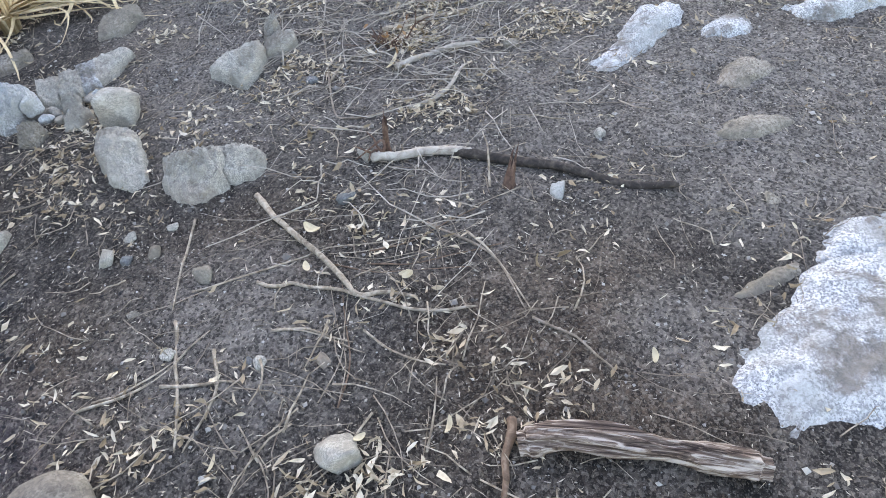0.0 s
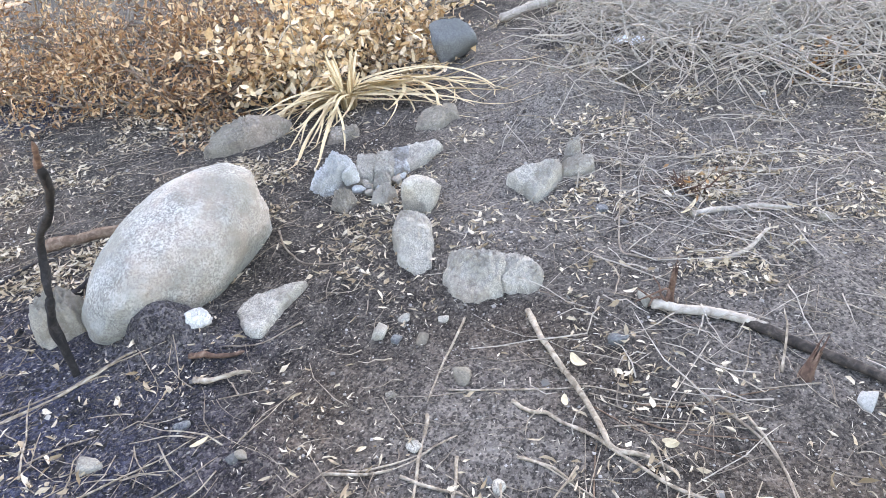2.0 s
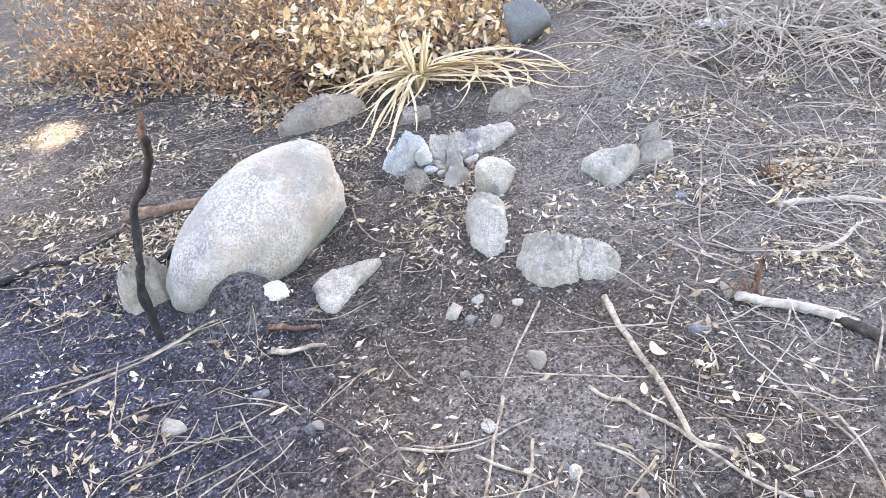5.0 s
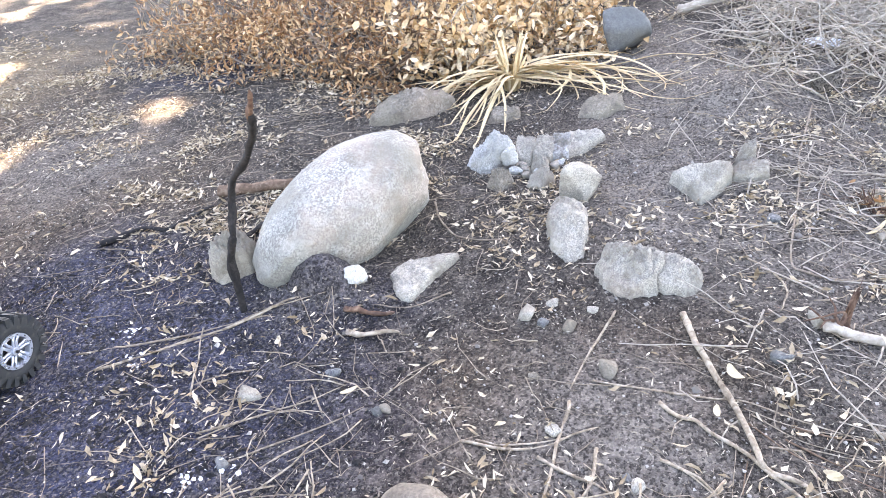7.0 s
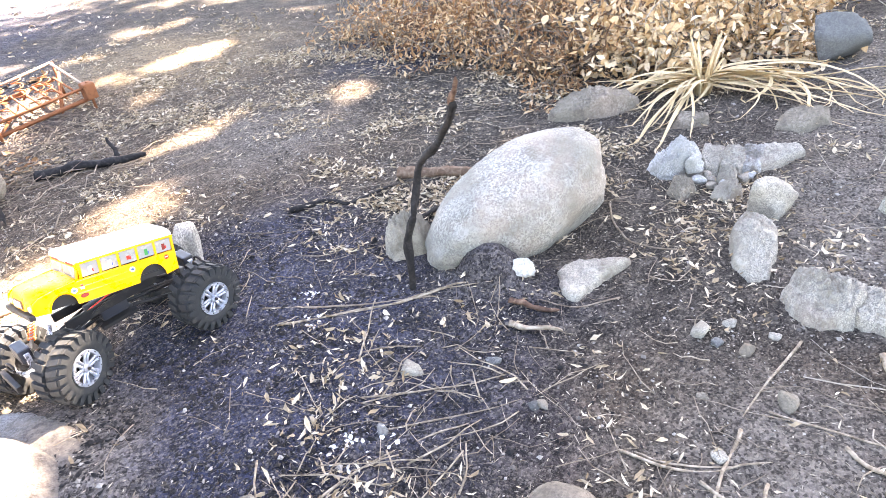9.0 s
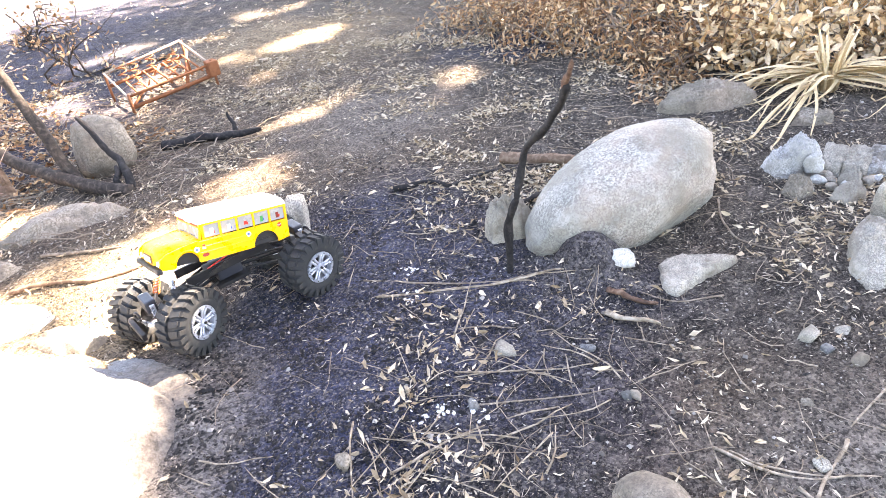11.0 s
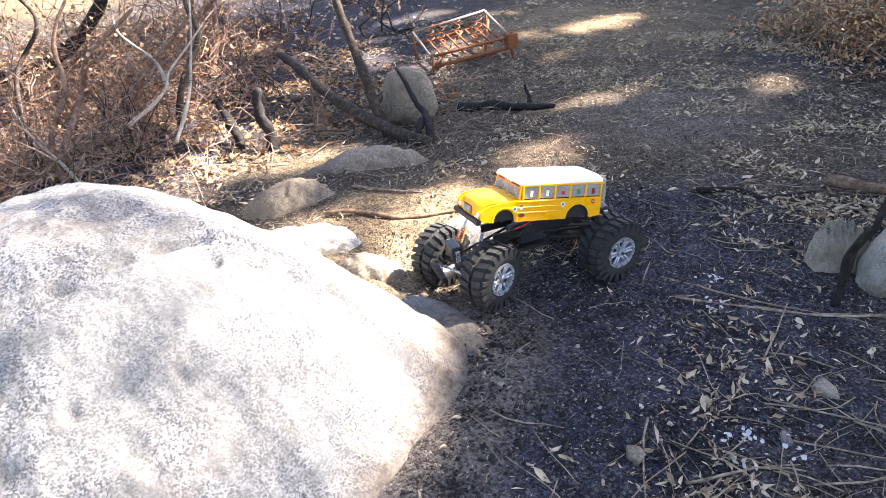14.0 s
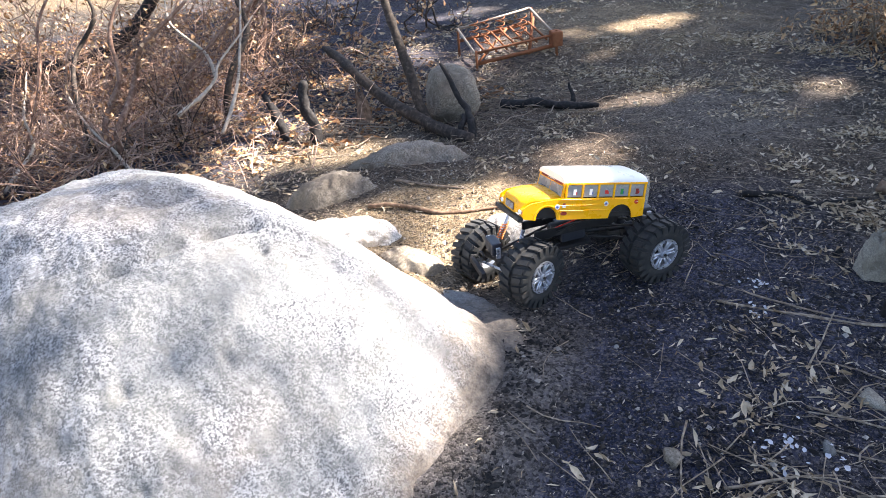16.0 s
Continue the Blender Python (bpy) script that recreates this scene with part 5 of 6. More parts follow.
build_twigs("brush_pile", 1700, lambda x, y: np.exp(-((x - 1.4) ** 2 / 0.24 + (y - 2.8) ** 2 / 0.18)), "brushgrey",
            "heap of tangled grey dead brushwood", 0.0009, 0.0032, 0.1, 0.45, (0.7, 2.5, 2.1, 3.7), 0.1, 0.28)


def big_leaf(x, y, L, W, yaw, lift=0.012, mat="leafbig", label="large curled pale dry leaf on soil"):
    V, Fc = [], []
    rng = np.random.default_rng(int(abs(x) * 1000 + abs(y) * 100))
    leaf_into(V, Fc, (0, 0, 0), L, W, radians(yaw), rng.normal(0, 0.25), rng.normal(0, 0.4), rng.uniform(0.15, 0.45), rng.uniform(0.1, 0.4))
    me = bpy.data.meshes.new("dry_leaf")
    me.from_pydata(V, [], Fc)
    me.materials.append(M[mat])
    ob = new("dry_leaf", me)
    ob.location = (x, y, zg(x, y) + lift)
    sub = ob.modifiers.new("round", "SUBSURF")
    sub.levels = sub.render_levels = 2
    thick = ob.modifiers.new("thickness", "SOLIDIFY")
    thick.thickness = 0.0008
    return tagged(ob, label, "leaf", "large fallen leaves")


for lx, ly, L, W, yaw in ((0.80, 1.565, 0.085, 0.028, 40), (-0.254, 0.973, 0.045, 0.016, 40), (0.415, 1.071, 0.05, 0.035, -60), (0.527, 0.884, 0.035, 0.016, -40),
                          (0.772, 0.525, 0.03, 0.016, 60), (0.139, 0.692, 0.035, 0.016, 55), (0.335, 0.623, 0.026, 0.018, 10), (0.458, 0.573, 0.035, 0.018, 50),
                          (0.528, 0.879, 0.03, 0.018, -20), (-0.332, 1.421, 0.035, 0.02, 20), (0.387, 1.527, 0.028, 0.013, -10), (-0.12, 1.66, 0.04, 0.018, 70),
                          (-0.19, 1.60, 0.035, 0.017, -30), (0.375, 0.988, 0.03, 0.02, 80)):
    big_leaf(lx, ly, L, W * 0.75, yaw)


def ash_flakes(x, y, r, n, seed):
    rng = np.random.default_rng(seed)
    V, Fc = [], []
    for _ in range(n):
        px, py = rng.normal(0, r, 2)
        L = rng.uniform(0.005, 0.013)
        leaf_into(V, Fc, (x + px, y + py, zg(x + px, y + py) + 0.003 + rng.uniform(0, 0.006)), L, L * rng.uniform(0.5, 0.9), rng.uniform(0, 6.28), rng.normal(0, 0.4), rng.normal(0, 0.4), 0.1, 0.1)
    mesh_thing("ash_flakes", V, Fc, M["ash"], "small heap of white ash flakes", "ash")


ash_flakes(-0.773, 1.102, 0.012, 14, 1)
ash_flakes(-0.717, 1.015, 0.013, 14, 2)
ash_flakes(-0.475, 0.755, 0.02, 22, 3)
ash_flakes(-0.41, 0.79, 0.012, 10, 4)


# ---------------------------------------------------------------- shrubs and grass
def grass_clump(x, y):
    base = new("dry_grass_clump")
    base.location = (x, y, zg(x, y))
    tagged(base, "clump of long dry straw-coloured strap leaves", "grass clump")
    rng = np.random.default_rng(5)
    for k in range(64):
        way = rng.uniform()
        if way < 0.5:                                   # long blades swept to one side
            a, L, h, w = 0.02 + rng.normal(0, 0.16), rng.uniform(0.3, 0.75), rng.uniform(0.02, 0.08), rng.uniform(0.0045, 0.0085)
        elif way < 0.75:
            a, L, h, w = 3.45 + rng.normal(0, 0.35), rng.uniform(0.25, 0.5), rng.uniform(0.03, 0.1), rng.uniform(0.004, 0.008)
        else:
            a, L, h, w = rng.uniform(3.8, 6.2), rng.uniform(0.2, 0.55), rng.uniform(0.03, 0.1), rng.uniform(0.004, 0.007)
        ox, oy, kink = rng.normal(0, 0.03), rng.normal(0, 0.025), rng.uniform(0.4, 0.95)
        bend, wave, ph = rng.normal(-0.1, 0.2), rng.uniform(0, 0.06), rng.uniform(0, 6.28)
        turn = rng.normal(0, 1.1)
        v, f = [], []
        q, steps = Vector((ox, oy)), 14
        for i in range(steps + 1):
            s = i / steps
            head = a + bend * s * 1.5 + wave * math.sin(s * 9 + ph) * 4 + (turn * 3 * (s - kink) if s > kink else 0)
            if i:
                q = q + Vector((math.cos(head), math.sin(head))) * (L / steps)
            ground = zg(x + q.x, y + q.y) - zg(x, y)
            arch = h * math.sin(min(1.0, s * 1.2) * math.pi) ** 0.7 if s < 0.83 else 0.0
            p = Vector((q.x, q.y, ground + 0.006 + arch + 0.05 * (1 - s) ** 6))
            side = Vector((-math.sin(head), math.cos(head), 0.3 * math.sin(s * 4 + ph)))
            ww = w * (1 - 0.8 * s ** 2.5)
            v += [p - side * ww, p + Vector((0, 0, -ww * 0.6)), p + side * ww]
            if i:
                o = 3 * i
                f += [(o - 3, o - 2, o + 1, o), (o - 2, o - 1, o + 2, o + 1)]
        part("blade", Geo().add(v, f), M["straw"], base)
    core = Geo()
    for k in range(26):
        a, h = rng.uniform(0, 6.28), rng.uniform(0.06, 0.2)
        core.tube([(0.02 * math.cos(a), 0.02 * math.sin(a), -0.01), (0.03 * math.cos(a), 0.03 * math.sin(a), h * 0.6), (0.055 * math.cos(a), 0.055 * math.sin(a), h)], [0.007, 0.006, 0.003], 5)
    part("crown", core, M["straw"], base, "matted core of broken dry stalks")


grass_clump(-0.10, 2.5)


def branch_into(g, p, d, L, r, depth, rng, tips, sag=0.15):
    pts, q, v = [p], p.copy(), d.copy()
    for k in range(4):
        v = (v + Vector(rng.normal(0, 0.28, 3)) + Vector((0, 0, -sag * 0.25))).normalized()
        q = q + v * L / 4
        pts.append(q.copy())
    g.tube(pts, [r * (1 - 0.13 * k) for k in range(5)], 5 if depth > 1 else 4)
    tips.extend(pts[2:])
    if depth > 0:
        for k in range(int(rng.integers(2, 4))):
            i = int(rng.integers(1, 5))
            nd = (v + Vector(rng.normal(0, 0.75, 3))).normalized()
            branch_into(g, pts[i], nd, L * rng.uniform(0.55, 0.8), r * 0.6, depth - 1, rng, tips, sag)


def shrub(name, label, x, y, size, stems, leaves, leaf_len, mat, stem_mat, seed, depth=2, flat=0.5, cat="shrub", wide=0.5, radius=0.006, spread=1.0):
    """A shrub of forking stems; leaves in small clumps along the twigs."""
    rng = np.random.default_rng(seed)
    base = new(name)
    base.location = (x, y, zg(x, y))
    tagged(base, label, cat)
    tips, g = [], Geo()
    for k in range(stems):
        a = rng.uniform(0, 6.28)
        d = Vector((math.cos(a) * spread, math.sin(a) * spread, rng.uniform(0.3, 1.1) * flat * 2)).normalized()
        p = Vector((rng.normal(0, size * 0.18), rng.normal(0, size * 0.18), -0.01))
        branch_into(g, p, d, size * rng.uniform(0.5, 0.9), radius, depth, rng, tips)
    for i, q in enumerate(g.v):
        low = zg(x + q[0], y + q[1]) - base.location.z + 0.003
        if q[2] < low and i % 20 > 4:
            g.v[i] = (q[0], q[1], low)
    part("branchwork", g, M[stem_mat], base)
    if leaves:
        V, Fc = [], []
        for k in range(leaves):
            t = tips[int(rng.integers(len(tips)))]
            c = Vector(t) + Vector(rng.normal(0, leaf_len * 0.9, 3))
            c.z = max(c.z, zg(x + c.x, y + c.y) - base.location.z + 0.006)
            L = leaf_len * rng.uniform(0.6, 1.2)
            leaf_into(V, Fc, c, L, L * rng.uniform(0.6, 1.15) * wide, rng.uniform(0, 6.28), rng.normal(0, 0.7), rng.normal(0, 0.7), rng.uniform(-0.2, 0.3), rng.uniform(0, 0.3))
        me = bpy.data.meshes.new("foliage")
        me.from_pydata(V, [], Fc)
        me.materials.append(M[mat])
        ob = new("foliage", me)
        ob.parent = base
    return base


BL = "low shrub with scorched brown dry leaves"
for k, (sx, sy, sz, n) in enumerate(((-1.55, 2.92, 0.34, 900), (-1.25, 2.85, 0.36, 1000), (-0.98, 2.68, 0.36, 1000), (-0.68, 2.75, 0.38, 1100), (-1.75, 3.25, 0.4, 900), (-1.35, 3.25, 0.44, 1100),
                                     (-0.95, 3.15, 0.46, 1200), (-0.55, 3.15, 0.46, 1200), (-1.6, 3.7, 0.5, 1000), (-1.05, 3.65, 0.5, 1000), (-0.5, 3.65, 0.5, 1000))):
    shrub("scorched_shrub", BL, sx, sy, sz, 10, n, 0.03, "browned", "bark" if k % 2 else "twig", 20 + k, 2, 0.6, wide=0.36)
for k, (sx, sy, sz, n) in enumerate(((-0.36, 2.78, 0.34, 900), (-0.08, 2.88, 0.36, 1000), (0.08, 3.15, 0.36, 900), (-0.2, 3.2, 0.44, 1000), (-0.05, 3.6, 0.5, 900))):
    shrub("straw_leaved_shrub", "low shrub with broad dry straw-yellow leaves", sx, sy, sz, 10, n, 0.042, "strawleaf", "pale", 40 + k, 2, 0.6, wide=0.55)
for k, (sx, sy, sz, st, lv) in enumerate(((-2.8, 0.05, 0.5, 8, 90), (-3.15, 0.62, 0.55, 8, 150), (-3.4, 0.2, 0.6, 9, 200), (-2.9, -0.3, 0.5, 9, 90), (-3.5, 0.9, 0.6, 10, 500), (-3.9, 0.45, 0.7, 10, 500), (-3.4, -0.35, 0.6, 10, 400), (-4.3, 0.9, 0.7, 9, 600), (-4.2, 0.0, 0.7, 9, 600), (-4.8, 0.5, 0.8, 9, 600), (-5.0, 1.4, 0.8, 9, 600), (-4.9, -0.4, 0.8, 9, 600))):
    shrub("dead_shrub", "tangled bare dead shrub, greyish brown in the sun", sx, sy, sz, st, lv, 0.026, "browned", "deadwood" if k % 4 else "rosy", 60 + k, 3, 0.6, radius=0.0042)
for k, (sx, sy, sz) in enumerate(((-2.75, 0.3, 0.4), (-2.95, 0.5, 0.45), (-2.7, -0.15, 0.4), (-3.2, 0.98, 0.45), (-3.2, -0.05, 0.5), (-3.5, 0.5, 0.55), (-3.8, 0.1, 0.6))):
    shrub("dead_shrub", "fine tangled dead shrub with withered brown leaves", sx, sy, sz, 10, 90, 0.022, "browned", "deadwood" if k % 3 else "charbark", 160 + k, 3, 0.65, radius=0.003)
for k, (sx, sy) in enumerate(((-3.6, 2.0), (-4.2, 1.6), (-4.8, 2.4))):
    shrub("dead_shrub", "small scorched dead shrub with few brown leaves", sx, sy, 0.35, 6, 160, 0.035, "browned", "charbark", 80 + k, 2, 0.7, radius=0.007)
for k, (sx, sy) in enumerate(((-2.75, 0.35), (-3.05, 0.05), (-3.2, 0.8), (-3.6, 0.4), (-2.7, -0.2))):
    shrub("bare_shrub", "bare dead shrub with pale grey branches", sx, sy, 0.6, 9, 0, 0.02, "browned", "rosy" if k % 2 else "deadwood", 110 + k, 3, 0.55, radius=0.0036)
build_twigs("fallen_brush", 380, lambda x, y: np.exp(-((x + 3.0) ** 2 / 0.7 + (y - 0.1) ** 2 / 0.4)), "rosy",
            "layer of fallen pale dead branches and stalks", 0.0007, 0.0026, 0.15, 0.5, (-4.6, -2.2, -0.9, 1.5), 0.1)
build_twigs("fallen_brush", 300, lambda x, y: np.exp(-((x + 2.4) ** 2 / 0.25 + (y - 1.35) ** 2 / 0.3)), "twig",
            "thin dark dead stalks on the ground", 0.001, 0.003, 0.08, 0.3, (-3.4, -1.6, 0.6, 2.2), 0.02)
shrub("torn_bark", "torn tuft of shredded red bark", 0.845, 1.68, 0.09, 16, 14, 0.03, "browned", "red", 91, 1, 0.4, cat="bark", radius=0.003)
shrub("torn_bark", "torn tuft of shredded red bark", 1.5, 2.3, 0.12, 12, 50, 0.03, "browned", "red", 92, 1, 0.5, cat="bark", radius=0.003)


def plastic_rag(x, y):
    bm = bmesh.new()
    bmesh.ops.create_grid(bm, x_segments=16, y_segments=12, size=0.5)
    for v in bm.verts:
        v.co.x *= 0.11
        v.co.y *= 0.06
        v.co.z = 0.018 + 0.02 * noise.fractal((v.co.x * 40, v.co.y * 40, 2), 1, 2, 3)
    me = bpy.data.meshes.new("plastic_rag")
    bm.to_mesh(me)
    bm.free()
    me.materials.append(M["bag"])
    ob = new("plastic_rag", me)
    ob.matrix_world = pose(x, y, zg(x, y) + 0.01, 0, 0, -20)
    so = ob.modifiers.new("thickness", "SOLIDIFY")
    so.thickness = 0.001
    tagged(ob, "crumpled pale plastic scrap on the ground", "litter")


plastic_rag(0.95, 2.66)


# ---------------------------------------------------------------- rusted frame
def rusted_frame():
    base = new("rusted_seat_frame")
    base.matrix_world = pose(-2.79, 1.92, zg(-2.79, 1.92), 0, 0, 73)
    tagged(base, "rusted burnt-out metal seat frame with loose springs", "metal frame")

    def bar(name, p, q, w, mat="rust", label=""):
        part(name, Geo().tube([p, q], [w, w], 4), M[mat], base, label)

    w, d, h = 0.20, 0.15, 0.11
    bar("rail", (-w, -d, 0.02), (w, -d, 0.05), 0.009)
    bar("rail", (-w, -d, 0.07), (w, -d, 0.10), 0.006)
    bar("rail", (-w, d, 0.06), (w, d, 0.10), 0.008)
    bar("rail", (-w, d, 0.12), (w * 0.9, d, 0.17), 0.006, "ash_metal", "ash-white upper rail")
    bar("side_rail", (-w, -d, 0.06), (-w, d, 0.12), 0.007, "ash_metal", "ash-white side rail")
    bar("side_rail", (w, -d, 0.09), (w * 0.9, d, 0.17), 0.007, "ash_metal", "ash-white side rail")
    for x, y, z in ((-w, -d, 0.08), (w, -d, 0.12), (-w, d, 0.12), (w * 0.95, d, 0.17)):
        bar("leg", (x, y, -0.03), (x, y, z), 0.008)
    for k in range(7):
        x = -w + 0.05 + k * 0.05
        bar("slat", (x, -d, 0.06 + 0.004 * k), (x + 0.02, d, 0.075 + 0.005 * k), 0.006)
    bar("brace", (-w, -d, 0.02), (0.06, d, 0.09), 0.007)
    bar("brace", (0.06, -d, 0.03), (w, d, 0.12), 0.008)
    for k, (cx, cy) in enumerate(((-0.14, 0.07), (-0.08, 0.09), (0.0, 0.08), (0.1, 0.04), (-0.12, -0.04), (0.04, -0.05))):
        pts = [(cx + 0.022 * math.cos(a * 0.7), cy + 0.022 * math.sin(a * 0.7), 0.07 + 0.0035 * a) for a in range(0, 28)]
        part("spring", Geo().tube(pts, [0.0028] * len(pts), 5), M["rust"], base)
    gus = box(0.05, 0.06, 0.07, w, -d + 0.01, 0.08, 0.008)
    part("bracket", gus, M["rust"], base)


rusted_frame()


# ---------------------------------------------------------------- toy bus
def wheel(parent, at, face, name="wheel"):
    """A lugged tyre on a silver six-spoke rim; face: heading of the outer side in degrees."""
    w = new(name)
    w.parent = parent
    w.matrix_local = pose(*at, 0, 0, face - 90) @ Matrix.Scale(1.055, 4)          # outer side is local +y
    R, W = 0.0665, 0.062
    prof = ((0.034, W / 2 - 0.004), (0.040, W / 2), (0.052, W / 2 - 0.001), (0.060, W / 2 - 0.005), (0.0635, W / 2 - 0.012), (0.0645, 0.006), (0.061, 0.0035), (0.061, -0.0035),
            (0.0645, -0.006), (0.0635, -W / 2 + 0.012), (0.060, -W / 2 + 0.005), (0.052, -W / 2 + 0.001), (0.040, -W / 2), (0.034, -W / 2 + 0.004))
    n = 48
    v = [(r * math.cos(6.28318 * k / n), y, r * math.sin(6.28318 * k / n)) for k in range(n) for r, y in prof]
    m = len(prof)
    f = [(k * m + i, k * m + (i + 1) % m, ((k + 1) % n) * m + (i + 1) % m, ((k + 1) % n) * m + i) for k in range(n) for i in range(m)]
    tyre = shade_smooth(part("tyre", Geo().add(v, f), M["rubber"], w, "dusty black lugged rubber tyre"), 50)
    lugs = Geo()
    for row in (1, -1):
        for k in range(22):
            a = 6.28318 * (k + (0.5 if row < 0 else 0)) / 22
            for y0, y1, r0, r1, half in ((0.004, 0.026, 0.062, 0.069, 0.098), (0.022, 0.0312, 0.05, 0.0668, 0.09)):
                c = []
                for rr in (r0, r1):
                    for yy in (y0, y1):
                        for da in (-half, half):
                            sk = 0.05 * (yy - 0.015) / 0.015
                            c.append((rr * math.cos(a + da * (1 if rr == r0 else 0.8) + sk), yy * row, rr * math.sin(a + da * (1 if rr == r0 else 0.8) + sk)))
                lugs.add(c, [(0, 1, 3, 2), (4, 6, 7, 5), (0, 4, 5, 1), (2, 3, 7, 6), (0, 2, 6, 4), (1, 5, 7, 3)])
    me = lugs.mesh("tread", M["rubber"])
    tread = new("tread", me)
    tread.parent = w
    rim = Geo()
    y1 = W / 2 - 0.003
    rp = ((0.0345, y1), (0.0345, y1 + 0.003), (0.0285, y1 + 0.003), (0.0272, y1 - 0.003), (0.0275, -0.02), (0.0345, -0.024))
    v = [(r * math.cos(6.28318 * k / 40), y, r * math.sin(6.28318 * k / 40)) for k in range(40) for r, y in rp]
    f = [(k * 6 + i, k * 6 + i + 1, ((k + 1) % 40) * 6 + i + 1, ((k + 1) % 40) * 6 + i) for k in range(40) for i in range(5)]
    rim.add(v, f)
    shade_smooth(part("rim", rim, M["chrome"], w, "silver beadlock rim"), 40)
    for k in range(6):
        a = 6.28318 * k / 6
        sp = Geo()
        for s in (-1, 1):
            b = a + s * 0.16
            sp.tube([(0.006 * math.cos(a + s * 0.5), y1 - 0.003, 0.006 * math.sin(a + s * 0.5)), (0.020 * math.cos(b), y1 - 0.002, 0.020 * math.sin(b)),
                     (0.0315 * math.cos(b), y1, 0.0315 * math.sin(b))], [0.0034, 0.003, 0.0036], 6)
        part("spoke", sp, M["chrome"], w)
    for k in range(12):
        a = 6.28318 * k / 12
        part("rim_bolt", cyl(0.0011, 0.002, 6, "Y", (0.0315 * math.cos(a), y1 + 0.0036, 0.0315 * math.sin(a))), M["black"], w)
    part("backing", cyl(0.0272, 0.004, 28, "Y", (0, -0.005, 0)), M["black"], w)
    part("hub_cap", cyl(0.0075, 0.010, 12, "Y", (0, y1 - 0.001, 0), bevel=0.001), M["chrome"], w)
    part("wheel_nut", cyl(0.003, 0.006, 6, "Y", (0, y1 + 0.005, 0)), M["black"], w)
    return w


def text_part(word, size, parent, m, mat, name="lettering"):
    cu = bpy.data.curves.new(name, "FONT")
    cu.body, cu.size, cu.extrude, cu.align_x, cu.align_y = word, size, 0.0002, "CENTER", "CENTER"
    tmp = new(name, cu)
    me = bpy.data.meshes.new_from_object(tmp.evaluated_get(bpy.context.evaluated_depsgraph_get()))
    bpy.data.objects.remove(tmp)
    me.materials.clear()
    me.materials.append(mat)
    ob = new(name, me)
    ob.parent = parent
    ob.matrix_local = m
    return ob


def flat_part(name, outline, y, mat, parent, thick=0.0008, label=""):
    """A thin plate in the side plane of the bus: outline in x, z; the sign of y tells the side."""
    bm = bmesh.new()
    s = 1 if y > 0 else -1
    a = [bm.verts.new((x, y, z)) for x, z in outline]
    face = bm.faces.new(a)
    ext = bmesh.ops.extrude_face_region(bm, geom=[face])
    bmesh.ops.translate(bm, vec=(0, thick * s, 0), verts=[e for e in ext["geom"] if isinstance(e, bmesh.types.BMVert)])
    bmesh.ops.triangulate(bm, faces=[fc for fc in bm.faces if len(fc.verts) > 4])
    bmesh.ops.recalc_face_normals(bm, faces=bm.faces)
    return part(name, bm, mat, parent, label)


def arch(cx, r, z0, n=10, squash=1.0):
    """Points over a wheel cut-out, front to rear."""
    return [(cx + r * math.cos(math.pi * k / n), z0 + squash * r * math.sin(math.pi * k / n)) for k in range(n + 1)]


def rrect(x0, x1, z0, z1, r, n=3):
    out = []
    for cx, cz, a0 in ((x1 - r, z1 - r, 0), (x0 + r, z1 - r, 90), (x0 + r, z0 + r, 180), (x1 - r, z0 + r, 270)):
        out += [(cx + r * math.cos(radians(a0 + 90 * k / n)), cz + r * math.sin(radians(a0 + 90 * k / n))) for k in range(n + 1)]
    return out


def loft(sections):
    """Rings of equal count joined into a skin, closed at both ends."""
    g = Geo()
    n = len(sections[0])
    v = [p for s in sections for p in s]
    f = [(i * n + k, i * n + (k + 1) % n, (i + 1) * n + (k + 1) % n, (i + 1) * n + k) for i in range(len(sections) - 1) for k in range(n)]
    f += [tuple(range(n))[::-1], tuple(len(v) - n + k for k in range(n))]
    return g.add(v, f)


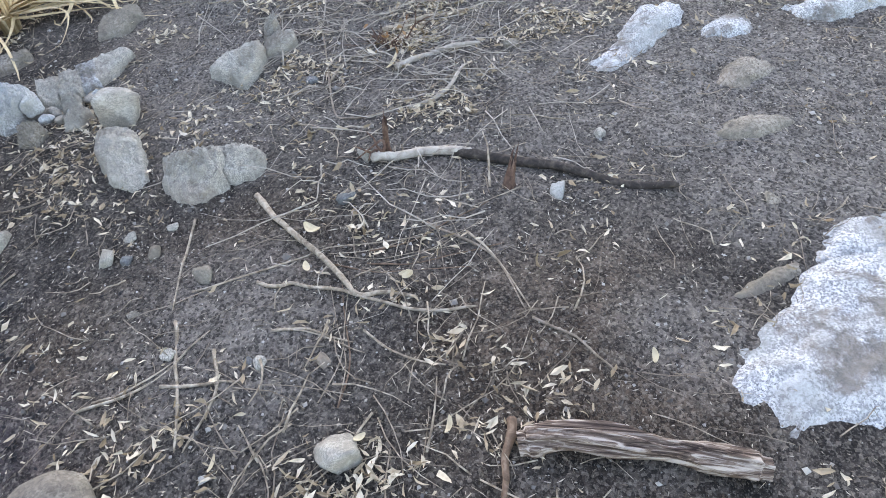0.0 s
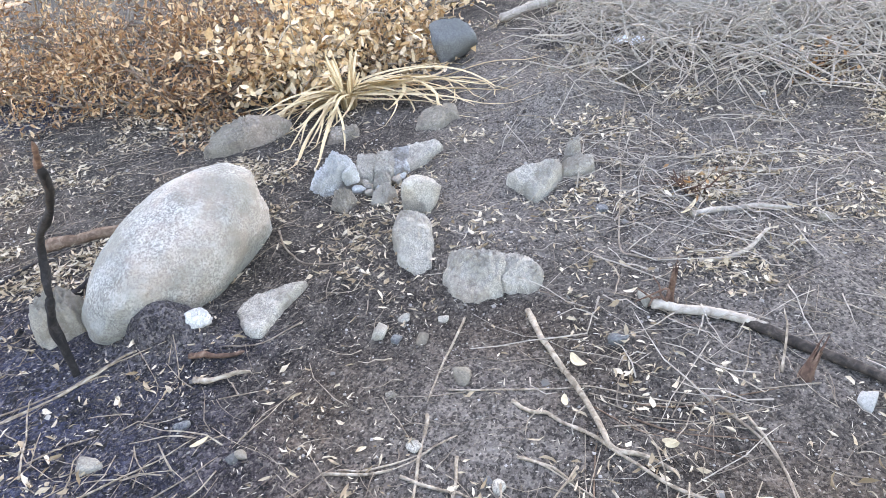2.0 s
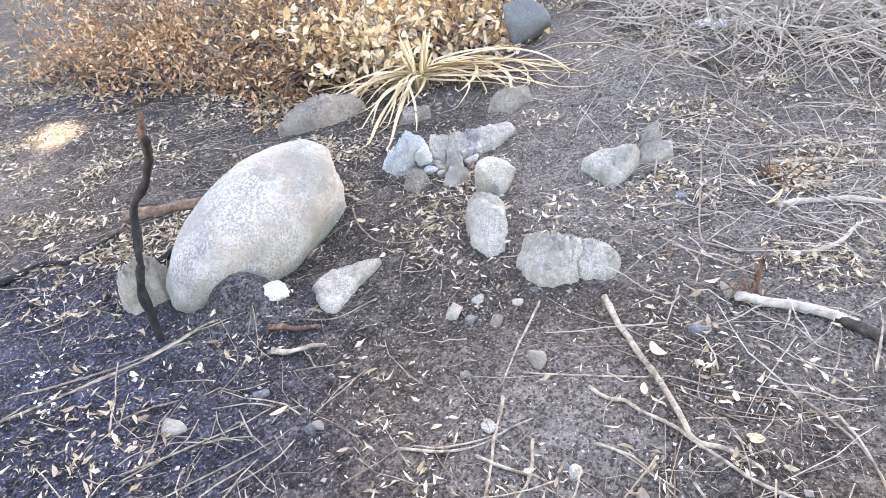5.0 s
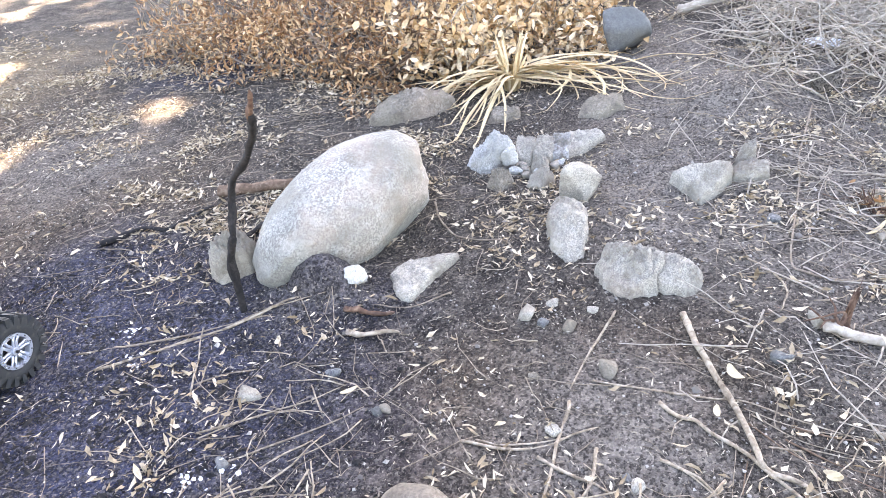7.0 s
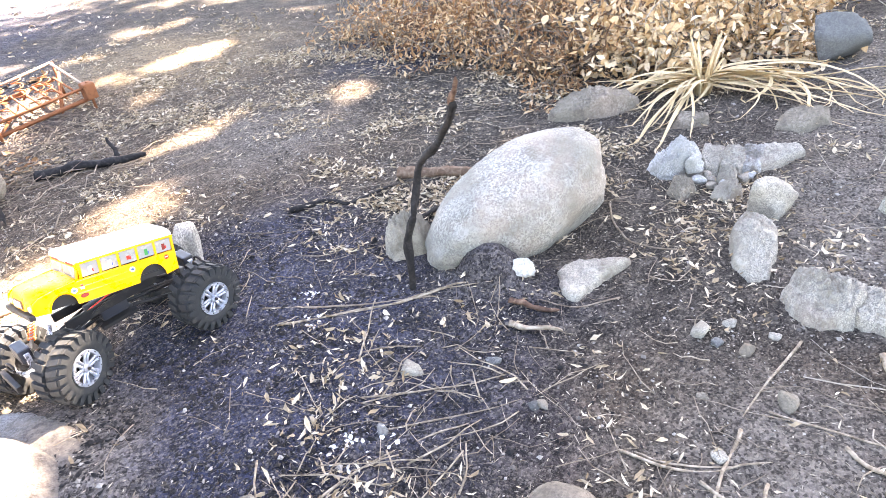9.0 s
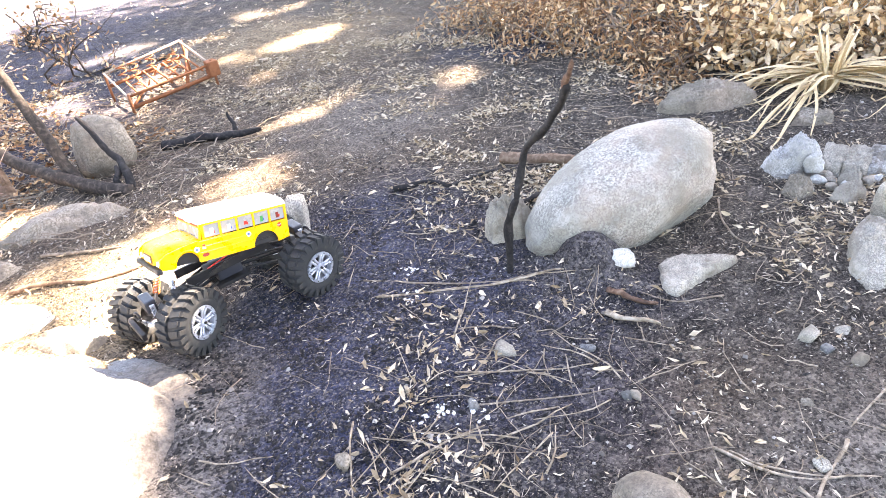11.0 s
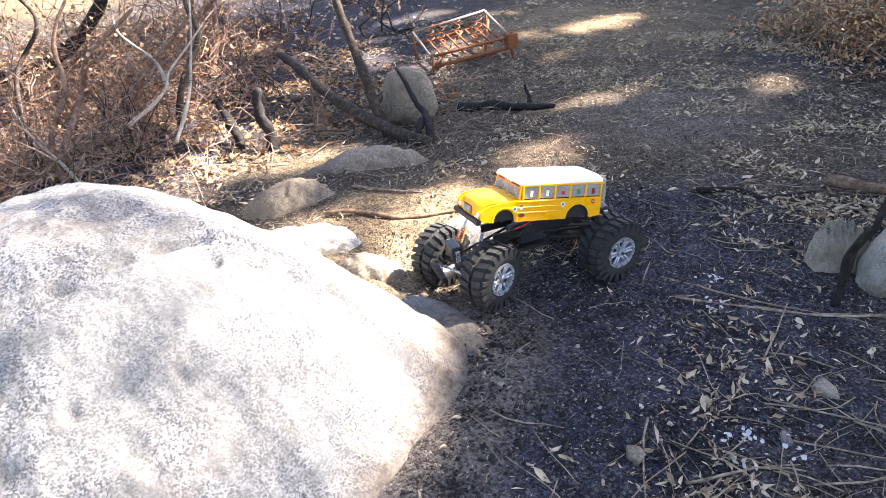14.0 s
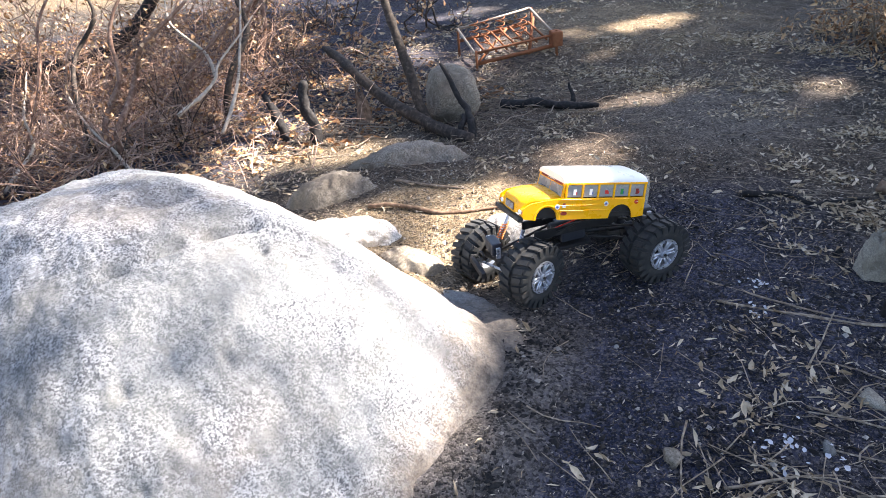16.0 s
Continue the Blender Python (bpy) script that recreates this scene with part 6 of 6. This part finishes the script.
def toy_bus():
    root = new("toy_bus")
    root.location = (-1.09, 0.83, 0.0)
    tagged(root, "yellow toy school bus crawler with white roof and huge tyres", "toy bus")
    o = root.location
    body = new("body")
    body.parent = root
    body.matrix_local = Matrix.Translation(Vector((-1.033, 0.96, 0.138)) - o) @ pose(0, 0, 0, 0, 0, -105.3) @ pose(0, 0, 0, 8.6, -11.5, 0) @ Matrix.Scale(0.965, 4)
    Y, hw = M["yellow"], 0.066
    # sides with wheel cut-outs
    for s in (1, -1):
        lower = [(0.0, 0.004), (0.027, 0.0)] + arch(0.058, 0.030, 0.0, 12, 1.05)[::-1] + [(0.092, 0.0), (0.211, 0.0)] + arch(0.238, 0.026, 0.0, 12, 1.2)[::-1] + \
                [(0.268, 0.0), (0.292, 0.003), (0.296, 0.012), (0.294, 0.026), (0.28, 0.036), (0.25, 0.042), (0.213, 0.047), (0.0, 0.047)]
        panel = flat_part("side_panel", lower, s * (hw - 0.003), Y, body, 0.003)
        for z in (0.020, 0.032, 0.0445):
            part("side_rib", box(0.118, 0.0014, 0.0014, 0.152, s * (hw + 0.0004), z, 0.0004, 1), Y, panel)
            if z > 0.033:
                part("side_rib", box(0.09, 0.0014, 0.0014, 0.046, s * (hw + 0.0004), z, 0.0004, 1), Y, panel)
        # pillars and window film
        for k in range(5):
            x0 = 0.006 + k * 0.0385
            x1 = x0 + (0.0335 if k < 4 else 0.034)
            part("window", box(x1 - x0, 0.0012, 0.027, (x0 + x1) / 2, s * (hw - 0.0028), 0.0625, 0.0005, 1), M["pane"], body, "grey film window")
            colour = (M["maroon"], M["green"], M["redlens"], M["white"], M["white"])[k]
            part("window_sticker", box(0.007, 0.0006, 0.013 if k != 2 else 0.008, (x0 + x1) / 2, s * (hw - 0.0018), 0.060, 0.0002, 1), colour, body)
            part("window_sticker", box(0.004, 0.0006, 0.006, (x0 + x1) / 2 - 0.004, s * (hw - 0.0019), 0.058, 0.0002, 1), M["blue"] if k % 2 else M["redlens"], body)
        for k in range(6):
            x = 0.0035 + k * 0.0388 if k else 0.003
            part("pillar", box(0.0048, 0.004, 0.032, x, s * (hw - 0.0022), 0.0625, 0.0012), Y, body)
        # stickers on the side
        part("sticker", cyl(0.0052, 0.0008, 8, "Y", (0.022, s * (hw + 0.0004), 0.037)), M["redlens"], body, "red octagonal stop sign sticker")
        text_part("STOP", 0.0038, body, pose(0.022, s * (hw + 0.001), 0.037, 90, 0, 0 if s < 0 else 180), M["white"])
        for x, z in ((0.098, 0.034), (0.216, 0.029)):
            part("sticker", cyl(0.0058, 0.0008, 16, "Y", (x, s * (hw + 0.0004), z)), M["lens"], body)
            part("sticker", cyl(0.003, 0.001, 12, "Y", (x, s * (hw + 0.0006), z)), M["blue"], body)
        part("sticker", flat_oval(0.0075, 0.0042, (0.199, s * (hw + 0.0003), 0.014)), M["maroon"], body)
        part("sticker", box(0.008, 0.0008, 0.004, 0.2, s * (hw + 0.0004), 0.029, 0.0003, 1), M["lens"], body)
        part("sticker", box(0.006, 0.0008, 0.004, 0.2, s * (hw + 0.0004), 0.035, 0.0003, 1), M["maroon"], body)
    # roof
    roof = []
    for x, k in ((-0.001, 0.90), (0.004, 0.985), (0.012, 1.0), (0.10, 1.0), (0.185, 1.0), (0.197, 0.985), (0.203, 0.9)):
        ring = []
        for i in range(17):
            a = math.pi * i / 16
            c, sn = math.cos(a), math.sin(a)
            ring.append((x, math.copysign(abs(c) ** 0.55, c) * (hw - 0.002) * (0.97 + 0.03 * k), 0.0785 + (abs(sn) ** 0.75) * 0.0165 * k))
        roof.append(ring)
    shade_smooth(part("roof", loft(roof), M["white"], body, "plain white roof"), 35)
    part("roof_rail", box(0.204, 0.003, 0.0045, 0.101, hw - 0.002, 0.0785, 0.001), Y, body)
    part("roof_rail", box(0.204, 0.003, 0.0045, 0.101, -hw + 0.002, 0.0785, 0.001), Y, body)
    # rear wall with its windows and lamps
    rear = part("rear_panel", box(0.004, 2 * hw - 0.004, 0.077, 0.001, 0, 0.042, 0.0018), Y, body)
    for y, w in ((0.04, 0.018), (0, 0.036), (-0.04, 0.018)):
        part("rear_window", box(0.001, w, 0.024, -0.0013, y, 0.058, 0.0004, 1), M["pane"], rear)
    part("number_plate", box(0.001, 0.028, 0.008, -0.0015, 0, 0.027, 0.0004, 1), M["ash_metal"], rear, "plain blank plate")
    part("header_board", box(0.001, 0.118, 0.008, -0.0014, 0, 0.0775, 0.0004, 1), M["maroon"], rear)
    text_part("SCHOOL BUS", 0.0075, rear, pose(-0.0022, 0, 0.0775, 90, 0, -90), M["white"])
    for y in (0.046, -0.046):
        for dy, dz, mt in ((-0.006, 0.033, "redlens"), (0.0, 0.036, "lens"), (0.006, 0.033, "redlens"), (0.0, 0.027, "redlens")):
            part("rear_lamp", cyl(0.0032, 0.0012, 14, "X", (-0.0016, y + dy, dz)), M[mt], rear)
    part("rear_bumper", box(0.012, 2 * hw + 0.002, 0.012, -0.006, 0, -0.003, 0.002), M["black"], body)
    # cab front and bonnet
    ws = part("windscreen_frame", box(0.004, 2 * hw - 0.006, 0.034, 0, 0, 0, 0.001), Y, body)
    ws.matrix_local = pose(0.2015, 0, 0.064, 0, -9, 0)
    for s in (1, -1):
        pane = part("windscreen", box(0.001, 0.056, 0.022, 0.0026, s * 0.0295, -0.004, 0.0004, 1), M["pane"], ws, "dusty windscreen half")
        part("wiper", box(0.001, 0.026, 0.0012, 0.0034, s * 0.03, -0.0115, 0.0002, 1), M["black"], pane)
    part("header_board", box(0.001, 0.104, 0.0062, 0.0026, 0, 0.0125, 0.0003, 1), M["maroon"], ws, "dark header board")
    text_part("SCHOOL BUS", 0.0055, ws, pose(0.0034, 0, 0.0125, 90, 0, 90), M["white"])
    bonnet = []
    for x, w, top, low in ((0.196, 0.0625, 0.0525, 0.004), (0.215, 0.062, 0.0515, 0.022), (0.24, 0.058, 0.050, 0.030), (0.262, 0.052, 0.048, 0.026), (0.28, 0.048, 0.0465, 0.008), (0.290, 0.045, 0.043, 0.006), (0.2965, 0.039, 0.036, 0.006)):
        ring = []
        for i in range(24):
            a = 2 * math.pi * i / 24
            c, sn = math.cos(a), math.sin(a)
            ring.append((x, math.copysign(abs(c) ** 0.6, c) * w, (top + low) / 2 + math.copysign(abs(sn) ** 0.6, sn) * (top - low) / 2))
        bonnet.append(ring)
    shade_smooth(part("bonnet", loft(bonnet), Y, body, "rounded dusty yellow bonnet"), 45)
    for s in (1, -1):
        fend = Geo()
        pts = [(0.238 + 0.030 * math.cos(math.pi * k / 12), s * 0.0615, 0.031 * math.sin(math.pi * k / 12) + 0.001) for k in range(13)]
        fend.tube(pts, [0.0052] * 13, 8)
        shade_smooth(part("fender", fend, Y, body), 60)
        part("nose_side", box(0.026, 0.018, 0.022, 0.281, s * 0.054, 0.013, 0.0055, 3), Y, body)
        part("headlight", flat_oval(0.0085, 0.0045, (0.2945, s * 0.05, 0.0155), "X"), M["lens"], body, "clear headlight sticker")
        part("marker_lamp", box(0.001, 0.004, 0.004, 0.2945, s * 0.061, 0.016, 0.0003, 1), M["redlens"], body)
    grille = part("grille", box(0.003, 0.044, 0.0165, 0.2972, 0, 0.0195, 0.0012), M["grille"], body, "brown louvred grille")
    for k in range(9):
        part("grille_bar", box(0.0015, 0.0007, 0.0145, 0.299, -0.0185 + k * 0.0046, 0.0195, 0.0003, 1), M["chrome"], grille)
    part("front_bumper", box(0.012, 2 * hw - 0.002, 0.011, 0.298, 0, 0.001, 0.003, 3), M["black"], body)
    part("floor", box(0.205, 2 * hw - 0.012, 0.002, 0.105, 0, 0.012), M["black"], body)
    part("arch_liner", box(0.062, 0.116, 0.032, 0.058, 0, 0.0175), M["black"], body)
    part("arch_liner", box(0.052, 0.112, 0.030, 0.238, 0, 0.0165), M["black"], body)

    # running gear
    def local(p):
        return Vector(p) - o

    nf, ff = Vector((-1.042, 0.696, 0.072)), Vector((-1.252, 0.706, 0.025))
    nr, fr = Vector((-0.948, 0.966, 0.071)), Vector((-1.145, 1.018, 0.062))
    wheel(root, local(nf), 11)
    wheel(root, local(nr), -7)
    wheel(root, local(ff), 191)
    wheel(root, local(fr), 173)
    B = M["black"]
    for a, b, sgn in ((nf, ff, 1), (nr, fr, -1)):
        mid = (a + b) / 2
        axle = part("axle", Geo().tube([local(a + (b - a) * 0.12), local(a + (b - a) * 0.35), local(mid), local(b + (a - b) * 0.35), local(b + (a - b) * 0.12)], [0.011, 0.010, 0.012, 0.010, 0.011], 12), B, root)
        part("gear_case", ball(local(mid) + Vector((0, 0, -0.002)), 0.024), B, axle)
        ahead = Vector((-0.259, -0.966, 0)) * sgn
        plate = local(mid + ahead * 0.026 + Vector((0, 0, 0.048)))
        servo = part("steering_servo", oriented_box((0.024, 0.046, 0.030), plate, -105), M["servo"], root, "dark blue-black steering servo box")
        for s in (-1, 1):
            part("servo_mount", oriented_box((0.010, 0.006, 0.026), plate + Vector((0.966 * s * 0.03, -0.259 * s * 0.03, -0.004)), -105), M["chrome"], servo)
        part("bumper_bar", oriented_box((0.010, 0.085, 0.016), local(mid + ahead * 0.066 + Vector((0, 0, 0.0))), -105), B, root)
        part("tie_rod", rod(local(a + ahead * 0.038), local(b + ahead * 0.038), 0.003), M["chrome"], root)
        part("tow_hook", Geo().tube([plate + ahead * 0.03 + Vector((0.01 * math.cos(q), 0, 0.01 * math.sin(q) - 0.02)) for q in np.linspace(0, 5.6, 12)], [0.003] * 12, 6), B, root)
    ctr = (nf + ff + nr + fr) / 4
    for s in (-1, 1):
        side = Vector((0.966, -0.259, 0)) * 0.036 * s
        fwd = Vector((-0.259, -0.966, 0))
        part("frame_rail", oriented_box((0.20, 0.005, 0.020), local(ctr + side + Vector((0, 0, 0.062 + 0.005 * s))), -105), B, root)
        for e in (1, -1):
            ax = (nf + ff) / 2 if e > 0 else (nr + fr) / 2
            part("link", rod(local(ax + side * 0.9 + Vector((0, 0, -0.006))), local(ctr + side * 0.7 + fwd * 0.035 * e + Vector((0, 0, 0.03))), 0.0036), B, root)
            part("link", rod(local(ax + side * 0.5 + Vector((0, 0, 0.022))), local(ctr + side * 0.6 + fwd * 0.03 * e + Vector((0, 0, 0.055))), 0.003), B, root)
            sh0, sh1 = local(ax + side * 1.6 + Vector((0, 0, 0.008))), local(ax - fwd * 0.03 * e + side * 1.15 + Vector((0, 0, 0.095)))
            part("shock_absorber", rod(sh0, sh1, 0.0042), M["chrome"] if e > 0 else B, root)
            pts = [sh0.lerp(sh1, 0.25 + 0.5 * k / 40) + Vector((0.008 * math.cos(k * 1.0), 0.008 * math.sin(k * 1.0), 0)) for k in range(41)]
            part("spring", Geo().tube(pts, [0.0012] * 41, 5), M["orange"] if e > 0 else B, root)
    part("skid_plate", oriented_box((0.08, 0.07, 0.008), local(ctr + Vector((0, 0, 0.018))), -105), B, root)
    part("gearbox", oriented_box((0.06, 0.05, 0.04), local(ctr + Vector((0, 0, 0.045))), -105), M["servo"], root)
    part("motor", cylinder_between(local(ctr + Vector((-0.012, -0.045, 0.05))), local(ctr + Vector((0.01, 0.03, 0.05))), 0.018), B, root)
    for e, ax in ((1, (nf + ff) / 2), (-1, (nr + fr) / 2)):
        part("drive_shaft", rod(local(ax + Vector((0, 0, 0.008))), local(ctr + Vector((0, 0, 0.035))), 0.0042), B, root)
    for k, (dx, dz) in enumerate(((0.02, 0.075), (-0.02, 0.08), (0.03, 0.07))):
        pts = spline([local(ctr + Vector((dx, -0.06, dz))), local(ctr + Vector((dx + 0.02, 0.0, dz + 0.015))), local(ctr + Vector((dx, 0.05, dz))), local(ctr + Vector((dx - 0.01, 0.09, dz - 0.02)))], 6)
        part("cable", Geo().tube(pts, [0.0016] * len(pts), 5), (M["redlens"], B, B)[k], root)
    return root


def flat_oval(a, b, at, axis="Y"):
    bm = cyl(1, 1, 24, axis)
    bmesh.ops.scale(bm, vec=(a, 0.001, b) if axis == "Y" else (0.0025, a, b), verts=bm.verts)
    bmesh.ops.translate(bm, vec=at, verts=bm.verts)
    return bm


def ball(at, r):
    bm = bmesh.new()
    bmesh.ops.create_icosphere(bm, subdivisions=2, radius=r)
    bmesh.ops.translate(bm, vec=at, verts=bm.verts)
    return bm


def oriented_box(size, at, yaw):
    bm = box(*size, bevel=min(size) * 0.15)
    bmesh.ops.transform(bm, matrix=pose(*at, 0, 0, yaw), verts=bm.verts)
    return bm


def cylinder_between(p, q, r):
    return Geo().tube([p, q], [r, r], 18)


toy_bus()


# ---------------------------------------------------------------- the tree that shades the slope
def boulder_height(x, y):
    cx, cy, rx, ry, H, turn = BOULDER
    u, w = (x - cx) * math.cos(turn) + (y - cy) * math.sin(turn), -(x - cx) * math.sin(turn) + (y - cy) * math.cos(turn)
    s = (abs(u / rx) ** 3.4 + abs(w / ry) ** 3.4) ** (1 / 3.4)
    return H * max(0.0, 1 - s ** 2.5) ** 1.65


def lit(x, y):
    """Where sun reaches the ground between the crowns, 0 to 1."""
    d = 0.0
    for cx, cy, a, b, turn in LIT:
        c, s = math.cos(radians(turn)), math.sin(radians(turn))
        u, v = ((x - cx) * c + (y - cy) * s) / a, (-(x - cx) * s + (y - cy) * c) / b
        d = max(d, 1.35 - math.sqrt(u * u + v * v) * 1.0 if u * u + v * v < 1.8 else 0)
    if x < -2.2:
        d = max(d, ((0.45 if y < 1.15 else 0.25 if y < 2.2 or x < -3.3 else -0.3) - 0.7 * min(1.0, max(0.0, -3.3 - x)) + 1.5 * noise.noise((x * 3.4, y * 3.4, 5.5))) * min(1, (-2.2 - x) / 0.5))
    share, edge = over_boulder(x, y)
    return max(d, edge)


def over_boulder(x, y):
    """Share of the sun that an added grid of small leaves lets through to the boulder, and whether its gap in the crown
    is open, 0 to 1.
    """
    h = 0.0
    for _ in range(12):
        px, py = x + h * TO_SUN.x / TO_SUN.z, y + h * TO_SUN.y / TO_SUN.z
        h = 0.5 * h + 0.5 * boulder_height(px, py)
    if h < 0.002 and not on_boulder(px, py, 1.0):
        return 1.0, 0.0
    u = (px + 0.865) * 0.7 + (py - 0.395) * 0.71           # how far past the shade's edge, towards the foot
    u += 0.05 * noise.noise((px * 11, py * 11, 6.1))
    edge = 1 - min(1, max(0, (u + 0.005) / 0.1))
    core = float(sstep(-0.03, 0.1, py - 0.12 - 0.4 * max(0.0, px + 1.13)))
    return 0.07 + 0.93 * core + 0.06 * noise.noise((px * 4.1, py * 4.1, 2.5)), edge


LIT = ((-2.2, 0.86, 0.16, 0.2, 30), (-1.08, 0.57, 0.09, 0.05, 0), (-2.36, 0.72, 0.2, 0.16, 30), (-2.25, 0.4, 0.2, 0.2, 0), (-1.33, 1.08, 0.1, 0.15, 0), (-1.62, 0.52, 0.2, 0.18, 0), (-1.26, 0.68, 0.15, 0.15, 0), (-1.02, -0.05, 0.15, 0.3, 30), (-1.42, 0.8, 0.22, 0.42, 20), (-1.82, 1.84, 0.11, 0.22, -10), (-1.41, 2.32, 0.11, 0.21, 10), (-2.66, 2.74, 0.17, 0.42, -8),
       (-1.6, 1.36, 0.12, 0.17, 0), (-2.85, 1.85, 0.2, 0.22, 0), (-2.45, 0.6, 0.24, 0.32, 30), (-1.95, 0.6, 0.08, 0.12, 0))


def shade_tree():
    base = new("shade_tree")
    base.location = (3.4, 10.6, zg(3.4, 10.6))
    tagged(base, "tall tree with a broad green crown beside the slope", "tree")
    rng = np.random.default_rng(3)
    g = Geo()
    g.tube(spline([(0, 0, -0.1), (0.1, 0.05, 3.0), (-0.1, 0.1, 6.0), (-0.3, 0.1, 8.6)], 5), [0.3 - 0.01 * k for k in range(16)], 12, 0.06)
    for k in range(9):
        a = 2.4 * k
        q = Vector((-2.2 + 2.9 * math.cos(a) * (0.5 + 0.05 * k), 0.1 + 3.0 * math.sin(a) * (0.5 + 0.05 * k), 8.4 + 0.14 * k))
        g.tube(spline([(-0.1, 0.1, 5.6 + 0.25 * k), Vector((-0.2, 0.1, 6.6)).lerp(q, 0.45), q], 5), [0.07 - 0.005 * i for i in range(11)], 7)
    part("trunk", g, M["bark"], base)
    V, Fc = [], []
    k = 0
    tries = 0
    while k < 34000 and tries < 160000:
        tries += 1
        z = rng.uniform(8.0, 9.4)
        px, py = rng.uniform(-5.8, 4.2), rng.uniform(-3.6, 6.4)
        qx, qy = px + 0.8, py - 1.4
        a = math.atan2(qy, qx)
        if math.hypot(qx / 4.4, qy / 4.4) > 0.9 + 0.35 * noise.noise((math.cos(a) * 2.2, math.sin(a) * 2.2, 7.7)) + 0.1 * rng.normal():
            continue
        gap = lit(px, py)
        if rng.uniform() < gap * 1.2:
            continue
        L = rng.uniform(0.1, 0.17)
        c = Vector((px, py, 0)) + TO_SUN * (z / TO_SUN.z) - base.location
        leaf_into(V, Fc, c, L, L * 0.75, rng.uniform(0, 6.28), rng.normal(0, 0.5), rng.normal(0, 0.5), 0.05, 0.05)
        k += 1
    for i in range(48):                                # unseen grid of small leaves, sized to dim the boulder's sun
        for j in range(44):
            px, py = -2.25 + 0.04 * i + rng.normal(0, 0.012), -1.1 + 0.04 * j + rng.normal(0, 0.012)
            share, edge = over_boulder(px, py)
            if edge < 0.05 or share > 0.97:
                continue
            c = Vector((px, py, 0)) + TO_SUN * (rng.uniform(8.0, 9.0) / TO_SUN.z) - base.location
            L = 0.058 * math.sqrt(1 - share) * rng.uniform(0.85, 1.15)
            leaf_into(V, Fc, c, L, L * 0.8, rng.uniform(0, 6.28), rng.normal(0, 0.3), rng.normal(0, 0.3), 0.05, 0.05)
    for i in range(75):                                # unseen close grid of leaves, added to stop sun leaking outside the gaps
        for j in range(64):
            px, py = -3.0 + 0.07 * i + rng.normal(0, 0.015), -0.8 + 0.07 * j + rng.normal(0, 0.015)
            if lit(px, py) > 0.12:
                continue
            c = Vector((px, py, 0)) + TO_SUN * (rng.uniform(8.0, 9.0) / TO_SUN.z) - base.location
            L = rng.uniform(0.13, 0.17)
            leaf_into(V, Fc, c, L, L * 0.8, rng.uniform(0, 6.28), rng.normal(0, 0.3), rng.normal(0, 0.3), 0.05, 0.05)
    me = bpy.data.meshes.new("crown")
    me.from_pydata(V, [], Fc)
    me.materials.append(M["crown"])
    ob = new("crown", me)
    ob.parent = base


shade_tree()
